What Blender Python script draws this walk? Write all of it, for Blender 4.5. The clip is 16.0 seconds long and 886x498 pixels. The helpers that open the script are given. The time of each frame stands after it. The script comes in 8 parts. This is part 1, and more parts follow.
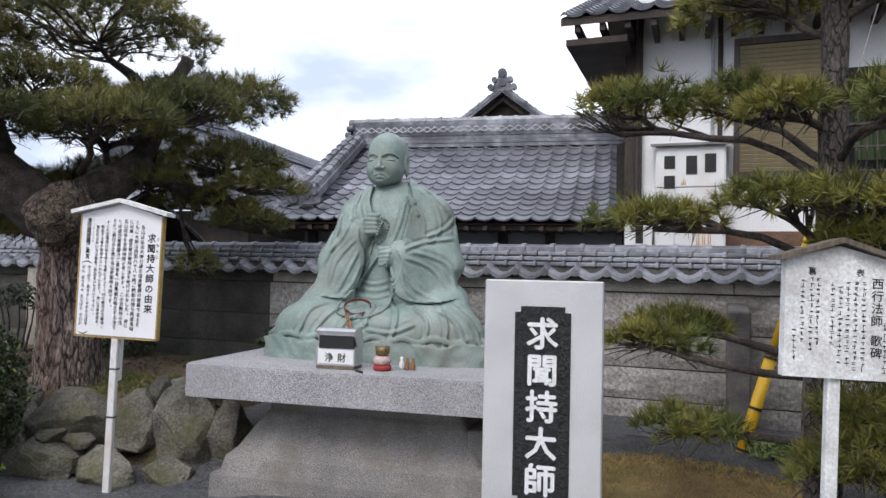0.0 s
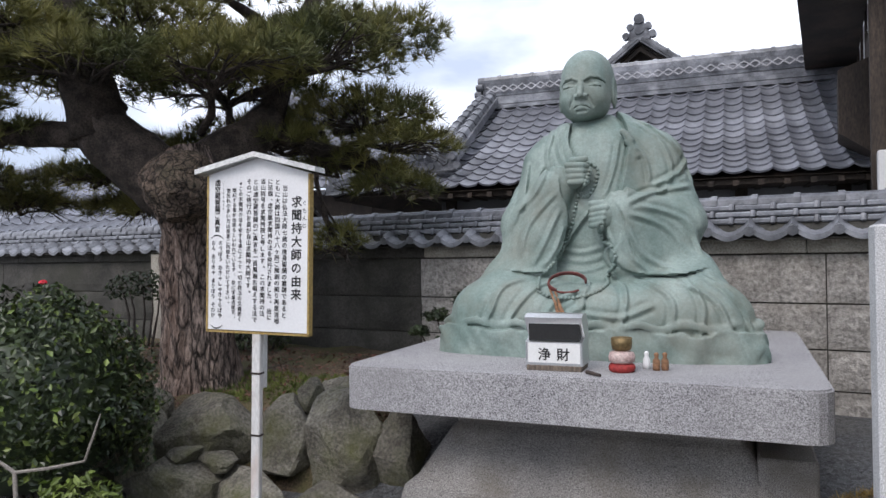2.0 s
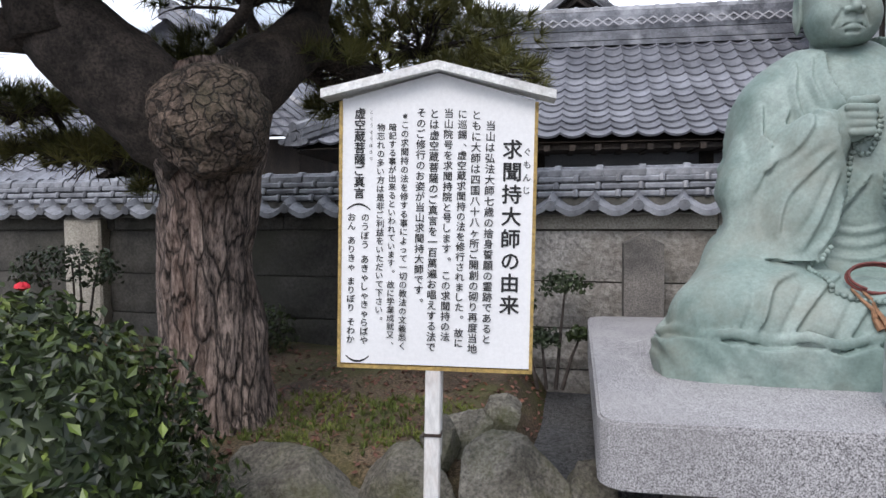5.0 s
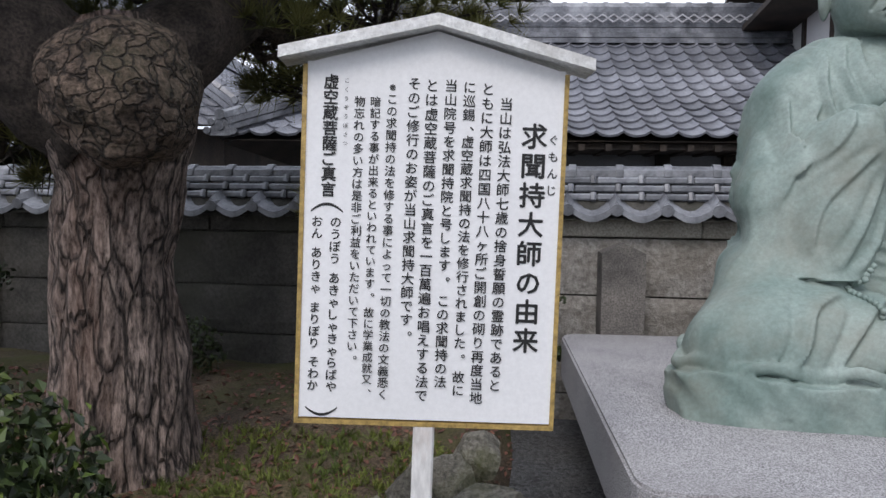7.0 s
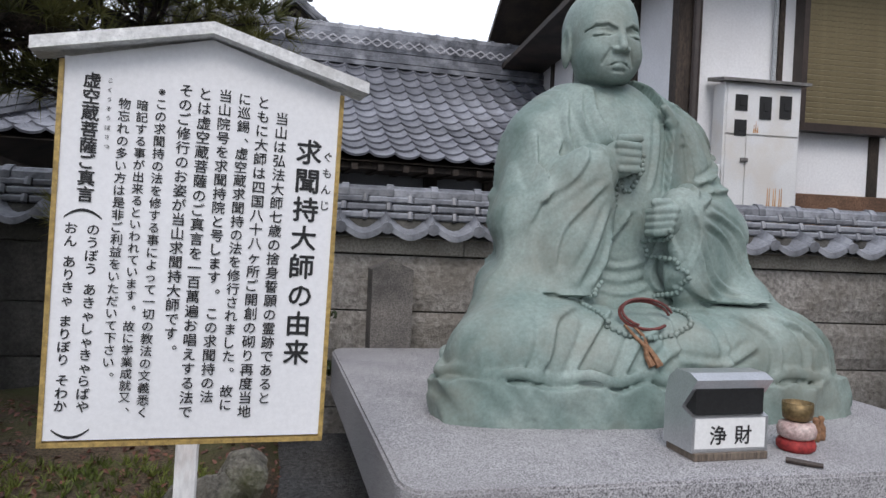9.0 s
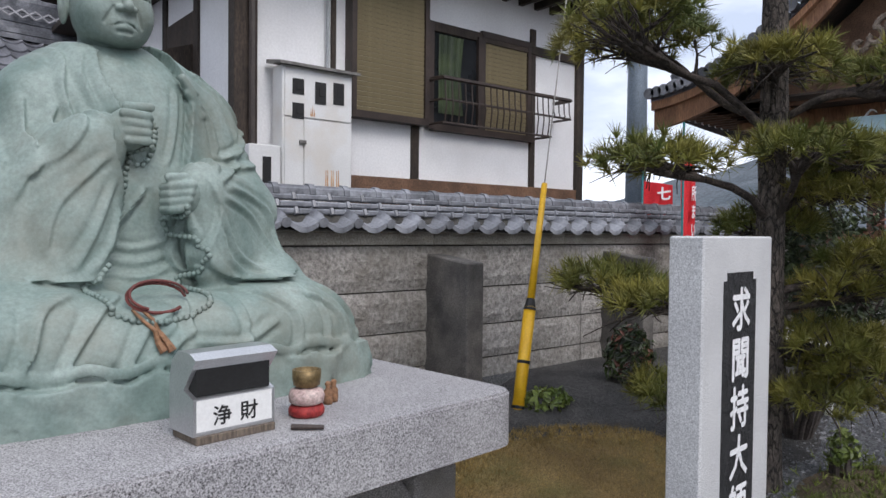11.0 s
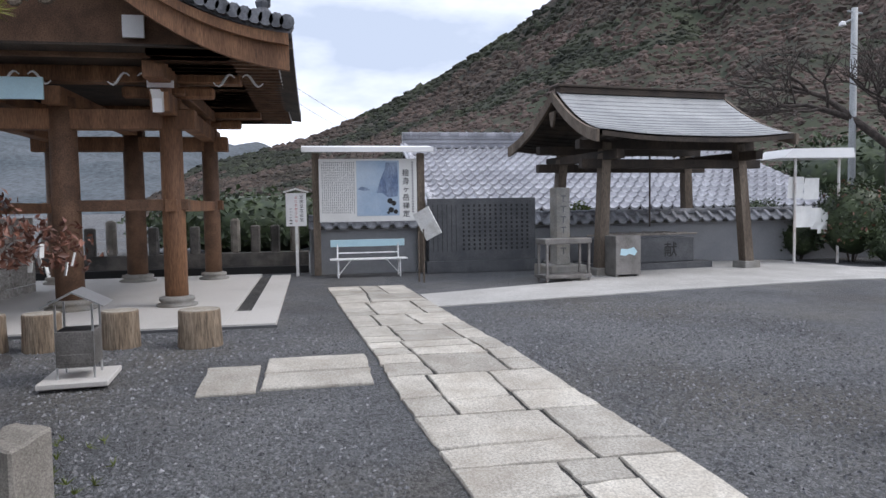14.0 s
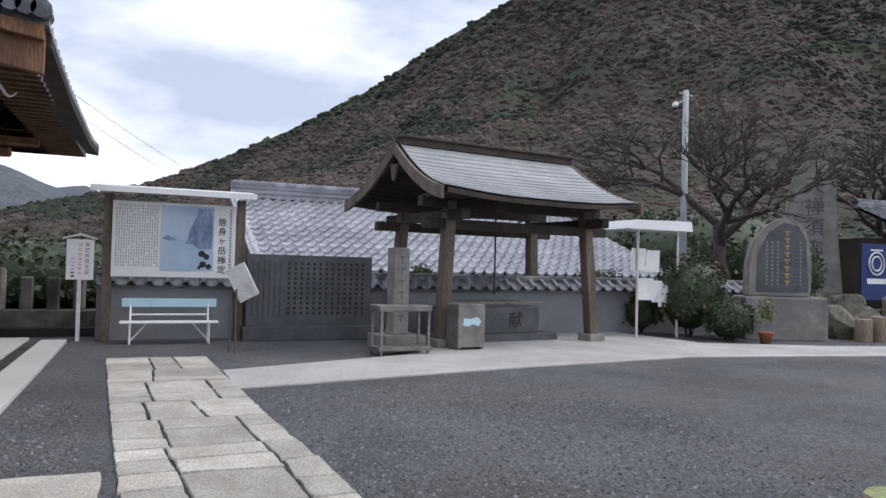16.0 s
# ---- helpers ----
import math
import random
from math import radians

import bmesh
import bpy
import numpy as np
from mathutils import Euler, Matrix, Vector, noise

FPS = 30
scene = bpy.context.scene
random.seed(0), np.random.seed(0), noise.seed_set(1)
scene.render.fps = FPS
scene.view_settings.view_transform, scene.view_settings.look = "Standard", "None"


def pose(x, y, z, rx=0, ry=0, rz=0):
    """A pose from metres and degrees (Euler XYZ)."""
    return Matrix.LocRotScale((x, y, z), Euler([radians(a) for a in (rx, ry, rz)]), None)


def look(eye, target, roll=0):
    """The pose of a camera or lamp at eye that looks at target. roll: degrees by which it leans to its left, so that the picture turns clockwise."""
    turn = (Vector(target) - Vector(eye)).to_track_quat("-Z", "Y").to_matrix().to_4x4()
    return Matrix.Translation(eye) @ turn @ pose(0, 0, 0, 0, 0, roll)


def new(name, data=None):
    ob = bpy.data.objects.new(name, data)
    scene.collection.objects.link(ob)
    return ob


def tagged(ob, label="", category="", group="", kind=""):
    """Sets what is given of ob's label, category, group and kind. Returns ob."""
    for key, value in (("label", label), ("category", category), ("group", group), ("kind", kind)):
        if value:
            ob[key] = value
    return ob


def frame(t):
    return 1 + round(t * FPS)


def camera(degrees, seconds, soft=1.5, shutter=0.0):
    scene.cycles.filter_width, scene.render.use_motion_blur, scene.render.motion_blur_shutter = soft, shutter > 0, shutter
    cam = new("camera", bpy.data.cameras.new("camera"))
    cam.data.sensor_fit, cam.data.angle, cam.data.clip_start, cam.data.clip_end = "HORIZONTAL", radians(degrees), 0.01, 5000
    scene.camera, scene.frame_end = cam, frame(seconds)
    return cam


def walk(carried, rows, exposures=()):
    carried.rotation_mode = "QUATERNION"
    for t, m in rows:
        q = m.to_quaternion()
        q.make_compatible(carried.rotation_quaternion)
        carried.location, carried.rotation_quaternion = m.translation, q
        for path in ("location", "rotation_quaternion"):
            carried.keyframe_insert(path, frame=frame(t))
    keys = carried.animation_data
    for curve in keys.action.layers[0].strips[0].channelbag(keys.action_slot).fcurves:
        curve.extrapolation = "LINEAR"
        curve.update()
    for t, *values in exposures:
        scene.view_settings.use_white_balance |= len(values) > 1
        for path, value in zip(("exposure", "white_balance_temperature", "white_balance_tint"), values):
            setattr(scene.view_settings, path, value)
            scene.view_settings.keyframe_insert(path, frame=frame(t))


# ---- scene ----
cam = camera(64.0, 16.0)
PATH = [
    (0, (1.688, 0.493, 1.488), (1.179, 2.425, 1.558), 1.3),
    (0.5, (1.443, 0.822, 1.478), (0.805, 2.717, 1.52), 2.6),
    (1, (1.019, 1.145, 1.463), (0.461, 3.065, 1.522), 0.1),
    (1.5, (0.718, 1.466, 1.399), (-0.081, 3.3, 1.427), -0.5),
    (2, (0.4, 1.846, 1.38), (-0.379, 3.688, 1.394), -0.9),
    (2.5, (0.01, 2.026, 1.35), (-0.799, 3.854, 1.423), 1.8),
    (3, (-0.454, 2.169, 1.358), (-1.317, 3.973, 1.381), -1.1),
    (3.5, (-0.82, 2.396, 1.3), (-1.658, 4.212, 1.325), 0.0),
    (4, (-1.122, 2.635, 1.348), (-1.908, 4.473, 1.3), 2.2),
    (4.5, (-1.658, 2.774, 1.484), (-2.18, 4.702, 1.382), -0.6),
    (6.8, (-2.355, 3.611, 1.517), (-2.521, 5.601, 1.413), 0.9),
    (7, (-2.358, 3.61, 1.514), (-2.516, 5.601, 1.406), 0.7),
    (7.5, (-2.355, 3.61, 1.516), (-2.508, 5.6, 1.393), 1.1),
    (8, (-2.365, 3.604, 1.513), (-2.421, 5.601, 1.414), 1.9),
    (8.5, (-2.38, 3.582, 1.496), (-2.193, 5.572, 1.426), 2.0),
    (8.7, (-2.378, 3.561, 1.507), (-2.075, 5.537, 1.449), 2.3),
    (10.8, (-1.987, 3.504, 1.482), (-0.661, 5.0, 1.436), 0.5),
    (11, (-1.933, 3.477, 1.471), (-0.528, 4.9, 1.421), 0.6),
    (11.5, (-1.911, 3.203, 1.495), (-0.28, 4.361, 1.44), 0.7),
    (12, (-1.836, 3.055, 1.475), (-0.009, 3.868, 1.432), -0.2),
    (12.5, (-1.524, 2.992, 1.451), (0.427, 3.427, 1.382), -0.1),
    (13, (-1.312, 2.905, 1.438), (0.681, 3.019, 1.319), -1.2),
    (13.5, (-0.963, 2.819, 1.443), (1.028, 2.685, 1.316), -1.7),
    (14, (-0.67, 2.659, 1.423), (1.293, 2.298, 1.302), -0.9),
    (14.5, (-0.4, 2.467, 1.462), (1.528, 1.955, 1.317), 2.3),
    (15, (-0.118, 2.322, 1.465), (1.735, 1.574, 1.373), 0.4),
    (15.5, (0.384, 2.128, 1.478), (2.198, 1.287, 1.449), 2.3),
    (16, (0.894, 1.984, 1.427), (2.736, 1.207, 1.478), 1.5),
]
walk(cam, [(t, look(eye, target, roll)) for t, eye, target, roll in PATH], exposures=[(0.0, 0.3, 6500, 14), (1.5, 0.2, 6500, 14), (3.0, 0.3, 6500, 14), (4.5, 0.45, 6500, 14), (7.0, 0.1, 6500, 14), (8.5, 0.05, 6500, 14), (11.0, 0.2, 6500, 14), (12.0, 0.38, 6500, 14), (13.0, 0.28, 6500, 14), (16.0, 0.03, 6500, 14)])

# ---- world and light: a bright overcast winter sky ----
SUN_EL, SUN_AZ = 48.0, 193.0
world = bpy.data.worlds.new("overcast_sky")
scene.world = world
world.use_nodes = True
wn, wl = world.node_tree.nodes, world.node_tree.links
wn.clear()
sky = wn.new("ShaderNodeTexSky")
sky.sky_type, sky.sun_disc = "NISHITA", False
sky.sun_elevation, sky.sun_rotation = radians(SUN_EL), radians(SUN_AZ)
sky.air_density, sky.dust_density, sky.ozone_density = 1.0, 4.0, 1.0
pale = wn.new("ShaderNodeHueSaturation")
pale.inputs["Saturation"].default_value = 0.30
wl.new(sky.outputs[0], pale.inputs["Color"])
wtc, wno = wn.new("ShaderNodeTexCoord"), wn.new("ShaderNodeTexNoise")
wmap = wn.new("ShaderNodeMapping")
wmap.inputs["Scale"].default_value = (1.0, 1.0, 2.6)
wno.inputs["Scale"].default_value, wno.inputs["Detail"].default_value = 2.4, 6.0
wl.new(wtc.outputs["Generated"], wmap.inputs["Vector"])
wl.new(wmap.outputs[0], wno.inputs["Vector"])
wramp = wn.new("ShaderNodeValToRGB")
wramp.color_ramp.elements[0].position, wramp.color_ramp.elements[0].color = 0.40, (3.9, 4.7, 6.0, 1)
wramp.color_ramp.elements[1].position, wramp.color_ramp.elements[1].color = 0.58, (8.6, 9.2, 10.2, 1)
wl.new(wno.outputs["Fac"], wramp.inputs["Fac"])
wmix = wn.new("ShaderNodeMix")
wmix.data_type = "RGBA"
wmix.inputs["Factor"].default_value = 0.85
wl.new(pale.outputs[0], wmix.inputs[6])
wl.new(wramp.outputs[0], wmix.inputs[7])
wbg, wout = wn.new("ShaderNodeBackground"), wn.new("ShaderNodeOutputWorld")
wbg.inputs["Strength"].default_value = 0.15
wl.new(wmix.outputs[2], wbg.inputs["Color"])
wl.new(wbg.outputs[0], wout.inputs["Surface"])
sun_data = bpy.data.lights.new("sun", "SUN")
sun_data.energy, sun_data.angle, sun_data.color = 1.35, radians(25), (1.0, 0.97, 0.93)
sun = new("sun", sun_data)
sun.matrix_world = look((0, 0, 30), (6, 26, 0))


# ---- small builders ----
def thing(name, label, category, loc=(0, 0, 0), rz=0.0, group="", kind="", m=None):
    ob = new(name)
    ob.empty_display_size = 0.2
    ob.matrix_world = m if m is not None else pose(*loc, 0, 0, rz)
    return tagged(ob, label, category, group, kind)


def part(name, bm, material, parent=None, label="", smooth=False, m=None):
    me = bpy.data.meshes.new(name)
    bm.normal_update()
    bm.to_mesh(me)
    bm.free()
    return piece(name, me, material, parent, label, smooth, m)


def piece(name, me, material, parent=None, label="", smooth=False, m=None):
    if material and not me.materials:
        me.materials.append(material)
    if smooth:
        me.polygons.foreach_set("use_smooth", [True] * len(me.polygons))
    ob = new(name, me)
    if parent:
        ob.parent = parent
    if m is not None:
        ob.matrix_basis = m
    if label:
        ob["label"] = label
    return ob


def raw(name, verts, faces, material, parent=None, label="", smooth=False, m=None):
    me = bpy.data.meshes.new(name)
    me.from_pydata([tuple(v) for v in verts], [], [tuple(f) for f in faces])
    me.update()
    return piece(name, me, material, parent, label, smooth, m)


def box(bm, c, s, bevel=0.0, m=None, seg=1):
    geo = bmesh.ops.create_cube(bm, size=1.0)["verts"]
    bmesh.ops.scale(bm, vec=s, verts=geo)
    bmesh.ops.translate(bm, vec=c, verts=geo)
    if m is not None:
        bmesh.ops.transform(bm, matrix=m, verts=geo)
    if bevel:
        edges = list({e for v in geo for e in v.link_edges})
        bmesh.ops.bevel(bm, geom=edges, offset=bevel, segments=seg, profile=0.6, affect="EDGES")
    return bm


def span(bm, a, b, bevel=0.0, m=None):
    """A box from corner a to corner b."""
    return box(bm, [(p + q) / 2 for p, q in zip(a, b)], [abs(q - p) for p, q in zip(a, b)], bevel, m)


def B():
    return bmesh.new()


def tube(bm, pts, radii, seg=8, cap=True, rough=0.0):
    pts = [Vector(p) for p in pts]
    rings, side = [], None
    for i, p in enumerate(pts):
        d = (pts[min(i + 1, len(pts) - 1)] - pts[max(i - 1, 0)]).normalized()
        if side is None:
            side = d.orthogonal().normalized()
        side = (side - d * side.dot(d)).normalized()
        up = d.cross(side)
        r = radii[i] if hasattr(radii, "__len__") else radii
        ring = []
        for k in range(seg):
            a = 2 * math.pi * k / seg
            q = p + (side * math.cos(a) + up * math.sin(a)) * r
            if rough:
                q += (q - p) * rough * noise.noise(q * (0.5 / max(r, 0.02)) + Vector((3, 1, 7)))
            ring.append(bm.verts.new(q))
        rings.append(ring)
    for a, b in zip(rings, rings[1:]):
        for k in range(seg):
            bm.faces.new((a[k], a[(k + 1) % seg], b[(k + 1) % seg], b[k]))
    if cap:
        bm.faces.new(rings[0][::-1])
        bm.faces.new(rings[-1])
    return bm


def lathe(bm, prof, seg=20, at=(0, 0, 0), wob=0.0):
    rings = []
    for r, z in prof:
        ring = []
        for k in range(seg):
            a = 2 * math.pi * k / seg
            w = 1 + wob * noise.noise((math.cos(a) * 1.3, math.sin(a) * 1.3, at[0] * 3.1 + z * 0.3))
            ring.append(bm.verts.new((at[0] + r * w * math.cos(a), at[1] + r * w * math.sin(a), at[2] + z)))
        rings.append(ring)
    for a, b in zip(rings, rings[1:]):
        for k in range(seg):
            bm.faces.new((a[k], a[(k + 1) % seg], b[(k + 1) % seg], b[k]))
    bm.faces.new(rings[0][::-1])
    bm.faces.new(rings[-1])
    return bm


def prism(bm, poly, lo, hi, axis="y"):
    """A polygon of (u, v) pairs pushed out along an axis; u, v are the two other axes in order."""
    def place(u, v, w):
        return {"x": (w, u, v), "y": (u, w, v), "z": (u, v, w)}[axis]
    a = [bm.verts.new(place(u, v, lo)) for u, v in poly]
    b = [bm.verts.new(place(u, v, hi)) for u, v in poly]
    bm.faces.new(a)
    bm.faces.new(b[::-1])
    for i in range(len(a)):
        j = (i + 1) % len(a)
        bm.faces.new((a[j], a[i], b[i], b[j]))
    bmesh.ops.recalc_face_normals(bm, faces=bm.faces)
    return bm


# ---- materials ----
def mat(name, a, b, scale=3.0, fine=70.0, rough=0.8, bump=0.25, metal=0.0, c=None, cscale=0.8, camt=0.5, vary=0.0,
        stretch=(1, 1, 1), grain=0.25, cell=0.0, crack=0.0, island=0.0, spec=0.5, emit=0.0):
    """Two mixed colours, a fine grain, an optional stain or highlight colour c, and relief."""
    m = bpy.data.materials.new(name)
    m.use_nodes = True
    n, l = m.node_tree.nodes, m.node_tree.links
    bsdf = n["Principled BSDF"]
    tc, mp = n.new("ShaderNodeTexCoord"), n.new("ShaderNodeMapping")
    mp.inputs["Scale"].default_value = stretch
    l.new(tc.outputs["Object"], mp.inputs["Vector"])

    def noisy(s, d, r=0.55):
        t = n.new("ShaderNodeTexNoise")
        t.inputs["Scale"].default_value, t.inputs["Detail"].default_value, t.inputs["Roughness"].default_value = s, d, r
        l.new(mp.outputs[0], t.inputs["Vector"])
        return t

    def ramp(src, p0, p1, c0, c1):
        r = n.new("ShaderNodeValToRGB")
        r.color_ramp.elements[0].position, r.color_ramp.elements[1].position = p0, p1
        r.color_ramp.elements[0].color, r.color_ramp.elements[1].color = (*c0, 1), (*c1, 1)
        l.new(src, r.inputs["Fac"])
        return r.outputs[0]

    def mix(kind, fac, one, two):
        x = n.new("ShaderNodeMix")
        x.data_type, x.blend_type = "RGBA", kind
        if isinstance(fac, float):
            x.inputs["Factor"].default_value = fac
        else:
            l.new(fac, x.inputs["Factor"])
        l.new(one, x.inputs[6])
        l.new(two, x.inputs[7])
        return x.outputs[2]

    big = noisy(scale, 6)
    col = ramp(big.outputs["Fac"], 0.36, 0.64, a, b)
    small = noisy(fine, 4, 0.7)
    if grain:
        lo, hi = 1 - grain * 1.6, 1 + grain * 0.9
        col = mix("MULTIPLY", 1.0, col, ramp(small.outputs["Fac"], 0.35, 0.65, (lo,) * 3, (hi,) * 3))
    if c is not None:
        st = noisy(cscale, 7, 0.65)
        fac = ramp(st.outputs["Fac"], 0.46, 0.66, (0, 0, 0), (camt,) * 3)
        rgb = n.new("ShaderNodeRGB")
        rgb.outputs[0].default_value = (*c, 1)
        col = mix("MIX", fac, col, rgb.outputs[0])
    if vary or island:
        hs = n.new("ShaderNodeHueSaturation")
        src = n.new("ShaderNodeObjectInfo").outputs["Random"] if vary else n.new("ShaderNodeNewGeometry").outputs["Random Per Island"]
        amt = vary or island
        mr = n.new("ShaderNodeMapRange")
        mr.inputs["To Min"].default_value, mr.inputs["To Max"].default_value = 1 - amt, 1 + amt
        l.new(src, mr.inputs["Value"])
        l.new(mr.outputs[0], hs.inputs["Value"])
        l.new(col, hs.inputs["Color"])
        col = hs.outputs[0]
    height = small.outputs["Fac"]
    if cell:
        vo = n.new("ShaderNodeTexVoronoi")
        vo.inputs["Scale"].default_value = cell
        l.new(mp.outputs[0], vo.inputs["Vector"])
        tint = ramp(vo.outputs["Color"], 0.0, 1.0, (0.45,) * 3, (1.5,) * 3)
        col = mix("MULTIPLY", 1.0, col, tint)
        ad = n.new("ShaderNodeMath")
        ad.operation = "SUBTRACT"
        l.new(small.outputs["Fac"], ad.inputs[0])
        l.new(vo.outputs["Distance"], ad.inputs[1])
        height = ad.outputs[0]
    if crack:
        # plates parted by dark furrows
        ed, wv = n.new("ShaderNodeTexVoronoi"), n.new("ShaderNodeVectorMath")
        ed.feature = "DISTANCE_TO_EDGE"
        ed.inputs["Scale"].default_value = crack
        wv.operation = "MULTIPLY_ADD"
        l.new(noisy(crack * 0.8, 3).outputs["Color"], wv.inputs[0])
        wv.inputs[1].default_value = (1.5 / crack,) * 3
        l.new(mp.outputs[0], wv.inputs[2])
        l.new(wv.outputs[0], ed.inputs["Vector"])
        col = mix("MULTIPLY", 1.0, col, ramp(ed.outputs["Distance"], 0.0, 0.10, (0.22,) * 3, (1.0,) * 3))
        flatten = n.new("ShaderNodeMath")
        flatten.operation = "MINIMUM"
        l.new(ed.outputs["Distance"], flatten.inputs[0])
        flatten.inputs[1].default_value = 0.09
        ad = n.new("ShaderNodeMath")
        ad.operation = "MULTIPLY_ADD"
        l.new(flatten.outputs[0], ad.inputs[0])
        ad.inputs[1].default_value = 9.0
        l.new(small.outputs["Fac"], ad.inputs[2])
        height = ad.outputs[0]
    l.new(col, bsdf.inputs["Base Color"])
    bsdf.inputs["Roughness"].default_value, bsdf.inputs["Metallic"].default_value = rough, metal
    bsdf.inputs["Specular IOR Level"].default_value = spec
    if bump:
        ad = n.new("ShaderNodeMath")
        ad.operation = "MULTIPLY_ADD"
        l.new(big.outputs["Fac"], ad.inputs[0])
        ad.inputs[1].default_value = 1.5
        l.new(height, ad.inputs[2])
        bp = n.new("ShaderNodeBump")
        bp.inputs["Strength"].default_value, bp.inputs["Distance"].default_value = bump, 0.02
        l.new(ad.outputs[0], bp.inputs["Height"])
        l.new(bp.outputs[0], bsdf.inputs["Normal"])
    return m


M = {}
M["gravel"] = mat("gravel", (0.115, 0.12, 0.13), (0.19, 0.195, 0.20), 0.5, 160, 0.9, 0.9, cell=48, grain=0.5, c=(0.13, 0.115, 0.09), cscale=0.35, camt=0.45)
M["stones"] = mat("gravel_stones", (0.10, 0.105, 0.115), (0.26, 0.26, 0.265), 30, 200, 0.85, 0.2, island=0.55)
M["earth"] = mat("garden_earth", (0.075, 0.052, 0.034), (0.17, 0.12, 0.075), 2.2, 60, 0.95, 0.9, c=(0.075, 0.085, 0.018), cscale=1.6, camt=0.8, grain=0.5)
M["darkgravel"] = mat("dark_gravel", (0.05, 0.048, 0.048), (0.11, 0.105, 0.10), 1.5, 120, 0.95, 0.9, cell=60, grain=0.5)
M["grass"] = mat("dry_lawn", (0.20, 0.13, 0.045), (0.33, 0.23, 0.085), 1.8, 110, 0.95, 0.8, c=(0.09, 0.10, 0.025), cscale=1.3, camt=0.7, grain=0.5)
M["blade"] = mat("dry_blades", (0.22, 0.15, 0.05), (0.40, 0.29, 0.11), 3, 40, 0.8, 0, island=0.4)
M["greenblade"] = mat("green_blades", (0.07, 0.10, 0.015), (0.17, 0.20, 0.04), 3, 40, 0.7, 0, island=0.4)
M["granite"] = mat("granite", (0.37, 0.36, 0.37), (0.47, 0.46, 0.465), 2.0, 170, 0.75, 0.12, grain=0.62, c=(0.27, 0.26, 0.26), cscale=1.1, camt=0.5)
M["granite_dark"] = mat("dark_mottled_granite", (0.21, 0.20, 0.19), (0.33, 0.31, 0.29), 1.6, 150, 0.8, 0.2, grain=0.5, c=(0.13, 0.11, 0.08), cscale=2.0, camt=0.6)
M["polished"] = mat("pale_polished_granite", (0.55, 0.55, 0.55), (0.64, 0.64, 0.635), 2.5, 190, 0.55, 0.05, grain=0.32)
M["stonepost"] = mat("old_stone_post", (0.10, 0.095, 0.09), (0.22, 0.20, 0.18), 2.5, 90, 0.9, 0.35, grain=0.3, c=(0.035, 0.033, 0.03), cscale=1.6, camt=0.8)
M["bollard"] = mat("worn_stone_bollard", (0.24, 0.22, 0.19), (0.36, 0.33, 0.29), 3, 100, 0.9, 0.4, c=(0.10, 0.085, 0.07), cscale=2.5, camt=0.7)
M["rock"] = mat("garden_rock", (0.13, 0.118, 0.094), (0.31, 0.288, 0.24), 4.5, 45, 0.9, 1.0, c=(0.080, 0.082, 0.026), cscale=2.0, camt=0.9, vary=0.25, grain=0.35)
M["wallstone"] = mat("rough_wall_block", (0.33, 0.31, 0.285), (0.46, 0.435, 0.405), 5.0, 28, 0.92, 1.0, c=(0.15, 0.13, 0.10), cscale=0.9, camt=0.6, vary=0.10, grain=0.3)
M["walldark"] = mat("dark_wall_block", (0.045, 0.043, 0.038), (0.092, 0.086, 0.076), 3.0, 40, 0.92, 0.6, c=(0.055, 0.055, 0.04), cscale=0.9, camt=0.7, vary=0.10)
M["ledge"] = mat("wall_ledge_concrete", (0.36, 0.33, 0.28), (0.46, 0.43, 0.37), 2.0, 60, 0.9, 0.2, c=(0.17, 0.15, 0.12), cscale=1.4, camt=0.7)
# pale patches c put the tiles' highlights into the colour
M["tile"] = mat("silver_grey_roof_tile", (0.060, 0.063, 0.072), (0.14, 0.147, 0.165), 3.0, 40, 0.34, 0.15, c=(0.40, 0.41, 0.44), cscale=2.6, camt=0.55, vary=0.35)
M["rooftile"] = mat("weathered_roof_tile", (0.12, 0.125, 0.145), (0.21, 0.215, 0.24), 1.5, 30, 0.33, 0.1, c=(0.33, 0.34, 0.38), cscale=1.0, camt=0.5, island=0.22)
M["paleroof"] = mat("pale_grey_roof_tile", (0.46, 0.46, 0.49), (0.60, 0.60, 0.63), 1.2, 30, 0.42, 0.1, c=(0.36, 0.36, 0.39), cscale=2.5, camt=0.4, island=0.15)
M["bronze"] = mat("verdigris_bronze", (0.165, 0.232, 0.208), (0.30, 0.37, 0.338), 3.2, 55, 0.6, 0.04, c=(0.185, 0.175, 0.135), cscale=1.9, camt=0.55, grain=0.10, spec=0.4)
M["plaster"] = mat("white_plaster", (0.76, 0.76, 0.77), (0.83, 0.83, 0.83), 0.8, 40, 0.85, 0.05, grain=0.05, c=(0.60, 0.59, 0.57), cscale=0.7, camt=0.35)
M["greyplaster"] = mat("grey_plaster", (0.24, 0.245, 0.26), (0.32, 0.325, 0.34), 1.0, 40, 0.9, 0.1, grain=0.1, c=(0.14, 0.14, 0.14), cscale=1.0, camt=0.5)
M["darkwood"] = mat("dark_stained_timber", (0.022, 0.016, 0.012), (0.06, 0.042, 0.03), 2.5, 60, 0.75, 0.25, stretch=(1, 1, 0.25), grain=0.35)
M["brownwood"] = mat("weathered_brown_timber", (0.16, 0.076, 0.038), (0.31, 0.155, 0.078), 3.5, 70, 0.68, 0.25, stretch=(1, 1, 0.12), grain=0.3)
# darker copy of brownwood: shade under the tower roof put into the colour
M["shadedwood"] = mat("shaded_brown_timber", (0.11, 0.06, 0.036), (0.21, 0.115, 0.068), 3.0, 60, 0.75, 0.25, grain=0.3)
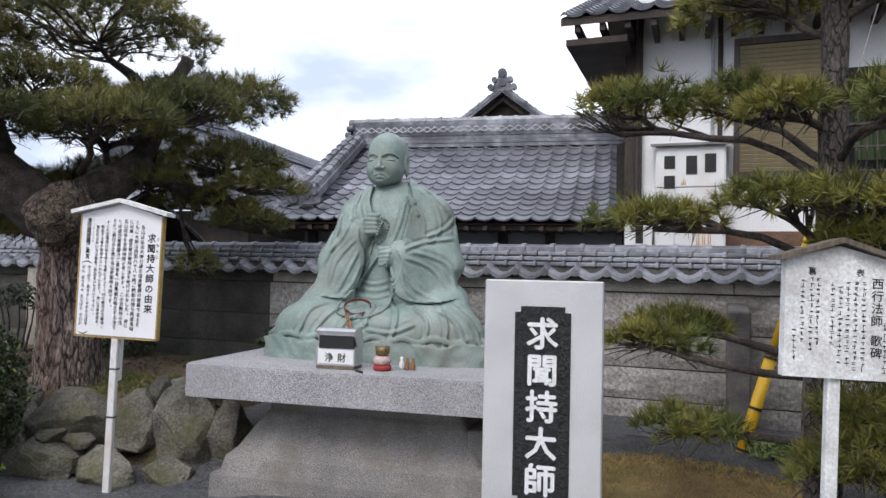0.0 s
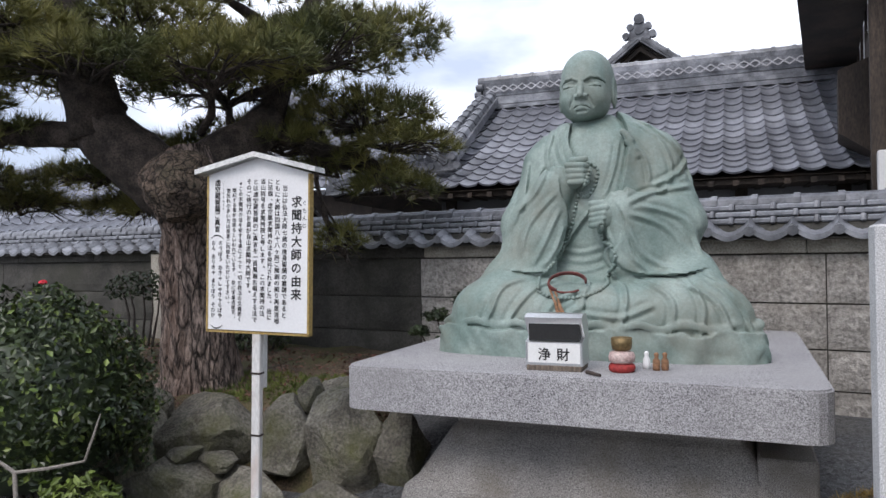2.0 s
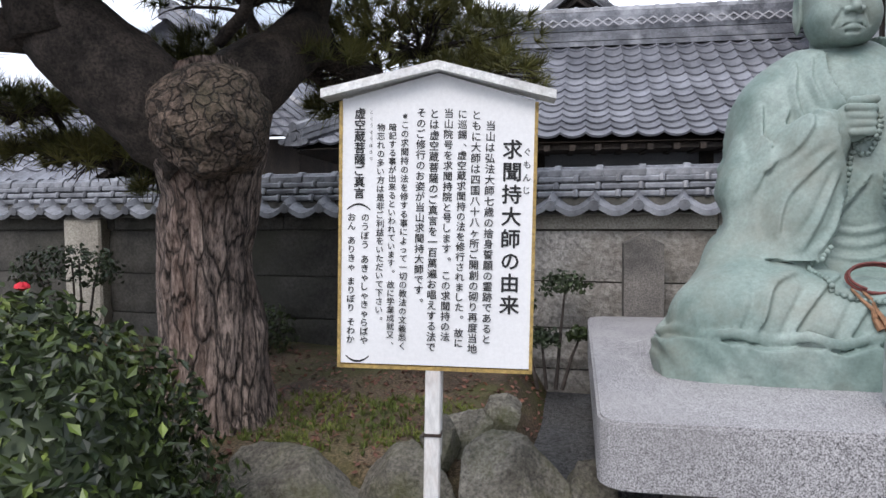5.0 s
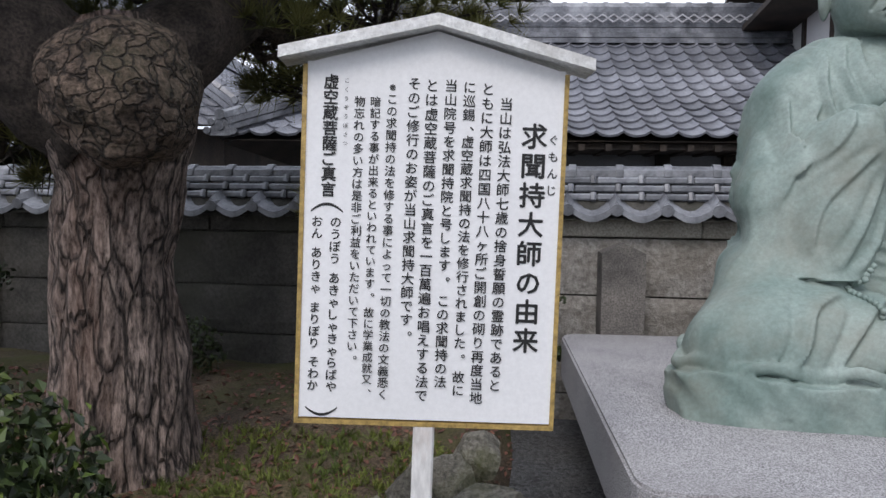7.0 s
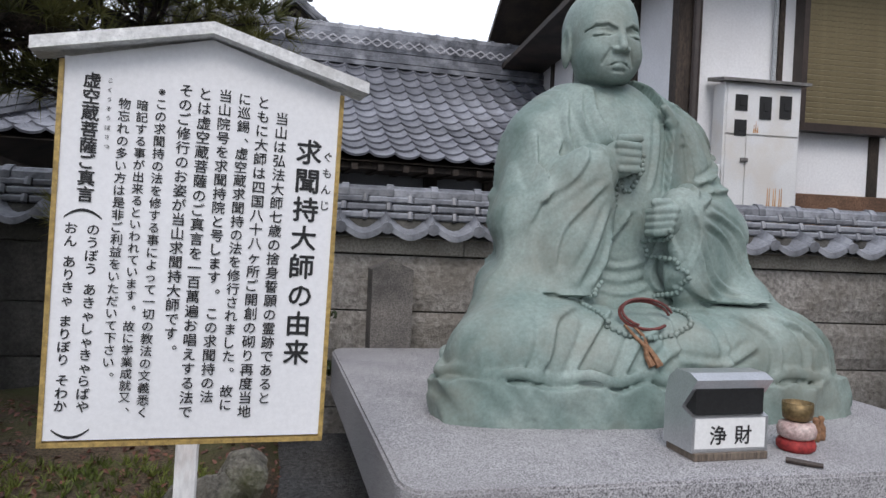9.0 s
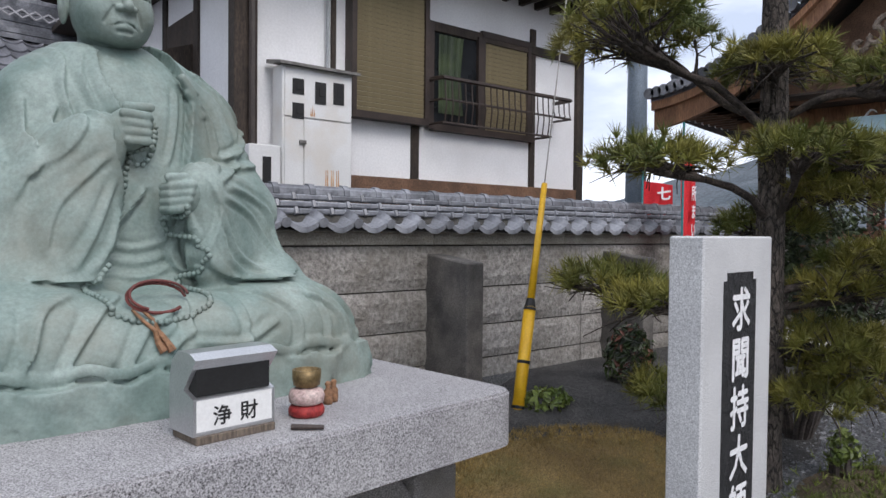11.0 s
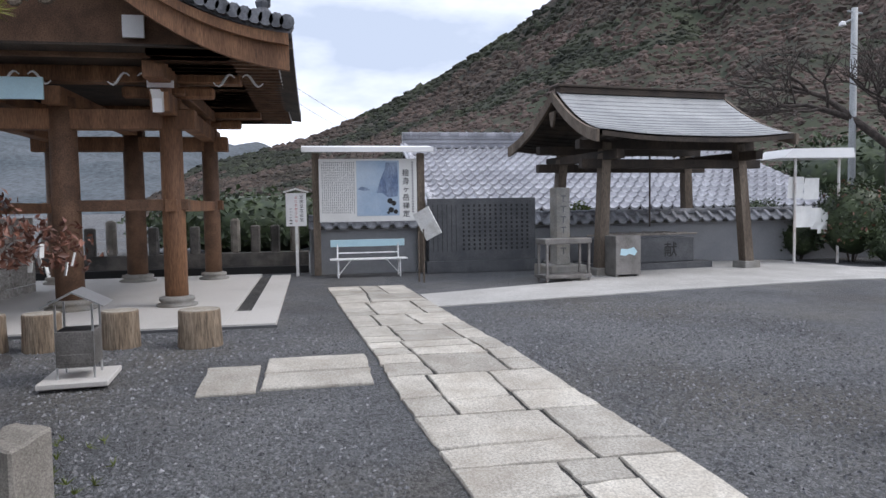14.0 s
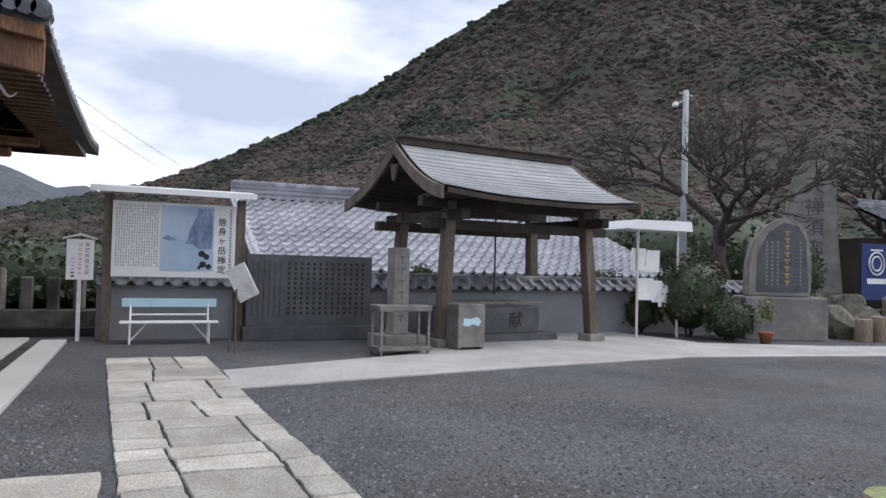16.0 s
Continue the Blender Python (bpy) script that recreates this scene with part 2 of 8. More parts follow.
M["greywood"] = mat("grey_weathered_timber", (0.10, 0.075, 0.055), (0.20, 0.16, 0.125), 3.0, 70, 0.8, 0.3, stretch=(1, 1, 0.15), grain=0.3)
M["whitepaint"] = mat("white_paint", (0.80, 0.80, 0.80), (0.86, 0.86, 0.86), 1.5, 60, 0.45, 0.02, grain=0.03)
M["postpaint"] = mat("flaking_white_paint", (0.66, 0.65, 0.63), (0.78, 0.77, 0.75), 5, 60, 0.6, 0.1, grain=0.1, c=(0.40, 0.20, 0.11), cscale=7.0, camt=0.45, stretch=(1, 1, 0.3))
M["oldwhite"] = mat("weathered_white_board", (0.70, 0.70, 0.69), (0.82, 0.82, 0.80), 6, 60, 0.7, 0.15, grain=0.15, c=(0.40, 0.38, 0.34), cscale=5.0, camt=0.6)
M["gold"] = mat("ochre_frame_paint", (0.36, 0.24, 0.07), (0.46, 0.32, 0.11), 8, 60, 0.6, 0.05)
M["ink"] = mat("black_lettering", (0.012, 0.012, 0.013), (0.02, 0.02, 0.02), 5, 60, 0.6, 0)
M["redink"] = mat("red_lettering", (0.45, 0.05, 0.04), (0.5, 0.07, 0.05), 5, 60, 0.6, 0)
M["blackstone"] = mat("black_chiselled_panel", (0.010, 0.010, 0.011), (0.028, 0.028, 0.030), 20, 60, 0.6, 0.9, grain=0.4)
M["chalk"] = mat("white_carved_letters", (0.74, 0.74, 0.74), (0.84, 0.84, 0.84), 6, 60, 0.8, 0.1, grain=0.1)
M["steel"] = mat("stainless_steel", (0.55, 0.56, 0.57), (0.66, 0.67, 0.68), 3, 120, 0.32, 0.03, metal=0.85, grain=0.08)
M["dullsteel"] = mat("dull_grey_metal", (0.16, 0.15, 0.14), (0.26, 0.245, 0.23), 4, 60, 0.5, 0.1, metal=0.5, c=(0.30, 0.29, 0.28), cscale=3)
M["black"] = mat("black_shadow_metal", (0.008, 0.008, 0.008), (0.015, 0.015, 0.015), 3, 60, 0.6, 0)
M["yellow"] = mat("yellow_plastic", (0.72, 0.40, 0.01), (0.82, 0.48, 0.02), 4, 60, 0.4, 0.03, grain=0.06)
M["galv"] = mat("blue_grey_steel_pole", (0.20, 0.25, 0.30), (0.27, 0.32, 0.37), 2, 60, 0.5, 0.05, metal=0.3)
M["greypole"] = mat("grey_concrete_pole", (0.36, 0.38, 0.39), (0.46, 0.48, 0.49), 2, 60, 0.7, 0.1)
M["red"] = mat("red_cloth", (0.60, 0.012, 0.02), (0.72, 0.025, 0.035), 3, 120, 0.8, 0.1)
M["teal"] = mat("teal_cloth_edge", (0.03, 0.20, 0.22), (0.05, 0.26, 0.28), 3, 60, 0.8, 0.05)
M["blue"] = mat("blue_banner_cloth", (0.008, 0.025, 0.12), (0.014, 0.04, 0.17), 3, 60, 0.7, 0.05)
M["meter"] = mat("painted_meter_cabinet", (0.66, 0.66, 0.65), (0.74, 0.74, 0.73), 2, 60, 0.5, 0.03, grain=0.04, c=(0.62, 0.56, 0.48), cscale=2.2, camt=0.5)
M["rust"] = mat("orange_rust_streak", (0.50, 0.22, 0.06), (0.62, 0.36, 0.16), 9, 60, 0.85, 0.1, stretch=(1, 1, 0.25))
M["glass"] = mat("dark_window_glass", (0.012, 0.014, 0.016), (0.02, 0.022, 0.025), 2, 20, 0.08, 0.0, grain=0)
M["shutter"] = mat("olive_brown_shutter", (0.22, 0.18, 0.10), (0.30, 0.245, 0.14), 2, 60, 0.55, 0.05, grain=0.1)
M["iron"] = mat("dark_brown_iron", (0.03, 0.02, 0.016), (0.055, 0.038, 0.03), 4, 60, 0.5, 0.05)
M["bark"] = mat("pine_bark_plates", (0.17, 0.128, 0.108), (0.34, 0.265, 0.228), 5, 45, 0.92, 1.0, crack=10, grain=0.6, stretch=(1, 1, 0.26), c=(0.15, 0.085, 0.06), cscale=3.0, camt=0.5)
M["darkbark"] = mat("dark_branch_bark", (0.034, 0.027, 0.022), (0.092, 0.072, 0.060), 9, 60, 0.92, 0.7, grain=0.4)
M["greybark"] = mat("grey_pine_bark", (0.075, 0.062, 0.052), (0.15, 0.125, 0.105), 8, 60, 0.92, 0.9, crack=20, stretch=(1, 1, 0.4), grain=0.4)
M["bough"] = mat("brown_tree_bough", (0.042, 0.034, 0.030), (0.10, 0.082, 0.072), 9, 60, 0.92, 0.5)
M["needle"] = mat("pine_needles", (0.060, 0.075, 0.020), (0.20, 0.185, 0.050), 1.3, 20, 0.65, 0, island=0.45, grain=0.1)
M["needle2"] = mat("yellow_green_pine_needles", (0.075, 0.10, 0.018), (0.25, 0.215, 0.04), 1.6, 20, 0.65, 0, island=0.4, grain=0.1)
M["leaf"] = mat("glossy_camellia_leaf", (0.012, 0.022, 0.008), (0.052, 0.076, 0.020), 4, 30, 0.38, 0, island=0.55, grain=0.1)
M["leaf2"] = mat("yellow_green_leaf", (0.08, 0.13, 0.02), (0.17, 0.21, 0.05), 4, 30, 0.45, 0, island=0.4, grain=0.1)
M["leaf3"] = mat("dull_green_leaf", (0.020, 0.034, 0.014), (0.055, 0.078, 0.030), 3, 30, 0.55, 0, island=0.45, grain=0.1)
M["redleaf"] = mat("reddish_brown_leaf", (0.10, 0.035, 0.022), (0.20, 0.085, 0.055), 4, 30, 0.5, 0, island=0.4, grain=0.1)
M["petal"] = mat("red_camellia_petal", (0.50, 0.01, 0.02), (0.62, 0.02, 0.04), 4, 30, 0.5, 0)
M["twig"] = mat("pale_bare_twig", (0.20, 0.175, 0.15), (0.32, 0.285, 0.25), 6, 60, 0.85, 0.2)
M["log"] = mat("log_bark_side", (0.17, 0.125, 0.085), (0.30, 0.235, 0.17), 5, 60, 0.85, 0.4, stretch=(1, 1, 0.1), grain=0.35)
M["logtop"] = mat("sawn_log_top", (0.30, 0.27, 0.22), (0.42, 0.38, 0.32), 5, 60, 0.85, 0.2)
M["mosstop"] = mat("mossy_log_top", (0.22, 0.26, 0.10), (0.34, 0.36, 0.19), 6, 60, 0.9, 0.3)
M["flag"] = mat("pale_flagstone", (0.42, 0.39, 0.34), (0.55, 0.52, 0.46), 2.2, 60, 0.85, 0.25, c=(0.30, 0.26, 0.21), cscale=3.0, camt=0.5, vary=0.22, grain=0.25)
M["concrete"] = mat("pale_concrete", (0.42, 0.41, 0.39), (0.53, 0.52, 0.50), 1.0, 80, 0.85, 0.12, c=(0.33, 0.32, 0.30), cscale=1.2, camt=0.5)
M["paleslab"] = mat("pale_stone_platform", (0.50, 0.48, 0.45), (0.60, 0.58, 0.55), 0.8, 80, 0.8, 0.05, grain=0.1, c=(0.40, 0.38, 0.35), cscale=0.8, camt=0.4)
M["slate"] = mat("dark_engraved_slate", (0.065, 0.068, 0.075), (0.11, 0.113, 0.12), 2, 70, 0.55, 0.1)
M["shingle"] = mat("copper_grey_shingle", (0.30, 0.31, 0.32), (0.41, 0.42, 0.425), 1.5, 60, 0.5, 0.1, c=(0.22, 0.23, 0.24), cscale=1.4, camt=0.5, island=0.12)
M["benchblue"] = mat("pale_blue_bench_paint", (0.40, 0.60, 0.68), (0.48, 0.67, 0.74), 2, 60, 0.5, 0.03, grain=0.06)
M["paper"] = mat("white_notice_paper", (0.74, 0.74, 0.72), (0.80, 0.80, 0.78), 3, 60, 0.7, 0.02, grain=0.04)
M["sea"] = mat("faded_blue_picture", (0.33, 0.45, 0.60), (0.50, 0.60, 0.70), 1.2, 40, 0.6, 0.0, grain=0.05)
M["cliff"] = mat("picture_cliff_blue", (0.14, 0.20, 0.33), (0.30, 0.38, 0.52), 4, 40, 0.6, 0.0, stretch=(1, 1, 0.4))
M["greyink"] = mat("grey_lettering", (0.22, 0.22, 0.23), (0.28, 0.28, 0.29), 5, 60, 0.7, 0)
M["goldink"] = mat("gold_lettering", (0.45, 0.28, 0.05), (0.55, 0.36, 0.09), 5, 60, 0.5, 0)
M["monument"] = mat("rough_grey_monument", (0.20, 0.195, 0.18), (0.32, 0.31, 0.29), 2.5, 60, 0.88, 0.4, c=(0.24, 0.19, 0.13), cscale=1.5, camt=0.5)
M["terracotta"] = mat("terracotta", (0.30, 0.10, 0.06), (0.38, 0.14, 0.08), 4, 60, 0.8, 0.1)
M["brass"] = mat("dull_brass", (0.20, 0.14, 0.065), (0.30, 0.21, 0.10), 6, 60, 0.45, 0.1, metal=0.7)
M["cushion"] = mat("red_brocade", (0.26, 0.018, 0.018), (0.38, 0.04, 0.035), 14, 60, 0.7, 0.1)
M["pinkcloth"] = mat("faded_pink_brocade", (0.45, 0.30, 0.28), (0.58, 0.46, 0.42), 20, 60, 0.7, 0.1)
M["cord"] = mat("red_brown_cord", (0.10, 0.022, 0.018), (0.17, 0.040, 0.032), 9, 60, 0.6, 0.1)
M["tassel"] = mat("brown_tassel", (0.20, 0.10, 0.05), (0.30, 0.16, 0.085), 9, 60, 0.8, 0.1)
M["hill"] = mat("winter_hillside", (0.022, 0.026, 0.015), (0.070, 0.052, 0.042), 0.035, 0.45, 0.95, 0.0, c=(0.030, 0.046, 0.020), cscale=0.02, camt=0.75, grain=0.55)
# distance haze is put into this pale blue-grey colour
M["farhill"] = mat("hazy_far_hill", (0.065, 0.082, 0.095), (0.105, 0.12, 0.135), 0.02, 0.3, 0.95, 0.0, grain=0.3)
M["clump"] = mat("hillside_tree_crowns", (0.030, 0.026, 0.018), (0.088, 0.062, 0.052), 0.05, 0.6, 0.95, 0.0, c=(0.115, 0.082, 0.070), cscale=0.022, camt=0.75, island=0.40, grain=0.35)
M["evergreen"] = mat("evergreen_crowns", (0.013, 0.017, 0.010), (0.038, 0.044, 0.024), 0.08, 0.6, 0.95, 0.0, island=0.45, grain=0.35)
M["mossbark"] = mat("mossy_cut_bark", (0.085, 0.060, 0.046), (0.21, 0.150, 0.115), 7, 45, 0.92, 1.0, crack=13, grain=0.45, c=(0.05, 0.055, 0.02), cscale=2.2, camt=0.35)

# ---- ground, hills ----
def sheet(name, x0, x1, y0, y1, nx, ny, f, material, parent=None, smooth=True, label=""):
    xs, ys = np.linspace(x0, x1, nx), np.linspace(y0, y1, ny)
    v = [(x, y, f(x, y)) for y in ys for x in xs]
    q = [(j * nx + i, j * nx + i + 1, (j + 1) * nx + i + 1, (j + 1) * nx + i) for j in range(ny - 1) for i in range(nx - 1)]
    return raw(name, v, q, material, parent, label, smooth)




def lie(x, y):
    """Height of the yard: it falls gently towards the statue's forecourt."""
    k = min(1.0, max(0.0, (7.3 - y) / 1.6)) if x > -1.2 else min(1.0, max(0.0, (6.9 - y) / 0.8))
    return -min(0.44, 0.055 * max(0.0, 6.0 - x)) * k


gx = [-2500, -400, -90, -40, -20] + [-14 + 0.5 * i for i in range(50)] + [14, 20, 40, 90, 400, 2500]
gy = [-2500, -400, -90, -40, -25] + [-16 + 1.0 * i for i in range(17)] + [1.5, 2, 2.5, 3, 3.5, 4, 4.5, 5, 5.4, 5.7, 6, 6.3, 6.6, 6.9, 7.2, 7.6, 8, 9, 12, 20, 40, 90, 400, 2500]
gv = [(x, y, lie(x, y)) for y in gy for x in gx]
ground = raw("ground", gv, [(j * len(gx) + i, j * len(gx) + i + 1, (j + 1) * len(gx) + i + 1, (j + 1) * len(gx) + i) for j in range(len(gy) - 1) for i in range(len(gx) - 1)], M["gravel"], smooth=True)
tagged(ground, "grey gravel temple yard reaching to the hills", "ground", kind="structure")


def hill(name, label, material, az0, az1, near, far, height, clumps, seed, na=150, nr=46):
    """A hillside that rises between two distances; height gives the angle of its skyline over the eye, by bearing."""
    rng = np.random.default_rng(seed)
    az, rr = np.linspace(az0, az1, na), np.linspace(0, 1, nr)
    v = []
    for k in rr:
        d = near + (far - near) * k
        for a in az:
            ridge = noise.fractal(Vector((a * 0.11, k * 3.0, seed)), 1.0, 2.0, 5) * 0.16
            rise = min(1.0, k ** 0.75 * 0.97 + 0.03 * k ** 6 + ridge * math.sin(k * math.pi) * 0.6)
            z = max(0.0, math.tan(radians(height(a) * rise)) * d + 1.4 * k)
            v.append((d * math.cos(radians(a)), d * math.sin(radians(a)), z - 0.3))
    q = [(j * na + i, j * na + i + 1, (j + 1) * na + i + 1, (j + 1) * na + i) for j in range(nr - 1) for i in range(na - 1)]
    ob = raw(name, v, q, material, smooth=True)
    tagged(ob, label, "hill", kind="structure")
    if clumps:
        v = np.array(v)
        ball = bmesh.new()
        bmesh.ops.create_icosphere(ball, subdivisions=1, radius=1.0)
        bv, bf = np.array([x.co[:] for x in ball.verts]), np.array([[x.index for x in f.verts] for f in ball.faces])
        ball.free()
        pick = rng.integers(0, na * (nr - 1) - 1, clumps)
        mixu, mixv = rng.random((clumps, 1)), rng.random((clumps, 1))
        place = (v[pick] * (1 - mixu) + v[pick + 1] * mixu) * (1 - mixv) + (v[pick + na] * (1 - mixu) + v[np.minimum(pick + na + 1, len(v) - 1)] * mixu) * mixv
        place = place[np.linalg.norm(v[pick] - v[pick + 1], axis=1) < 20]
        clumps = len(place)
        dist = np.linalg.norm(place[:, :2], axis=1)
        size = (0.0018 + 0.0062 * rng.random(clumps) ** 2.0) * dist
        sh = rng.uniform(0.72, 1.3, (clumps, len(bv), 1))
        vs = place[:, None] + bv[None] * sh * size[:, None, None] * (1, 1, 0.8) - size[:, None, None] * (0, 0, 0.25)
        green = np.array([noise.noise(Vector(q) * 0.028) + 0.5 * noise.noise(Vector(q) * 0.09) for q in place]) > 0.13
        for name_, pick_, mat_, lab in (("hillside_trees", ~green, "clump", "bare brown winter tree crowns covering the hillside"), ("evergreen_trees", green, "evergreen", "patches of dark evergreen crowns on the hillside")):
            cnt = int(pick_.sum())
            own = (bf[None] + (np.arange(cnt) * len(bv))[:, None, None]).reshape(-1, 3)
            cl = raw(name_, vs[pick_].reshape(-1, 3), own, M[mat_], smooth=False)
            tagged(cl, lab, "trees", kind="stuff")
    return ob


def main_hill(a):
    return float(np.interp(a, [-80, -60, -45, -34, -27.7, -21.3, -16, -9.8, -3.6, 0.4, 5, 9, 14], [14, 20, 25, 24.3, 21.2, 17.6, 13.9, 10.4, 7.4, 5.7, 4.4, 3.4, 0.0]))


def low_hill(a):
    return float(np.interp(a, [-4, 2, 4, 6, 9.5, 14, 18, 24, 28, 32, 40, 55, 70], [2, 4.2, 5.2, 4.9, 6.2, 6.4, 6.0, 5.0, 4.0, 2.6, 2.2, 1.8, 1])) + 0.4 * noise.noise((a * 0.3, 1, 2))


hill("hill_near", "wooded brown and green winter hillside behind the yard", M["hill"], -85, 14, 60, 230, main_hill, 42000, 5)
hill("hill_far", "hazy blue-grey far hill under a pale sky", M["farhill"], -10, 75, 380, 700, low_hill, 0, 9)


# ---- tiled roofs ----
def tile_roof(name, a, b, c, d, pitch, course, material, parent=None, label="", wave=0.035, sag=0.0, lift=0.0, flare=0.0, lip=0.030):
    """Curved pan tiles over the quad a b (eave, left to right) c d (ridge, right to left), course by course."""
    a, b, c, d = (np.array(p, float) for p in (a, b, c, d))
    across = max(1, int(round(np.linalg.norm(b - a) / pitch)))
    rows = max(1, int(round(np.linalg.norm(d - a) / course)))
    nrm = np.cross(b - a, d - a)
    nrm /= np.linalg.norm(nrm)
    sub = 6
    u = np.arange(across * sub + 1) / (across * sub)
    ph = (np.arange(across * sub + 1) % sub) / sub
    prof = wave * (np.where(ph < 0.34, np.sin(ph / 0.34 * math.pi) * 1.0, -0.55 * np.sin((ph - 0.34) / 0.66 * math.pi)))
    v, q = [], []
    for r in range(rows):
        for k, rise in ((r / rows, lip), ((r + 1.0) / rows, 0.004)):
            lo, hi = a + (d - a) * k, b + (c - b) * k
            bend = -sag * math.sin(math.pi * k)
            line = lo[None] + (hi - lo)[None] * u[:, None]
            edge = (2 * np.abs(u - 0.5)) ** 3
            up = (lift * (1 - k) + flare) * edge
            v.append(line + nrm[None] * (prof + rise)[:, None] + np.array([0, 0, 1.0])[None] * (bend + up)[:, None])
        n = len(u)
        base = r * 3 * n
        v.insert(len(v) - 1, v[-2] - nrm[None] * (lip - 0.002))
        o = r * 3 * n
        for i in range(n - 1):
            q.append((o + n + i, o + n + i + 1, o + i + 1, o + i))
            q.append((o + i, o + i + 1, o + 2 * n + i + 1, o + 2 * n + i))
    under, uq = [], []
    for k in np.linspace(0, 1, 9):
        for u0 in np.linspace(0, 1, 7):
            pt = (a + (b - a) * u0) * (1 - k) + (d + (c - d) * u0) * k - nrm * 0.07
            under.append(pt + np.array([0, 0, -sag * math.sin(math.pi * k) + (lift * (1 - k) + flare) * (2 * abs(u0 - 0.5)) ** 3]))
    uq = [(j * 7 + i, j * 7 + i + 1, (j + 1) * 7 + i + 1, (j + 1) * 7 + i) for j in range(8) for i in range(6)]
    raw("roof_deck", under, uq, M["darkwood"], parent)
    return raw(name, np.concatenate(v), q, material, parent, label, False)


def ridge_line(name, p0, p1, width, height, layers, material, parent, cap=0.09, label=""):
    """Stacked flat ridge tiles with a round cap row, as one part."""
    p0, p1 = Vector(p0), Vector(p1)
    d = p1 - p0
    m = Matrix.Translation(p0) @ d.to_track_quat("X", "Z").to_matrix().to_4x4()
    bm, n, step = B(), max(2, int(d.length / 0.32)), height / layers
    for k in range(layers):
        w = width * (1 - 0.09 * k)
        span(bm, (0, -w / 2 - (0.02 if k % 2 else 0), k * step), (d.length, w / 2 + (0.02 if k % 2 else 0), (k + 0.86) * step))
    for i in range(n):
        x = i * d.length / n
        tube(bm, [(x, 0, height), (x + d.length / n * 0.86, 0, height)], cap, 8)
        tube(bm, [(x + d.length / n * 0.82, 0, height), (x + d.length / n, 0, height)], cap * 1.18, 8)
    return part(name, bm, material, parent, label, m=m)


def finial(name, at, size, material, parent, face="y"):
    """An ornamental ridge end: a round boss over curled side scrolls."""
    bm = B()
    s = size
    prism(bm, [(-0.5 * s, 0), (0.5 * s, 0), (0.55 * s, 0.25 * s), (0.33 * s, 0.55 * s), (0.22 * s, 0.85 * s), (-0.22 * s, 0.85 * s), (-0.33 * s, 0.55 * s), (-0.55 * s, 0.25 * s)], -0.10 * s, 0.10 * s)
    for x, z, r in ((0, 0.98, 0.24), (-0.42, 0.62, 0.16), (0.42, 0.62, 0.16), (-0.62, 0.22, 0.17), (0.62, 0.22, 0.17), (0, 0.45, 0.2)):
        tube(bm, [(x * s, -0.17 * s, z * s), (x * s, 0.15 * s, z * s)], r * s, 12)
    return part(name, bm, material, parent, m=pose(*at, 0, 0, 0 if face == "y" else 90))


# ---- the garden wall ----
WALL = thing("wall_north", "stone-block garden wall with a silver-grey tiled coping", "wall", (0, 8.62, 0), -5.46, kind="structure")
WX0, WX1, JOINT, PIER = -13.9, 11.8, -2.86, -6.6
COURSES = [(-0.2, 0.19), (0.19, 0.53), (0.53, 0.915), (0.915, 1.335)]
core = B()
span(core, (WX0, 0.03, -0.3), (WX1, 0.27, 1.45))
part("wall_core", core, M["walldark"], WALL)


def block_mesh(w, h, seed, rough):
    bm = bmesh.new()
    nx, nz = max(7, round(w * 5)), 4
    g = []
    for j in range(nz + 1):
        row = []
        for i in range(nx + 1):
            x, z = w * i / nx, h * j / nz
            inner = 0 < i < nx and 0 < j < nz
            y = (-0.012 - rough * (0.5 + noise.noise((x * 6 + seed * 9.1, z * 7, seed)))) if inner else 0.0
            row.append(bm.verts.new((x, y, z)))
        g.append(row)
    for j in range(nz):
        for i in range(nx):
            bm.faces.new((g[j][i], g[j][i + 1], g[j + 1][i + 1], g[j + 1][i]))
    rim = [g[0][i] for i in range(nx + 1)] + [g[j][nx] for j in range(1, nz + 1)] + [g[nz][i] for i in range(nx - 1, -1, -1)] + [g[j][0] for j in range(nz - 1, 0, -1)]
    back = [bm.verts.new((p.co.x, 0.04, p.co.z)) for p in rim]
    for i in range(len(rim)):
        j = (i + 1) % len(rim)
        bm.faces.new((rim[j], rim[i], back[i], back[j]))
    me = bpy.data.meshes.new("wall_block")
    bm.normal_update()
    bm.to_mesh(me)
    bm.free()
    return me


for ci, (z0, z1) in enumerate(COURSES):
    light = [block_mesh(3.89, z1 - z0 - 0.014, ci * 3 + s, 0.016) for s in range(3)]
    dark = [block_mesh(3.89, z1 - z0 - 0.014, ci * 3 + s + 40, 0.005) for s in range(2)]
    x, k = JOINT, 0
    while x < WX1 - 2.0:
        piece("wall_block", light[k % 3], M["wallstone"], WALL, m=pose(x + 0.005, -0.002, z0 + 0.007))
        x, k = x + 3.90, k + 1
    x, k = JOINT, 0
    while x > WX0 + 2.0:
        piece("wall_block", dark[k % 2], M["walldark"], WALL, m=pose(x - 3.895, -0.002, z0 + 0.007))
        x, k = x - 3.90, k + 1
for i in range(int((WX1 - WX0) / 1.85)):
    bm = span(B(), (0.003, -0.035, 1.342), (1.847, 0.30, 1.462), 0.008)
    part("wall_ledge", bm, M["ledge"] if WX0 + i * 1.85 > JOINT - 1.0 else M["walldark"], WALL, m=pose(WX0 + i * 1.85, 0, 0))


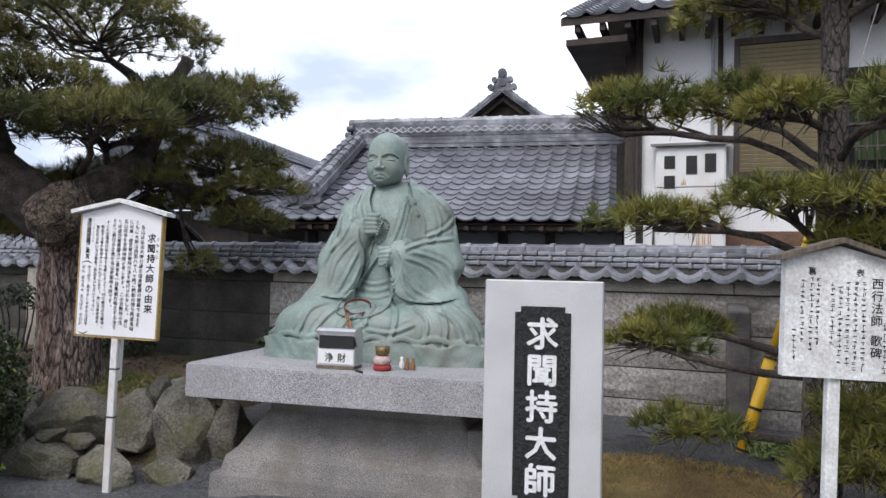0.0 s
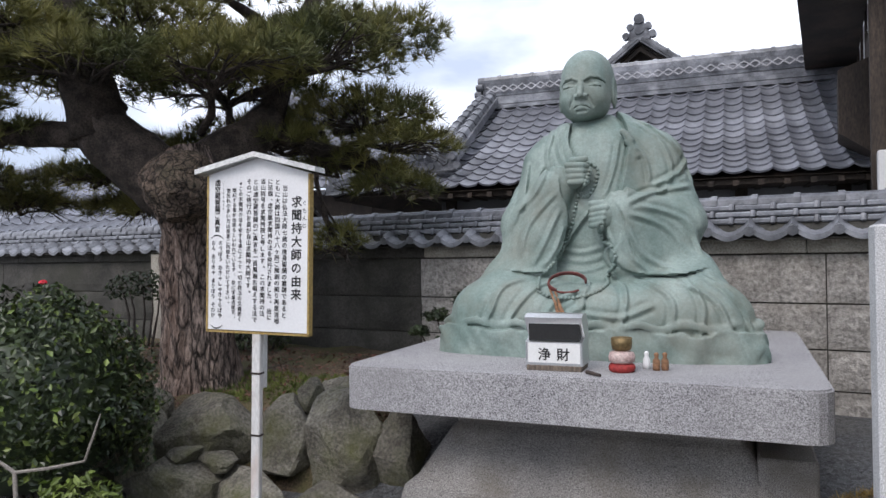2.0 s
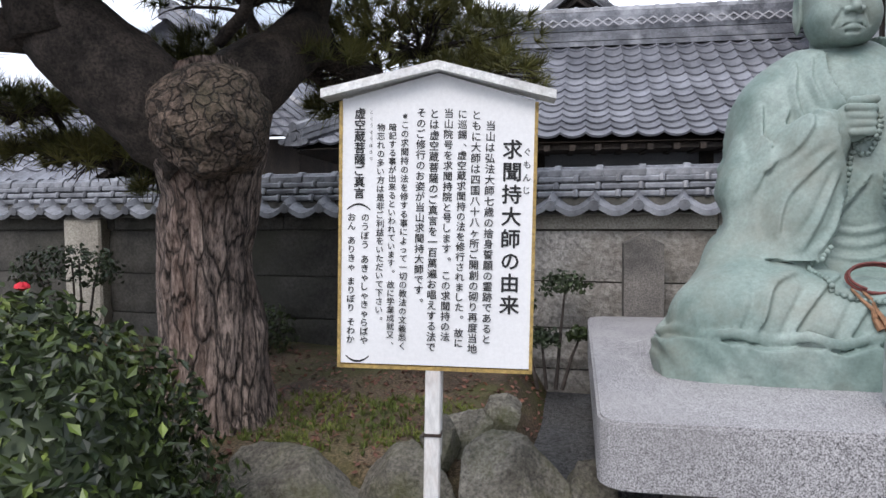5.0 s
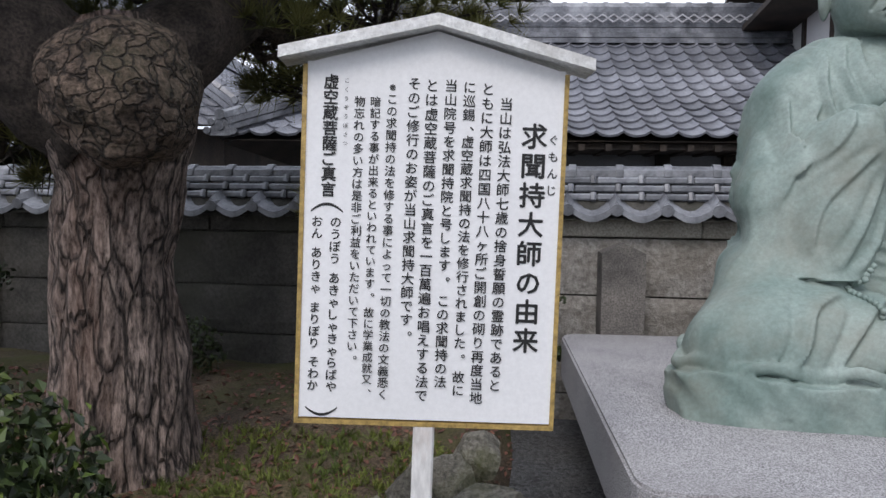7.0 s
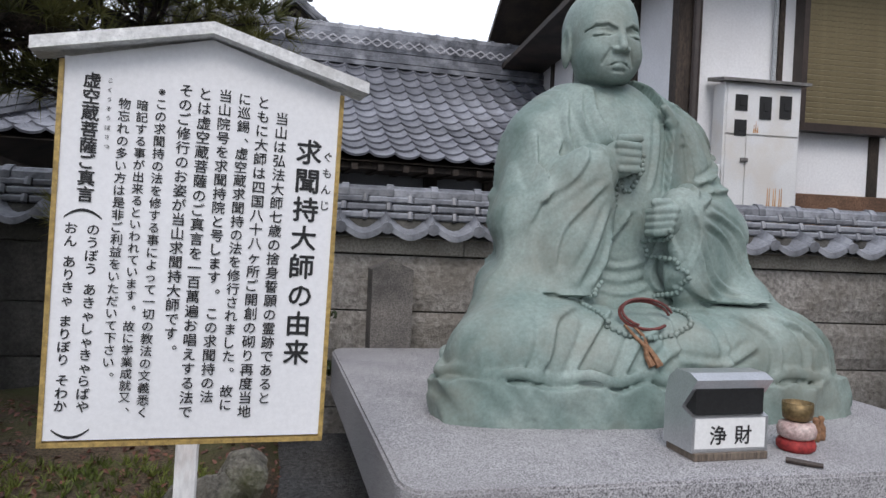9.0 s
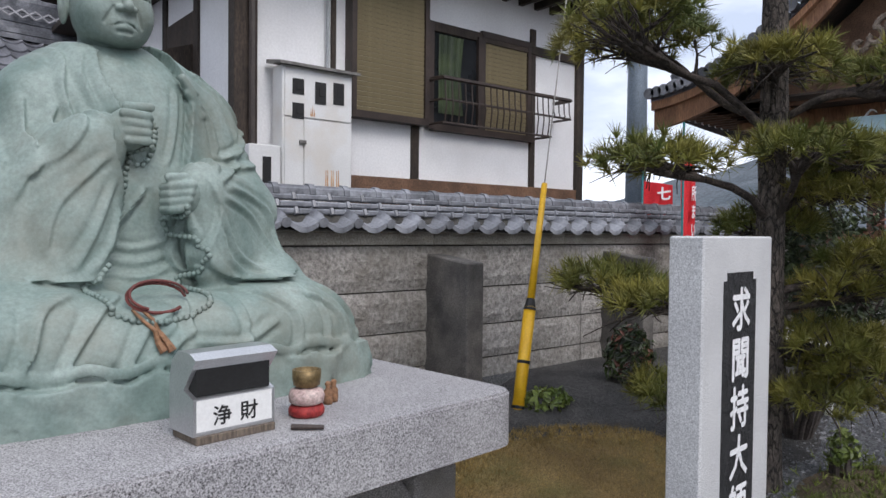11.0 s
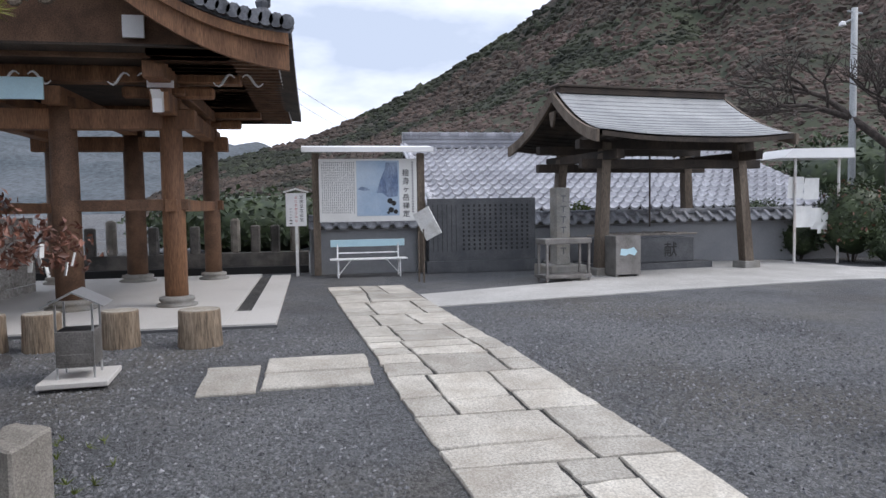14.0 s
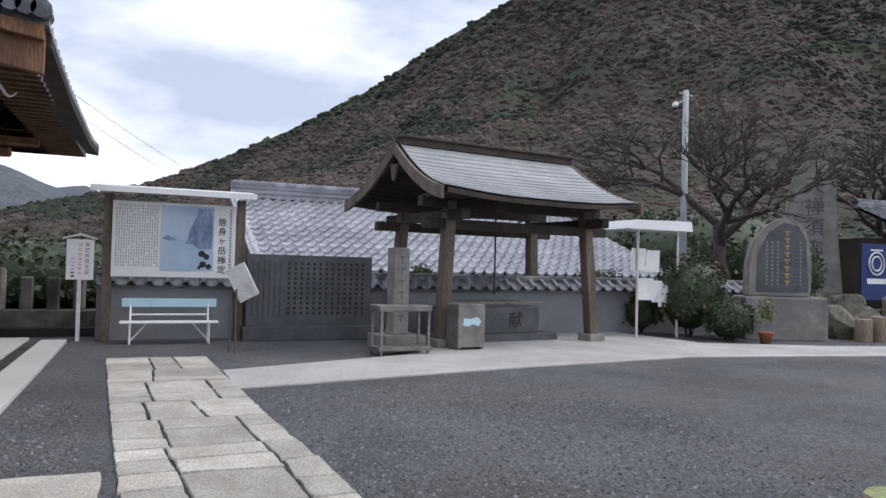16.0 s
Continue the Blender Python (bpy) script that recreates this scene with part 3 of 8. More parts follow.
def arc_tile(w, depth, lift, r=0.05):
    """One coping eave tile: a hollow pan with a round lip at its side."""
    bm = bmesh.new()
    n = 8
    rows = []
    for y, z in ((-0.20, 0.0), (-0.20, 0.045), (depth - 0.20, lift + 0.035)):
        row = []
        for i in range(n + 1):
            u = i / n
            pan = -0.055 * math.sin(min(1, u / 0.78) * math.pi) if u < 0.78 else 0.055 * math.sin((u - 0.78) / 0.22 * math.pi)
            row.append(bm.verts.new((u * w, y, z + pan)))
        rows.append(row)
    for a, b in zip(rows, rows[1:]):
        for i in range(n):
            bm.faces.new((a[i], a[i + 1], b[i + 1], b[i]))
    tube(bm, [(w * 0.89, -0.215, 0.03), (w * 0.89, -0.12, 0.05)], 0.045, 8)
    me = bpy.data.meshes.new("eave_tile")
    bm.normal_update()
    bm.to_mesh(me)
    bm.free()
    return me


def flat_tile(w):
    bm = bmesh.new()
    span(bm, (0.004, -0.075, 0), (w - 0.004, 0.07, 0.05), 0.012)
    tube(bm, [(w - 0.02, -0.085, 0.0), (w - 0.02, -0.06, 0.055)], 0.022, 6)
    me = bpy.data.meshes.new("ridge_tile")
    bm.to_mesh(me)
    bm.free()
    return me


TW = 0.335
eave, flat = arc_tile(TW, 0.26, 0.10), flat_tile(TW)
cap_bm = B()
tube(cap_bm, [(0.0, 0, 0), (TW - 0.05, 0, 0)], 0.068, 10)
tube(cap_bm, [(TW - 0.055, 0, 0), (TW - 0.002, 0, 0)], 0.082, 10)
cap_me = bpy.data.meshes.new("cap_tile")
cap_bm.to_mesh(cap_bm and cap_me)
cap_bm.free()
for i in range(int((WX1 - WX0) / TW)):
    x = WX0 + i * TW
    piece("eave_tile", eave, M["tile"], WALL, m=pose(x, 0.02, 1.50))
    piece("ridge_tile", flat, M["tile"], WALL, m=pose(x + 0.16, 0.06, 1.60))
    piece("ridge_tile", flat, M["tile"], WALL, m=pose(x, 0.085, 1.66))
    piece("ridge_tile", flat, M["tile"], WALL, m=pose(x + 0.16, 0.11, 1.72))
    piece("cap_tile", cap_me, M["tile"], WALL, m=pose(x + 0.02, 0.12, 1.785))
bm = B()
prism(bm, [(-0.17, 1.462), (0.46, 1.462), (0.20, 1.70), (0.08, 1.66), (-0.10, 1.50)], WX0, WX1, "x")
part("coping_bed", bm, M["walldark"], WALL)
bm = B()
span(bm, (PIER - 0.42, -0.14, 0), (PIER + 0.02, 0.34, 1.46), 0.02)
part("wall_pier", bm, M["ledge"], WALL)
for x in (2.68, 5.30, 8.1):
    bm = prism(B(), [(-0.60, 0), (0.02, 0), (0.02, 1.26), (-0.60, 1.19)], x, x + 0.20, "x")
    bmesh.ops.bevel(bm, geom=bm.edges[:], offset=0.012, segments=1, affect="EDGES")
    part("buttress", bm, M["stonepost"], WALL)


# ---- house behind the wall, parallel to it ----
HOUSE = thing("plaster_house", "white plaster house with dark timbers and brown shutters", "house", (0, 10.3, 0), -5.46)
hx0, hx1 = 1.72, 6.98
bm = B()
span(bm, (hx0, 0, 0), (hx1, 6.5, 5.2))
part("wall", bm, M["plaster"], HOUSE)
for y0, y1 in ((1.15, 1.30), (2.25, 2.40), (3.4, 3.55), (4.6, 4.75)):
    part("timber", span(B(), (hx0 - 0.03, y0, 1.0), (hx0 + 0.05, y1, 5.0), 0.006), M["darkwood"], HOUSE, "dark timber post")
part("side_bay", prism(B(), [(hx0 - 0.36, 2.75), (hx0 - 0.025, 2.50), (hx0 - 0.025, 3.62), (hx0 - 0.36, 3.5)], 1.32, 2.30), M["darkwood"], HOUSE, "dark boarded window box")
part("side_eave", span(B(), (hx0 - 0.78, -0.7, 4.42), (hx0 - 0.02, 7.2, 4.50)), M["darkwood"], HOUSE, "dark eave boards")
part("side_window", span(span(B(), (hx0 - 0.025, 1.305, 1.6), (hx0 + 0.04, 2.245, 4.0)), (hx0 - 0.05, 1.305, 3.0), (hx0 - 0.026, 2.245, 3.06)), M["darkwood"], HOUSE, "dark boarded window")
for a, b in (((hx1 - 0.09, -0.06, 0), (hx1 + 0.06, 0.1, 5.0)), ((hx0 - 0.10, -0.06, 0), (hx0 + 0.06, 0.1, 5.0)), ((3.88, -0.035, 2.1), (3.99, 0.05, 2.8)),
             ((5.93, -0.035, 2.1), (6.03, 0.05, 4.3)), ((2.76, -0.03, 2.1), (2.82, 0.05, 5.0)), ((3.05, -0.045, 3.95), (hx1, 0.05, 4.07))):
    part("timber", span(B(), a, b, 0.006), M["darkwood"], HOUSE, "dark timber post")
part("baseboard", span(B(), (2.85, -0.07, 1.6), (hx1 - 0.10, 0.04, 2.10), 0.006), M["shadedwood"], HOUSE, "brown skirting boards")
part("downpipe", tube(B(), [(1.80, -0.11, 0), (1.80, -0.11, 5)], 0.045, 8), M["iron"], HOUSE)
part("downpipe", tube(B(), [(2.70, -0.05, 3.1), (2.70, -0.05, 5)], 0.022, 8), M["greypole"], HOUSE)
for x0, x1, z0, z1, nm in ((2.95, 4.04, 2.80, 4.45, "shutter"), (5.0, 5.92, 2.78, 4.05, "shutter")):
    sh = thing(nm, "", "")
    sh.parent = HOUSE
    bm = B()
    y0 = -0.16 if x0 < 4 else -0.05
    for a, b in (((x0, y0, z0), (x0 + 0.06, 0.0, z1)), ((x1 - 0.06, y0, z0), (x1, 0.0, z1)), ((x0, y0, z0 - 0.05), (x1, 0.0, z0 + 0.03)), ((x0, y0, z1 - 0.03), (x1, 0.0, z1 + 0.05))):
        span(bm, a, b)
    part("frame", bm, M["iron"], sh)
    n = int((z1 - z0) / 0.058)
    for i in range(n):
        z = z0 + 0.03 + (z1 - z0 - 0.06) * i / n
        bm = box(B(), (0, 0, 0), (x1 - x0 - 0.12, 0.014, 0.052), 0.004)
        part("slat", bm, M["shutter"], sh, m=pose((x0 + x1) / 2, y0 + 0.035, z + 0.026, 22, 0, 0))
    part("backing", span(B(), (x0 + 0.05, y0 + 0.06, z0), (x1 - 0.05, -0.005, z1)), M["iron"], sh)
win = thing("window", "", "")
win.parent = HOUSE
part("window_frame", span(span(span(B(), (4.08, -0.10, 2.74), (4.16, -0.004, 4.05)), (4.16, -0.10, 2.72), (5.95, -0.004, 2.80)), (4.92, -0.07, 2.80), (4.99, -0.004, 4.0)), M["iron"], win)
part("pane", span(B(), (4.16, -0.02, 2.80), (4.92, -0.006, 3.97)), M["glass"], win)
cur = B()
n = 26
rows = [[cur.verts.new((4.28 + 0.40 * i / n * (1 - 0.12 * (k == 1)), -0.035 + 0.016 * math.sin(i * 1.35), (2.95, 3.45, 3.93)[k])) for i in range(n + 1)] for k in range(3)]
for a, b in zip(rows, rows[1:]):
    for i in range(n):
        cur.faces.new((a[i], a[i + 1], b[i + 1], b[i]))
part("curtain", cur, M["leaf3"], win, "dim green curtain")
balc = thing("balcony_rail", "", "")
balc.parent = HOUSE
for z, r in ((3.32, 0.028), (3.06, 0.016), (2.78, 0.016)):
    x1 = 6.42 if z > 3 else 6.02
    part("rail", tube(B(), [(4.10, -0.04, z), (4.10, -0.34, z), (x1, -0.34, z), (x1, -0.02, z)], r, 6), M["iron"], balc)
for i in range(22):
    x = 4.14 + i * (6.38 - 4.14) / 21
    lo = 2.78 if x < 6.02 else 3.06
    part("baluster", tube(B(), [(x, -0.34, 3.32), (x, -0.35, 3.12), (x, -0.37, 3.0 if lo < 3 else 3.08), (x, -0.34, lo)], 0.009, 5), M["iron"], balc)
bm = B()
prism(bm, [(-0.75, 4.66), (-0.75, 4.76), (3.3, 6.6), (7.7, 4.52), (7.7, 4.42), (3.3, 6.45)], 0.88, 7.75, "x")
part("roof", bm, M["darkwood"], HOUSE, "deep dark eaves")
tile_roof("roof_tiles", (0.88, -0.78, 4.77), (7.75, -0.78, 4.77), (7.75, 3.3, 6.62), (0.88, 3.3, 6.62), 0.28, 0.27, M["rooftile"], HOUSE)
for i in range(21):
    part("rafter", span(B(), (1.05 + i * 0.31, -0.72, 4.58), (1.12 + i * 0.31, 0.0, 4.68)), M["darkwood"], HOUSE)

# meter cabinet on the house
MC = thing("meter_cabinet", "white steel electricity meter cabinet with rust streaks", "meter cabinet", (0, 10.3, 0), -5.46)
part("body", span(B(), (2.03, -0.30, 1.55), (2.86, -0.07, 3.16), 0.008), M["meter"], MC)
part("lid", prism(B(), [(-0.38, 3.15), (-0.05, 3.20), (-0.05, 3.24), (-0.38, 3.18)], 1.97, 2.92, "x"), M["dullsteel"], MC, "grey sloping top")
part("door", span(span(B(), (2.05, -0.318, 2.64), (2.84, -0.302, 3.13), 0.004), (2.05, -0.318, 1.55), (2.26, -0.302, 2.62), 0.004), M["meter"], MC)
part("door", span(B(), (2.275, -0.318, 1.55), (2.84, -0.302, 2.62), 0.004), M["meter"], MC)
for x, z, w, h in ((2.20, 2.95, 0.10, 0.13), (2.46, 2.91, 0.10, 0.20), (2.68, 2.93, 0.10, 0.20), (2.20, 2.70, 0.10, 0.13)):
    mw = part("meter_window", span(span(B(), (x - w / 2 - 0.015, -0.326, z - h / 2 - 0.015), (x + w / 2 + 0.015, -0.319, z + h / 2 + 0.015)), (x - 0.02, -0.334, z - 0.03), (x + 0.03, -0.33, z + 0.05)), M["black"], MC, "black meter window")
part("latch", span(B(), (2.21, -0.345, 2.36), (2.29, -0.32, 2.40), 0.005), M["dullsteel"], MC)
bm = B()
for k in range(9):
    x = 2.50 + 0.022 * k
    h = 0.12 + 0.22 * abs(math.sin(k * 2.1))
    prism(bm, [(x, 1.80), (x + 0.018, 1.80), (x + 0.012, 1.80 + h), (x + 0.006, 1.80 + h)], -0.3205, -0.3185)
part("rust_streak", bm, M["rust"], MC, "orange rust streaks")
bm = B()
for k in range(3):
    prism(bm, [(2.34 + 0.02 * k, 2.66), (2.356 + 0.02 * k, 2.66), (2.35 + 0.02 * k, 2.74 + 0.04 * (k % 2))], -0.3205, -0.3185)
part("rust_streak", bm, M["rust"], MC, "orange rust streaks")
SB = thing("small_meter_box", "small pale grey meter box with a dark window", "meter box", (0, 10.3, 0), -5.46)
part("body", span(B(), (1.66, -0.34, 1.72), (2.0, -0.12, 2.32), 0.01), M["meter"], SB)
part("meter_window", span(B(), (1.80, -0.348, 1.93), (1.89, -0.338, 2.20)), M["black"], SB)

# ---- the tiled hall behind the wall ----
HALL = thing("tiled_hall", "low temple hall with a silver-grey pan tile roof", "house", (-1.0, 11.6, 0), 2.5)
# grey plaster puts the shade under the eaves into the wall's colour
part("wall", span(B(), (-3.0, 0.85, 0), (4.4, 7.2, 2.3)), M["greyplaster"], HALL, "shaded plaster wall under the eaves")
for x in (-2.9, -1.55, 0.55, 1.35, 2.6):
    part("post", span(B(), (x, 0.76, 0), (x + 0.16, 0.86, 2.26)), M["darkwood"], HALL)
part("eave_board", span(B(), (-3.2, 0.10, 2.22), (4.5, 3.5, 2.29)), M["darkwood"], HALL)
for i in range(26):
    part("rafter", span(B(), (-3.2 + i * 0.30, 0.04, 2.20), (-3.13 + i * 0.30, 0.9, 2.27)), M["darkwood"], HALL)
tile_roof("roof_tiles", (-3.35, 0.0, 2.36), (4.7, 0.0, 2.36), (4.7, 3.85, 4.30), (-3.05, 3.85, 4.30), 0.30, 0.30, M["rooftile"], HALL, sag=0.14)
tile_roof("roof_tiles", (4.7, 7.7, 2.36), (-3.35, 7.7, 2.36), (-3.05, 3.85, 4.30), (4.7, 3.85, 4.30), 0.30, 0.30, M["rooftile"], HALL, sag=0.14)
# the skirt roof past the gable end, with its corner
tile_roof("skirt_tiles", (-4.5, 7.7, 2.15), (-4.5, -0.05, 2.30), (-3.05, 1.3, 3.02), (-3.05, 6.6, 3.02), 0.30, 0.30, M["rooftile"], HALL, sag=0.05)
tile_roof("skirt_tiles", (-4.5, -0.05, 2.34), (-3.35, -0.02, 2.34), (-3.05, 1.3, 3.04), (-3.1, 1.3, 3.04), 0.30, 0.30, M["rooftile"], HALL, sag=0.03)
part("gable_wall", prism(B(), [(0.9, 2.6), (6.8, 2.6), (3.85, 4.2)], -3.0, -2.9, "x"), M["darkwood"], HALL)
ridge_line("ridge", (-3.15, 3.85, 4.22), (4.8, 3.85, 4.22), 0.46, 0.60, 7, M["tile"], HALL, 0.09)
ridge_line("verge_ridge", (-2.80, 0.55, 2.72), (-2.95, 3.6, 4.28), 0.26, 0.16, 2, M["tile"], HALL, 0.10)
ridge_line("verge_ridge", (-3.12, 0.75, 2.80), (-3.15, 3.6, 4.28), 0.24, 0.14, 2, M["tile"], HALL, 0.09)
ridge_line("hip_ridge", (-4.45, 0.0, 2.38), (-3.1, 1.4, 3.06), 0.24, 0.14, 2, M["tile"], HALL, 0.09)
lat = B()
for i in range(44):
    x = -3.05 + i * 0.18
    for s_ in (-1, 1):
        tube(lat, [(x, 3.60, 4.60 - 0.06 * s_), (x + 0.18, 3.60, 4.60 + 0.06 * s_)], 0.014, 4)
part("ridge_lattice", lat, M["paleroof"], HALL, "pierced lattice tiles along the ridge")
finial("ridge_end", (-3.22, 3.85, 4.42), 0.40, M["tile"], HALL, "x")
finial("ridge_end", (-2.80, 0.45, 2.66), 0.34, M["tile"], HALL)
finial("ridge_end", (-4.48, -0.05, 2.32), 0.24, M["tile"], HALL)
# the taller main hall, of which only the gable shows over the ridge
MAIN = thing("main_hall", "tall temple hall whose tiled gable rises behind the roofs", "house", (-2.0, 21.0, 0))
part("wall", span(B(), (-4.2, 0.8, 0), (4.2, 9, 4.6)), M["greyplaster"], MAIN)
part("gable_wall", prism(B(), [(-1.35, 5.75), (0, 6.72), (1.35, 5.75)], 0.35, 0.5), M["darkwood"], MAIN)
for s_ in (-1, 1):
    e0, e1, r0, r1 = (s_ * 5.0, 0.0, 4.3), (s_ * 5.0, 9.0, 4.3), (0, 9.0, 6.86), (0, 0.0, 6.86)
    tile_roof("roof_tiles", *((e0, e1, r0, r1) if s_ > 0 else (e1, e0, r1, r0)), 0.3, 0.3, M["rooftile"], MAIN, sag=0.42)
    pts = [(s_ * 5.0 * (1 - k), 0.0, 4.3 + 2.56 * k - 0.42 * math.sin(math.pi * k)) for k in [i / 6 for i in range(7)]]
    for p_, q_ in zip(pts, pts[1:]):
        ridge_line("verge_ridge", p_, q_, 0.24, 0.12, 2, M["tile"], MAIN, 0.10)
    brd = [(x, z) for x, y, z in pts] + [(x, z - 0.22) for x, y, z in pts[::-1]]
    part("bargeboard", prism(B(), brd, 0.06, 0.14), M["darkwood"], MAIN)
finial("ridge_end", (0, -0.05, 6.90), 0.55, M["tile"], MAIN)

# ---- second roof further left, running away ----
SIDE = thing("side_hall", "long hall with a weathered grey tile roof", "house")
bm = B()
span(bm, (-13.0, 15.8, 0), (-7.2, 30, 2.9))
part("wall", bm, M["darkwood"], SIDE)
tile_roof("roof_tiles", (-6.6, 15.2, 2.9), (-6.6, 31, 2.9), (-9.9, 31, 5.3), (-9.9, 15.8, 5.3), 0.3, 0.3, M["rooftile"], SIDE, sag=0.12)
tile_roof("roof_tiles", (-13.4, 15.2, 2.9), (-6.6, 15.2, 2.9), (-9.9, 15.9, 5.3), (-9.95, 15.9, 5.3), 0.3, 0.3, M["rooftile"], SIDE, sag=0.05)
ridge_line("ridge", (-9.9, 15.8, 5.3), (-9.9, 31, 5.3), 0.34, 0.30, 3, M["rooftile"], SIDE, 0.10)
ridge_line("hip_ridge", (-6.7, 15.3, 3.0), (-9.85, 15.85, 5.3), 0.26, 0.2, 2, M["rooftile"], SIDE, 0.09)
finial("ridge_end", (-6.6, 15.2, 3.05), 0.4, M["tile"], SIDE)
LOW = thing("low_gate_roof", "low pale tiled roof beyond the wall", "roof")
bm = B()
span(bm, (-13.9, 11.2, 0), (-8.2, 15.0, 1.7))
part("wall", bm, M["darkwood"], LOW)
tile_roof("roof_tiles", (-16.0, 10.6, 1.75), (-7.8, 10.4, 1.75), (-7.8, 12.9, 3.1), (-16.0, 12.9, 3.1), 0.3, 0.29, M["rooftile"], LOW)
tile_roof("roof_tiles", (-7.8, 15.6, 1.75), (-16, 15.6, 1.75), (-16, 12.9, 3.1), (-7.8, 12.9, 3.1), 0.3, 0.29, M["paleroof"], LOW)
ridge_line("ridge", (-16.0, 12.9, 3.1), (-7.8, 12.9, 3.1), 0.3, 0.24, 3, M["rooftile"], LOW, 0.09)

# ---- the bronze statue: smoothly joined volumes, turned into one mesh ----
def net(field, lo, hi, h):
    """The zero surface of a field on a grid, as vertices and quads."""
    ax = [np.arange(a, b + h, h) for a, b in zip(lo, hi)]
    p = np.stack(np.meshgrid(*ax, indexing="ij"), -1).astype(np.float32)
    # rough pass first, then only the cells near the surface
    near = np.zeros(p.shape[:3], bool)
    rough = field(np.ascontiguousarray(p[::5, ::5, ::5]))
    grow = np.repeat(np.repeat(np.repeat(rough, 5, 0), 5, 1), 5, 2)[:p.shape[0], :p.shape[1], :p.shape[2]]
    d = grow.copy()
    near = np.abs(grow) < 6.5 * h + 0.03
    d[near] = field(p[near])
    s = d < 0
    n = np.array(d.shape) - 1
    acc, cnt = np.zeros((*n, 3), np.float32), np.zeros(n, np.float32)
    cor = [(i, j, k) for i in (0, 1) for j in (0, 1) for k in (0, 1)]

    def cut(c):
        return tuple(slice(c[a], c[a] + n[a]) for a in range(3))
    for c0 in cor:
        for a in range(3):
            if c0[a] == 0:
                c1 = tuple(c0[b] + (b == a) for b in range(3))
                d0, d1 = d[cut(c0)], d[cut(c1)]
                hit = (d0 < 0) != (d1 < 0)
                t = np.where(hit, d0 / np.where(hit, d0 - d1, 1), 0)
                for b in range(3):
                    acc[..., b] += np.where(hit, c0[b] + (t if b == a else 0), 0)
                cnt += hit
    used = cnt > 0
    idx = -np.ones(n, np.int64)
    idx[used] = np.arange(used.sum())
    cell = np.argwhere(used)
    v = (cell + acc[used] / cnt[used][:, None]) * h + np.array(lo)
    quads = []
    for a in range(3):
        b, c = (a + 1) % 3, (a + 2) % 3
        sl0, sl1 = [slice(1, None)] * 3, [slice(1, None)] * 3
        lo_, hi_ = [slice(1, n[0]), slice(1, n[1]), slice(1, n[2])], [slice(1, n[0]), slice(1, n[1]), slice(1, n[2])]
        lo_[a], hi_[a] = slice(0, n[a]), slice(1, n[a] + 1)
        s0, s1 = s[tuple(lo_)], s[tuple(hi_)]
        w = np.argwhere(s0 != s1)
        base = w + 1
        base[:, a] -= 1
        off = np.zeros((4, 3), int)
        off[1, b], off[2, b], off[2, c], off[3, c] = -1, -1, -1, -1
        q = np.stack([idx[tuple((base + o).T)] for o in off], 1)
        flip = s1[tuple(w.T)]
        q[flip] = q[flip][:, ::-1]
        quads.append(q[(q >= 0).all(1)])
    return v, np.concatenate(quads)


def ell(p, c, r):
    q = (p - np.float32(c)) / np.float32(r)
    k = np.sqrt((q * q).sum(-1))
    return (k - 1) * np.float32(min(r))


def cap(p, a, b, r0, r1=None):
    a, b = np.float32(a), np.float32(b)
    ab = b - a
    t = np.clip(((p - a) @ ab) / (ab @ ab), 0, 1)
    q = p - a - t[..., None] * ab
    return np.sqrt((q * q).sum(-1)) - (r0 + ((r0 if r1 is None else r1) - r0) * t)


def mixin(d, e, k):
    h = np.clip(0.5 + 0.5 * (d - e) / k, 0, 1)
    return d + (e - d) * h - k * h * (1 - h)


def carve(d, e, k):
    h = np.clip(0.5 - 0.5 * (d + e) / k, 0, 1)
    return d + (-e - d) * h + k * h * (1 - h)


def chain(p, d, pts, r, k):
    for a, b in zip(pts, pts[1:]):
        d = mixin(d, cap(p, a, b, r), k)
    return d


def bow(a, b, sag, n=6):
    a, b, sag = np.array(a), np.array(b), np.array(sag)
    return [tuple(a + (b - a) * (i / n) + sag * math.sin(math.pi * i / n)) for i in range(n + 1)]


# drapery lines of the robe, traced to fit the camera's opening view (across, height)
SLEEVE = [[(-0.42, 1.13), (-0.63, 0.9), (-0.73, 0.64)],
    [(-0.39, 1.01), (-0.54, 0.75), (-0.67, 0.57)],
    [(-0.57, 1.39), (-0.63, 1.14), (-0.76, 0.85)],
    [(-0.46, 1.35), (-0.57, 1.14), (-0.7, 0.99)],
    [(-0.36, 0.88), (-0.46, 0.69), (-0.59, 0.56)],
    [(0.07, 1.02), (0.31, 1.1), (0.62, 1.14)],
    [(0.07, 0.95), (0.36, 0.85), (0.58, 0.64)],
    [(0.07, 0.85), (0.19, 0.65), (0.41, 0.54)],
    [(0.15, 1.01), (0.51, 0.9), (0.67, 0.65)],
    [(0.31, 1.14), (0.52, 1.24), (0.61, 1.35)],
    [(0.05, 0.78), (0.1, 0.63), (0.23, 0.53)]]
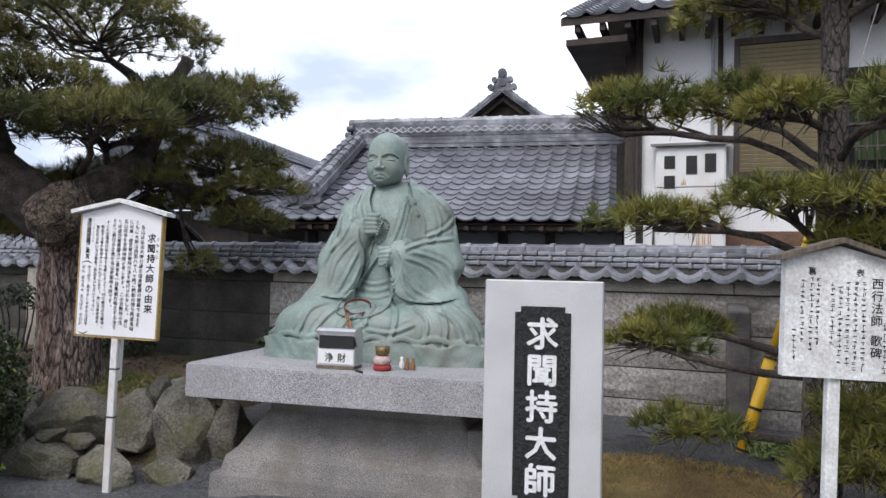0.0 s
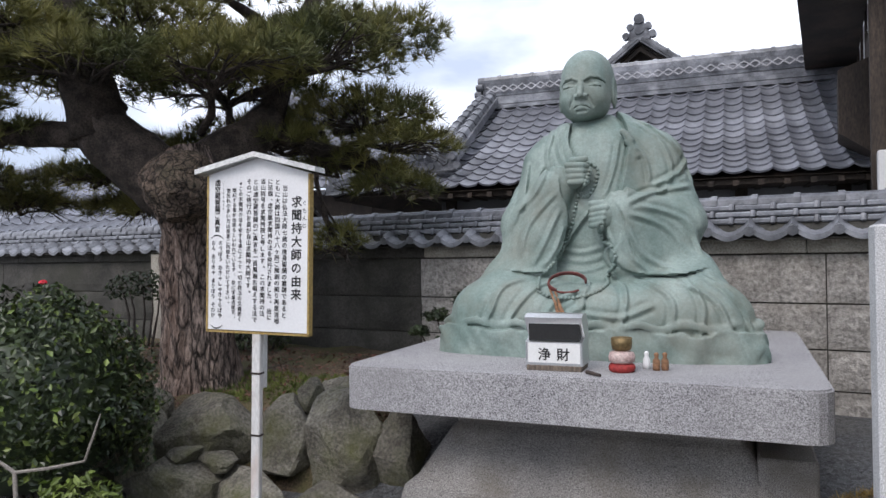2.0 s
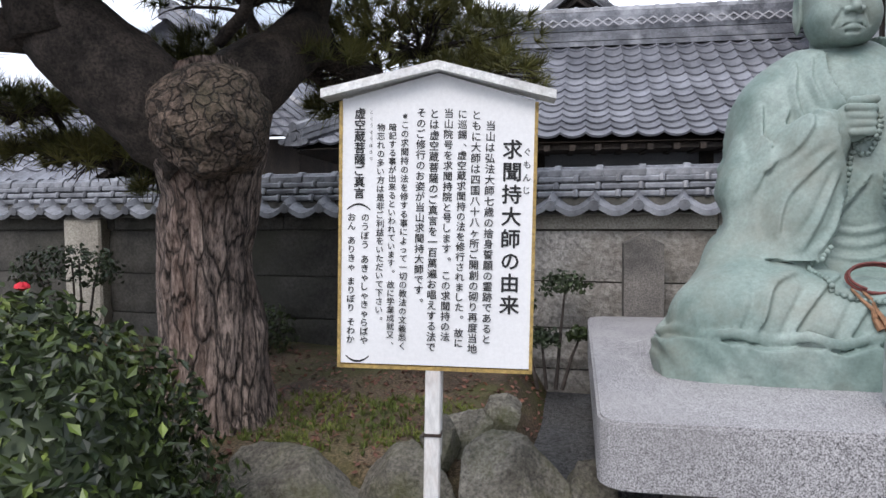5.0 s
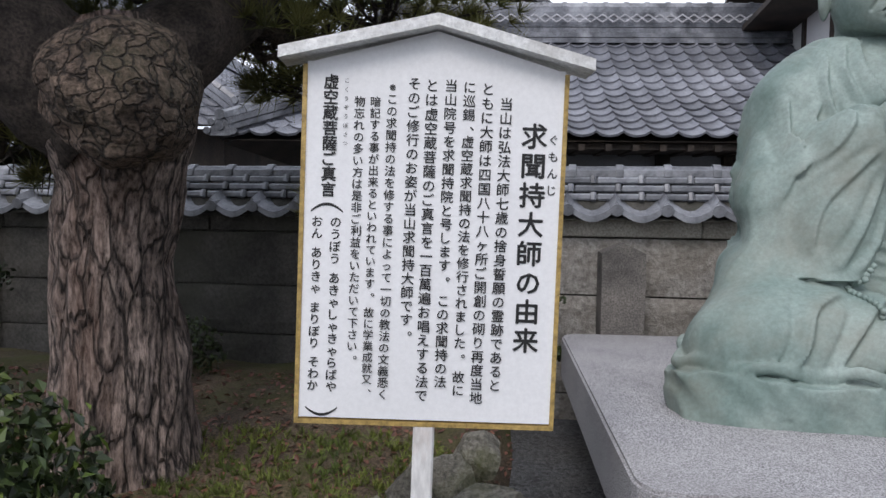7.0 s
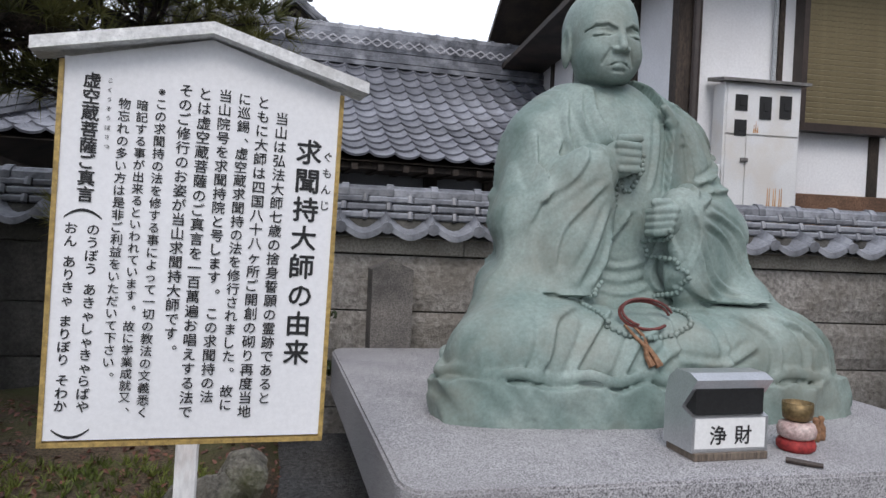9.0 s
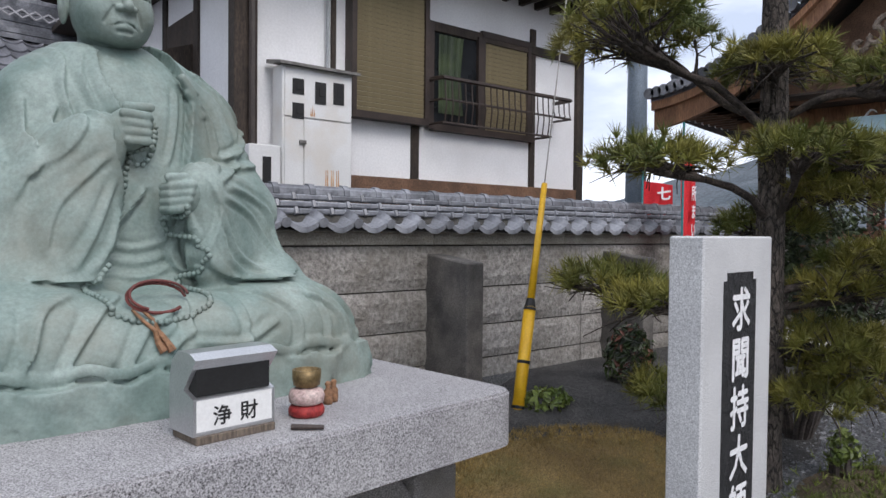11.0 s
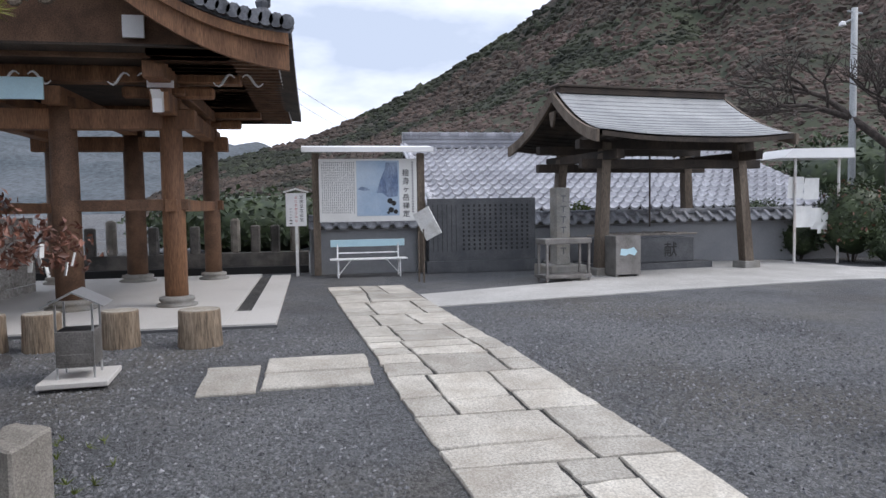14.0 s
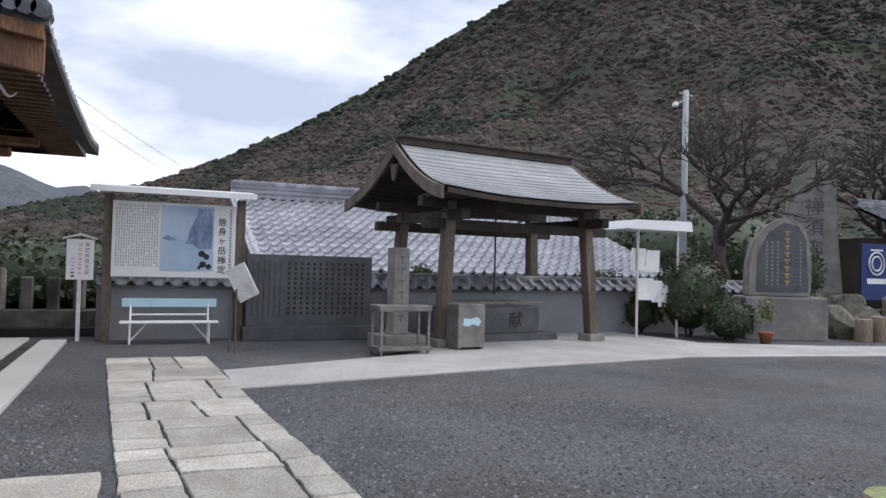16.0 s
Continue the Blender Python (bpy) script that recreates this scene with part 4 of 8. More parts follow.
CHEST = [[(0.18, 1.65), (0.39, 1.49), (0.47, 1.25), (0.36, 1.08)],
    [(0.28, 1.65), (0.55, 1.39), (0.64, 1.14)],
    [(0.15, 1.5), (0.28, 1.35), (0.31, 1.14)],
    [(-0.35, 1.61), (-0.43, 1.44), (-0.41, 1.26)],
    [(-0.29, 1.64), (-0.35, 1.5), (-0.32, 1.33)],
    [(0.1, 1.5), (0.05, 1.28), (-0.03, 1.08)],
    [(-0.39, 0.72), (-0.21, 0.68), (-0.03, 0.72)],
    [(-0.41, 0.65), (-0.21, 0.61), (-0.03, 0.65)],
    [(-0.43, 0.58), (-0.21, 0.54), (-0.01, 0.59)],
    [(-0.14, 0.99), (-0.24, 0.85), (-0.34, 0.73)],
    [(-0.1, 0.99), (-0.07, 0.88), (-0.05, 0.75)]]
LAP = [[(-0.42, 0.49), (-0.72, 0.4), (-0.96, 0.18), (-1.02, -0.01)],
    [(-0.37, 0.39), (-0.62, 0.28), (-0.81, -0.01)],
    [(-0.72, 0.49), (-1.02, 0.38), (-1.21, 0.04)],
    [(-0.37, 0.28), (-0.57, 0.15), (-0.65, -0.02)],
    [(0.09, 0.49), (0.26, 0.3), (0.21, 0.02)],
    [(0.31, 0.46), (0.58, 0.29), (0.68, -0.01)],
    [(0.58, 0.5), (0.8, 0.25), (0.88, -0.01)],
    [(-0.02, 0.49), (-0.1, 0.2), (-0.22, -0.02)],
    [(0.15, 0.28), (-0.14, 0.17), (-0.42, 0.2)],
    [(0.41, 0.48), (0.47, 0.25), (0.42, 0.0)],
    [(-0.21, 0.5), (-0.37, 0.35), (-0.42, 0.2)]]
HEMS = [(-1, [(-0.39, 1.25), (-0.39, 1.13), (-0.32, 0.96), (-0.36, 0.77), (-0.47, 0.61), (-0.6, 0.52), (-0.9, 0.55)]),
    (1, [(-0.01, 1.04), (0.05, 0.9), (0.02, 0.77), (-0.04, 0.64), (0.06, 0.53), (0.36, 0.5), (0.71, 0.56)]),
    (1, [(0.12, 1.74), (0.17, 1.55), (0.14, 1.33), (0.07, 1.06)]),
    (-1, [(-0.23, 1.67), (-0.27, 1.5), (-0.21, 1.32)]),
    (-1, [(-0.14, 0.98), (-0.28, 0.8), (-0.39, 0.61)])]
BEADS = [[(-0.12, 1.33), (-0.18, 1.19), (-0.23, 1.07), (-0.27, 0.9), (-0.34, 0.73), (-0.44, 0.6), (-0.56, 0.48), (-0.59, 0.39), (-0.5, 0.34)],
    [(-0.5, 0.34), (-0.32, 0.34), (-0.14, 0.4), (-0.03, 0.5), (0.0, 0.65), (-0.06, 0.8), (-0.1, 0.88)],
    [(-0.14, 1.34), (-0.07, 1.28), (-0.1, 1.16), (-0.17, 1.08), (-0.21, 1.14)]]


def oblique(p):
    s = 6.93 / (6.73 + p[..., 1])
    return (p[..., 0] + 0.34 * (p[..., 1] - 0.2)) * s, 0.846 + (p[..., 2] - 0.846) * s


def spline(pts, n=5):
    q = [np.array(pts[0])] + [np.array(v) for v in pts] + [np.array(pts[-1])]
    out = []
    for a, b, c, e in zip(q, q[1:], q[2:], q[3:]):
        for t in np.arange(n) / n:
            out.append(0.5 * (2 * b + (c - a) * t + (2 * a - 5 * b + 4 * c - e) * t * t + (3 * b - a - 3 * c + e) * t ** 3))
    return out + [q[-1]]


def stroke(u, v, pts):
    """Distance to a smooth line and the side of it (positive to its left), with a fade at both ends."""
    line = spline(pts)
    best, side, par = np.full(u.shape, 9.0, np.float32), np.ones(u.shape, np.float32), np.zeros(u.shape, np.float32)
    for i, (a, b) in enumerate(zip(line, line[1:])):
        ex, ey = b - a
        t = np.clip(((u - a[0]) * ex + (v - a[1]) * ey) / (ex * ex + ey * ey), 0, 1)
        dx, dy = u - a[0] - t * ex, v - a[1] - t * ey
        q = np.sqrt(dx * dx + dy * dy)
        near = q < best
        best = np.where(near, q, best)
        side = np.where(near, np.sign(ex * dy - ey * dx), side)
        par = np.where(near, (i + t) / (len(line) - 1), par)
    return best, side, np.clip(np.sin(par * math.pi) * 2.2, 0, 1)


def drape(p, d):
    u, v = oblique(p)
    front = np.clip((0.45 - p[..., 1]) / 0.2, 0, 1)
    for lines, amp, w in ((SLEEVE, 0.018, 0.017), (CHEST, 0.012, 0.014), (LAP, 0.016, 0.019)):
        for pts in lines:
            lo, hi = np.min(pts, 0) - 0.12, np.max(pts, 0) + 0.12
            k = (u > lo[0]) & (u < hi[0]) & (v > lo[1]) & (v < hi[1])
            q, side, fade = stroke(u[k], v[k], pts)
            ridge = np.exp(-q / w) - 0.75 * np.exp(-((q - 1.9 * w) / (0.9 * w)) ** 2)
            d[k] -= amp * ridge * fade * front[k]
    for sgn, pts in HEMS:
        lo, hi = np.min(pts, 0) - 0.2, np.max(pts, 0) + 0.2
        k = (u > lo[0]) & (u < hi[0]) & (v > lo[1]) & (v < hi[1])
        q, side, fade = stroke(u[k], v[k], pts)
        over = side * sgn > 0
        d[k] -= np.where(over, 0.030 * np.exp(-q / 0.08), -0.020 * np.exp(-q / 0.018)) * fade * front[k]
    return d


def settle(p):
    """Draws lap and forearms in towards the torso and narrows the robe behind the knees."""
    x, y, z = p[..., 0], p[..., 1], p[..., 2]
    low = np.clip((0.85 - z) / 0.35, 0, 1)
    slim = 1 - 0.24 * low * np.clip((y + 0.40) / 0.8, 0, 1)
    return np.stack([x / slim, np.where(y < -0.1, -0.1 + (y + 0.1) / (0.76 - 0.15 * low), y), z], -1)


def body(p):
    p = settle(p)
    x, y, z = p[..., 0], p[..., 1], p[..., 2]
    d = ell(p, (-0.02, 0.28, 0.82), (0.60, 0.39, 0.90))
    d = mixin(d, cap(p, (-0.34, 0.26, 1.36), (0.33, 0.26, 1.36), 0.20), 0.14)
    d = mixin(d, cap(p, (-0.07, 0.25, 1.34), (-0.09, 0.24, 1.52), 0.17, 0.125), 0.10)
    # folded legs, the shins crossed in front, and the mound of robe behind
    for s in (-1, 1):
        d = mixin(d, ell(p, (s * 0.58, -0.28, 0.26), (0.48, 0.52, 0.29)), 0.10)
        d = mixin(d, cap(p, (s * 0.80, -0.32, 0.24), (s * 0.16, -0.62, 0.24), 0.20, 0.17), 0.10)
        d = mixin(d, ell(p, (s * 0.82, -0.14, 0.15), (0.22, 0.45, 0.14)), 0.08)
    for s in (-1, 1):
        d = mixin(d, ell(p, (s * 0.62, 0.08, 0.42), (0.32, 0.40, 0.30)), 0.14)
    d = mixin(d, ell(p, (0, -0.40, 0.22), (0.60, 0.46, 0.27)), 0.10)
    d = mixin(d, ell(p, (0, 0.20, 0.25), (0.80, 0.46, 0.42)), 0.14)
    # arms inside wide sleeves that hang from the forearms to the lap
    for sh, el, wr, w0, w1 in (((-0.42, 0.24, 1.30), (-0.55, 0.07, 0.90), (-0.25, -0.13, 1.17), (-0.66, -0.05, 0.50), (-0.36, -0.26, 0.60)),
                               ((0.40, 0.24, 1.30), (0.56, 0.08, 0.88), (0.20, -0.22, 0.98), (0.64, -0.05, 0.50), (0.24, -0.31, 0.60))):
        sh, el, wr, w0, w1 = (np.array(q) for q in (sh, el, wr, w0, w1))
        d = mixin(d, cap(p, sh, el, 0.18, 0.18), 0.10)
        slv = cap(p, el, wr, 0.16, 0.115)
        for k in range(6):
            t = k / 5
            slv = mixin(slv, cap(p, el + (wr - el) * t, w0 + (w1 - w0) * t, 0.13 - 0.03 * t, 0.13 - 0.03 * t), 0.07)
        d = mixin(d, slv, 0.05)
    # long folds down the outer sleeves and round the legs
    w = np.clip((np.abs(x) - 0.42) / 0.12, 0, 1) * np.clip((z - 0.50) / 0.12, 0, 1) * np.clip((1.42 - z) / 0.2, 0, 1)
    bend = (y + 0.22 * (1.3 - z) + 0.05 * np.sin(z * 6)) * 8.5
    d = d - w * 0.016 * (0.45 - np.abs(np.sin(bend)) ** 0.6)
    th = np.arctan2(y + 0.05, x)
    w = np.clip((np.sqrt(x * x + y * y) - 0.55) / 0.15, 0, 1) * np.clip((z - 0.16) / 0.06, 0, 1) * np.clip((0.56 - z) / 0.22, 0, 1)
    d = d - w * 0.013 * (0.45 - np.abs(np.sin(th * 8.5 + z * 2.6 + np.sin(th * 3) * 1.2)) ** 0.6)
    # folded stole over the shoulder, tied with a cord
    d = drape(p, d.copy())
    for dz in (0.0, 0.05, 0.09):
        d = mixin(d, cap(p, (0.19 + dz * 0.6, 0.0, 1.53 - dz * 1.4), (0.25 + dz * 0.4, 0.0, 1.46 - dz * 1.2), 0.024), 0.010)
    # frilled hem and the rough base slab
    ex = (np.abs(x / 1.08) ** 2.8 + np.abs((y + 0.15) / 0.73) ** 2.8 + 1e-6) ** (1 / 2.8)
    th = np.arctan2(y + 0.05, x)
    hem = np.sqrt(((ex - 0.985 - 0.034 * np.sin(th * 15)) * 0.95) ** 2 + (z - 0.215 - 0.016 * np.sin(th * 21 + 1)) ** 2) - 0.026
    d = mixin(d, hem, 0.022)
    sq = (np.abs(x / 1.12) ** 3.4 + np.abs((y + 0.17) / 0.73) ** 3.4) ** (1 / 3.4)
    lump = 0.018 * np.sin(x * 5.3 + y * 7) * np.sin(y * 11 - z * 9 + np.sin(x * 9)) + 0.011 * np.sin(x * 17 - z * 14 + 2 * np.sin(y * 5 + x * 7)) + 0.006 * np.sin(x * 37 + z * 43 + 2 * np.sin(x * 21 + y * 19))
    slab = np.maximum((sq - 1 + 0.10 * np.clip(z - 0.10, 0, 1)) * 0.9 + lump, z - 0.185 - lump)
    return mixin(d, slab, 0.012)


def head(p):
    p = np.stack([(p[..., 0] + 0.095) / 0.94, p[..., 1] / 1.0, 1.645 + (p[..., 2] - 1.650) / 0.99], -1)
    m = p.copy()
    m[..., 0] = np.abs(p[..., 0])
    d = ell(p, (0, 0.235, 1.965), (0.208, 0.245, 0.228))
    d = mixin(d, ell(p, (0, 0.15, 1.84), (0.182, 0.19, 0.19)), 0.06)
    # square jaw, cheeks and chin
    d = mixin(d, ell(m, (0.098, 0.14, 1.765), (0.085, 0.11, 0.10)), 0.05)
    d = mixin(d, ell(m, (0.092, 0.060, 1.800), (0.068, 0.060, 0.070)), 0.05)
    d = mixin(d, ell(p, (0, 0.045, 1.690), (0.078, 0.062, 0.045)), 0.05)
    d = mixin(d, ell(p, (0, 0.020, 1.738), (0.062, 0.048, 0.042)), 0.04)
    d = mixin(d, cap(p, (0, 0.26, 1.46), (0, 0.25, 1.76), 0.145, 0.120), 0.04)
    # shallow sockets with full lids under thin arched brows
    d = carve(d, ell(m, (0.086, -0.030, 1.898), (0.058, 0.034, 0.024)), 0.020)
    d = mixin(d, ell(m, (0.088, 0.026, 1.876), (0.052, 0.034, 0.024)), 0.010)
    for a, b in (((0.026, -0.020, 1.920), (0.072, -0.002, 1.945)), ((0.072, -0.002, 1.945), (0.122, 0.032, 1.944)), ((0.122, 0.032, 1.944), (0.160, 0.080, 1.922))):
        d = carve(d, cap(m, (a[0], a[1] - 0.006, a[2] - 0.020), (b[0], b[1] - 0.006, b[2] - 0.020), 0.008), 0.006)
        d = mixin(d, cap(m, (a[0], a[1] - 0.004, a[2]), (b[0], b[1] - 0.004, b[2]), 0.010), 0.003)
    for a, b in (((0.042, -0.016, 1.866), (0.088, -0.012, 1.872)), ((0.088, -0.012, 1.872), (0.140, 0.020, 1.868))):
        d = carve(d, cap(m, a, b, 0.0068), 0.003)
    # nose with wings, folds to the mouth, lips turned down
    d = mixin(d, cap(p, (0, -0.016, 1.925), (0, -0.060, 1.806), 0.015, 0.025), 0.018)
    d = mixin(d, ell(m, (0.032, -0.036, 1.797), (0.021, 0.026, 0.017)), 0.009)
    d = carve(d, cap(m, (0.058, -0.026, 1.798), (0.092, 0.000, 1.730), 0.0055), 0.012)
    d = mixin(d, cap(m, (0.0, -0.026, 1.744), (0.050, -0.004, 1.730), 0.012, 0.006), 0.008)
    d = mixin(d, cap(m, (0.0, -0.022, 1.714), (0.036, -0.006, 1.716), 0.012, 0.007), 0.008)
    d = carve(d, cap(m, (0.0, -0.042, 1.730), (0.034, -0.026, 1.727), 0.0065), 0.003)
    d = carve(d, cap(m, (0.034, -0.026, 1.727), (0.062, -0.002, 1.712), 0.0065), 0.003)
    d = carve(d, cap(m, (0.0, -0.024, 1.692), (0.028, -0.014, 1.694), 0.007), 0.012)
    ear = ell(m, (0.208, 0.22, 1.855), (0.024, 0.048, 0.120))
    ear = carve(ear, ell(m, (0.232, 0.200, 1.875), (0.020, 0.028, 0.065)), 0.010)
    return mixin(d, ear, 0.012)


def fist(p):
    p = settle(p)
    d = ell(p, (-0.12, -0.16, 1.235), (0.09, 0.075, 0.095))
    d = mixin(d, cap(p, (-0.27, -0.12, 1.16), (-0.16, -0.15, 1.21), 0.080, 0.075), 0.04)
    for k in range(4):
        d = mixin(d, cap(p, (-0.165 + 0.006 * k, -0.222, 1.295 - 0.040 * k), (-0.06, -0.225, 1.290 - 0.038 * k), 0.021), 0.005)
        d = mixin(d, cap(p, (-0.06, -0.225, 1.290 - 0.038 * k), (-0.035, -0.17, 1.285 - 0.036 * k), 0.020), 0.005)
    d = mixin(d, cap(p, (-0.14, -0.18, 1.33), (-0.04, -0.195, 1.335), 0.022), 0.010)
    e = ell(p, (0.085, -0.27, 0.94), (0.085, 0.07, 0.095))
    e = mixin(e, cap(p, (0.24, -0.22, 0.98), (0.13, -0.26, 0.95), 0.085, 0.075), 0.04)
    for k in range(4):
        e = mixin(e, cap(p, (0.115 - 0.010 * k, -0.338, 0.985 - 0.036 * k), (0.02, -0.315, 0.975 - 0.036 * k), 0.021), 0.005)
        e = mixin(e, cap(p, (0.02, -0.315, 0.975 - 0.036 * k), (0.0, -0.26, 0.97 - 0.034 * k), 0.020), 0.005)
    e = mixin(e, cap(p, (0.09, -0.30, 1.02), (0.01, -0.31, 1.015), 0.022), 0.010)
    return np.minimum(d, e)


parts_v, parts_f, count = [], [], 0
for fld, lo, hi, h in ((body, (-1.22, -1.05, -0.005), (1.22, 0.98, 1.72), 0.0100), (head, (-0.36, -0.11, 1.50), (0.16, 0.52, 2.26), 0.0052), (fist, (-0.38, -0.40, 0.80), (0.36, -0.02, 1.42), 0.0065)):
    v, f = net(fld, lo, hi, h)
    parts_v.append(v)
    parts_f.append(f + count)
    count += len(v)
# the long string of beads
ball = bmesh.new()
bmesh.ops.create_icosphere(ball, subdivisions=1, radius=0.0155)
bv, bf = np.array([q.co[:] for q in ball.verts]), np.array([[q.index for q in f.verts] for f in ball.faces])
ball.free()


def along(pts, n):
    pts = np.array(pts, float)
    seg = np.r_[0, np.cumsum(np.linalg.norm(np.diff(pts, axis=0), axis=1))]
    s = np.linspace(0, seg[-1], n)
    return np.stack([np.interp(s, seg, pts[:, k]) for k in range(3)], 1)




def resting(u, v):
    """The first point of the robe met along the camera's opening view."""
    ys = np.linspace(-0.95, 0.4, 136)
    s = 6.93 / (6.73 + ys)
    p = np.stack([u / s - 0.34 * (ys - 0.2), ys, 0.846 + (v - 0.846) / s], -1)
    hit = np.argmax(np.minimum(body(p), fist(p)) < 0.010)
    return p[hit]


strings = []
for pts in BEADS:
    flat_line = np.array(spline(pts, 8))
    line = np.array([resting(*q) for q in flat_line])
    strings.append(along(line, int(np.linalg.norm(np.diff(line, axis=0), axis=1).sum() / 0.028)))
for s in strings:
    for c in s:
        parts_v.append(bv + c)
        parts_f.append(np.c_[bf, bf[:, :1]] + count)
        count += len(bv)
allv = np.concatenate(parts_v)
faces = [tuple(f) if f[3] != f[0] else tuple(f[:3]) for f in np.concatenate(parts_f).tolist()]
me = bpy.data.meshes.new("bronze_statue")
me.from_pydata(allv.tolist(), [], faces)
me.update()
statue = piece("bronze_statue", me, M["bronze"], smooth=True, m=pose(-0.555, 6.93, 0.69))
tagged(statue, "seated green verdigris bronze monk statue on a granite plinth", "statue")
BR = thing("prayer_bracelet", "red-brown cord bracelet with tassels laid on the statue", "bracelet", (-0.555, 6.93, 0.69))
ring_at = resting(-0.37, 0.415)
ringp = [ring_at + [0.125 * math.cos(a * math.pi / 12), 0.050 * math.sin(a * math.pi / 12) - 0.012, 0.060 * math.sin(a * math.pi / 12) + 0.030] for a in range(22)]
part("cord", tube(tube(B(), ringp, 0.008, 6, False), [q + [0.006, -0.014, 0.012] for q in ringp[:17]], 0.007, 6, False), M["cord"], BR)
for u in (-0.50, -0.47):
    drop = [resting(u + 0.012 * k, 0.40 - 0.05 * k) + [0, -0.012, 0] for k in range(5)]
    part("tassel", tube(B(), drop, [0.006, 0.008, 0.010, 0.013, 0.018], 6), M["tassel"], BR, "brown cord tassel")

# ---- lettering ----
GLYPH = {}


def glyph(ch):
    """The flat outline of one character of the built-in font, centred, one unit high."""
    if ch not in GLYPH:
        cu = bpy.data.curves.new("letter", "FONT")
        cu.body, cu.resolution_u = ch, 2
        ob = bpy.data.objects.new("letter", cu)
        scene.collection.objects.link(ob)
        me = bpy.data.meshes.new_from_object(ob.evaluated_get(bpy.context.evaluated_depsgraph_get()))
        v = np.array([p.co[:] for p in me.vertices]).reshape(-1, 3)
        f = [tuple(p.vertices) for p in me.polygons]
        bpy.data.objects.remove(ob)
        bpy.data.curves.remove(cu)
        bpy.data.meshes.remove(me)
        GLYPH[ch] = (v, f)
    return GLYPH[ch]


def column(text, x, z, size, out, step=1.12, bold=0.0, depth=0.0, wide=1.0):
    """Adds a column of characters downwards from (x, z) on the plane y = 0 to out, a pair of lists."""
    verts, faces = out
    for ch in text:
        if ch != " ":
            v, f = glyph(ch)
            if len(v):
                lo, hi = v.min(0), v.max(0)
                cx, cz = (lo[0] + hi[0]) / 2, 0.38
                if ch in "、。":
                    cx, cz = cx - 0.3, 0.1
                for dx, dy in ((0, 0),) if not bold else ((-bold, 0), (bold, 0), (0, bold), (0, -bold)):
                    n = len(verts)
                    if ch in "(（":
                        verts.extend((x + (0.45 - p[1]) * size * 0.9 * 0 + (p[1] - 0.35) * size, depth, z - size * 0.5 - (p[0] - cx) * size) for p in v)
                        faces.extend(tuple(n + i for i in reversed(k)) for k in f)
                    elif ch in ")）ー":
                        verts.extend((x + (p[1] - 0.35) * size, depth, z - size * 0.5 - (p[0] - cx) * size) for p in v)
                        faces.extend(tuple(n + i for i in reversed(k)) for k in f)
                    else:
                        verts.extend((x + ((p[0] - cx) * wide + dx) * size, depth, z - size * 0.5 + (p[1] - cz + dy) * size) for p in v)
                        faces.extend(tuple(n + i for i in k) for k in f)
                    depth -= 0.00004 if bold else 0
        z -= size * (step if ch != " " else step * 0.6)
    return z


# ---- granite plinth of the statue ----
PL = thing("statue_plinth", "grey granite plinth with a broad overhanging top slab", "plinth", (-0.565, 7.075, 0))
bm = B()
box(bm, (0, 0, 0.5575), (2.74, 2.76, 0.265), 0.0)
vert = [e for e in bm.edges if abs(e.verts[0].co.z - e.verts[1].co.z) > 0.1]
bmesh.ops.bevel(bm, geom=vert, offset=0.13, segments=4, profile=0.5, affect="EDGES")
bmesh.ops.bevel(bm, geom=[e for e in bm.edges if e.verts[0].co.z > 0.6 and e.verts[1].co.z > 0.6 and len(e.link_faces) == 2 and any(abs(f.normal.z) < 0.5 for f in e.link_faces)], offset=0.012, segments=2, affect="EDGES")
part("top_slab", bm, M["granite"], PL)
bm = B()
prof = [(0.88, 0.426), (0.88, 0.27), (0.91, 0.24), (0.97, 0.14), (1.03, 0.04), (1.08, -0.04), (1.15, -0.10), (1.18, -0.22), (1.24, -0.24), (1.25, -0.5)]
rings = []
for w, z in prof:
    pts = []
    for sx, sy in ((-1, -1), (1, -1), (1, 1), (-1, 1)):
        for k in range(4):
            a = math.atan2(sy, sx) - math.pi / 4 + (k / 3) * math.pi / 2
            pts.append(bm.verts.new((sx * (w - 0.05) + 0.05 * math.cos(a), sy * (w - 0.05) + 0.05 * math.sin(a), z)))
    rings.append(pts)
for a, b in zip(rings, rings[1:]):
    for i in range(16):
        bm.faces.new((a[i], b[i], b[(i + 1) % 16], a[(i + 1) % 16]))
part("pedestal", bm, M["granite_dark"], PL, "darker brown-mottled granite pedestal", m=pose(0.08, 0, 0))
bm = B()
span(bm, (1.02, -1.0, -0.4), (1.32, 1.1, 0.24), 0.012)
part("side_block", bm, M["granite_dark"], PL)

# ---- name stele ----
ST = thing("name_stele", "pale granite pillar with a black panel of white characters", "stone pillar", (1.19, 4.775, 0))
part("pillar", span(B(), (-0.355, 0, -0.6), (0.355, 0.155, 1.462), 0.008), M["polished"], ST)
bm = B()
pw, top, bot, ch = 0.168, 1.305, 0.135, 0.035
prism(bm, [(-pw + ch, bot), (pw - ch, bot), (pw - ch, bot + ch), (pw, bot + ch), (pw, top - ch), (pw - ch, top - ch), (pw - ch, top), (-pw + ch, top), (-pw + ch, top - ch), (-pw, top - ch), (-pw, bot + ch), (-pw + ch, bot + ch)], -0.004, 0.01)
part("panel", bm, M["blackstone"], ST, "black chiselled sunk panel")
out = ([], [])
column("求聞持大師", 0, 1.245, 0.200, out, 1.0875, 0.026, wide=0.98)
raw("lettering", [(x, y - 0.0085, z) for x, y, z in out[0]], out[1], M["chalk"], ST)

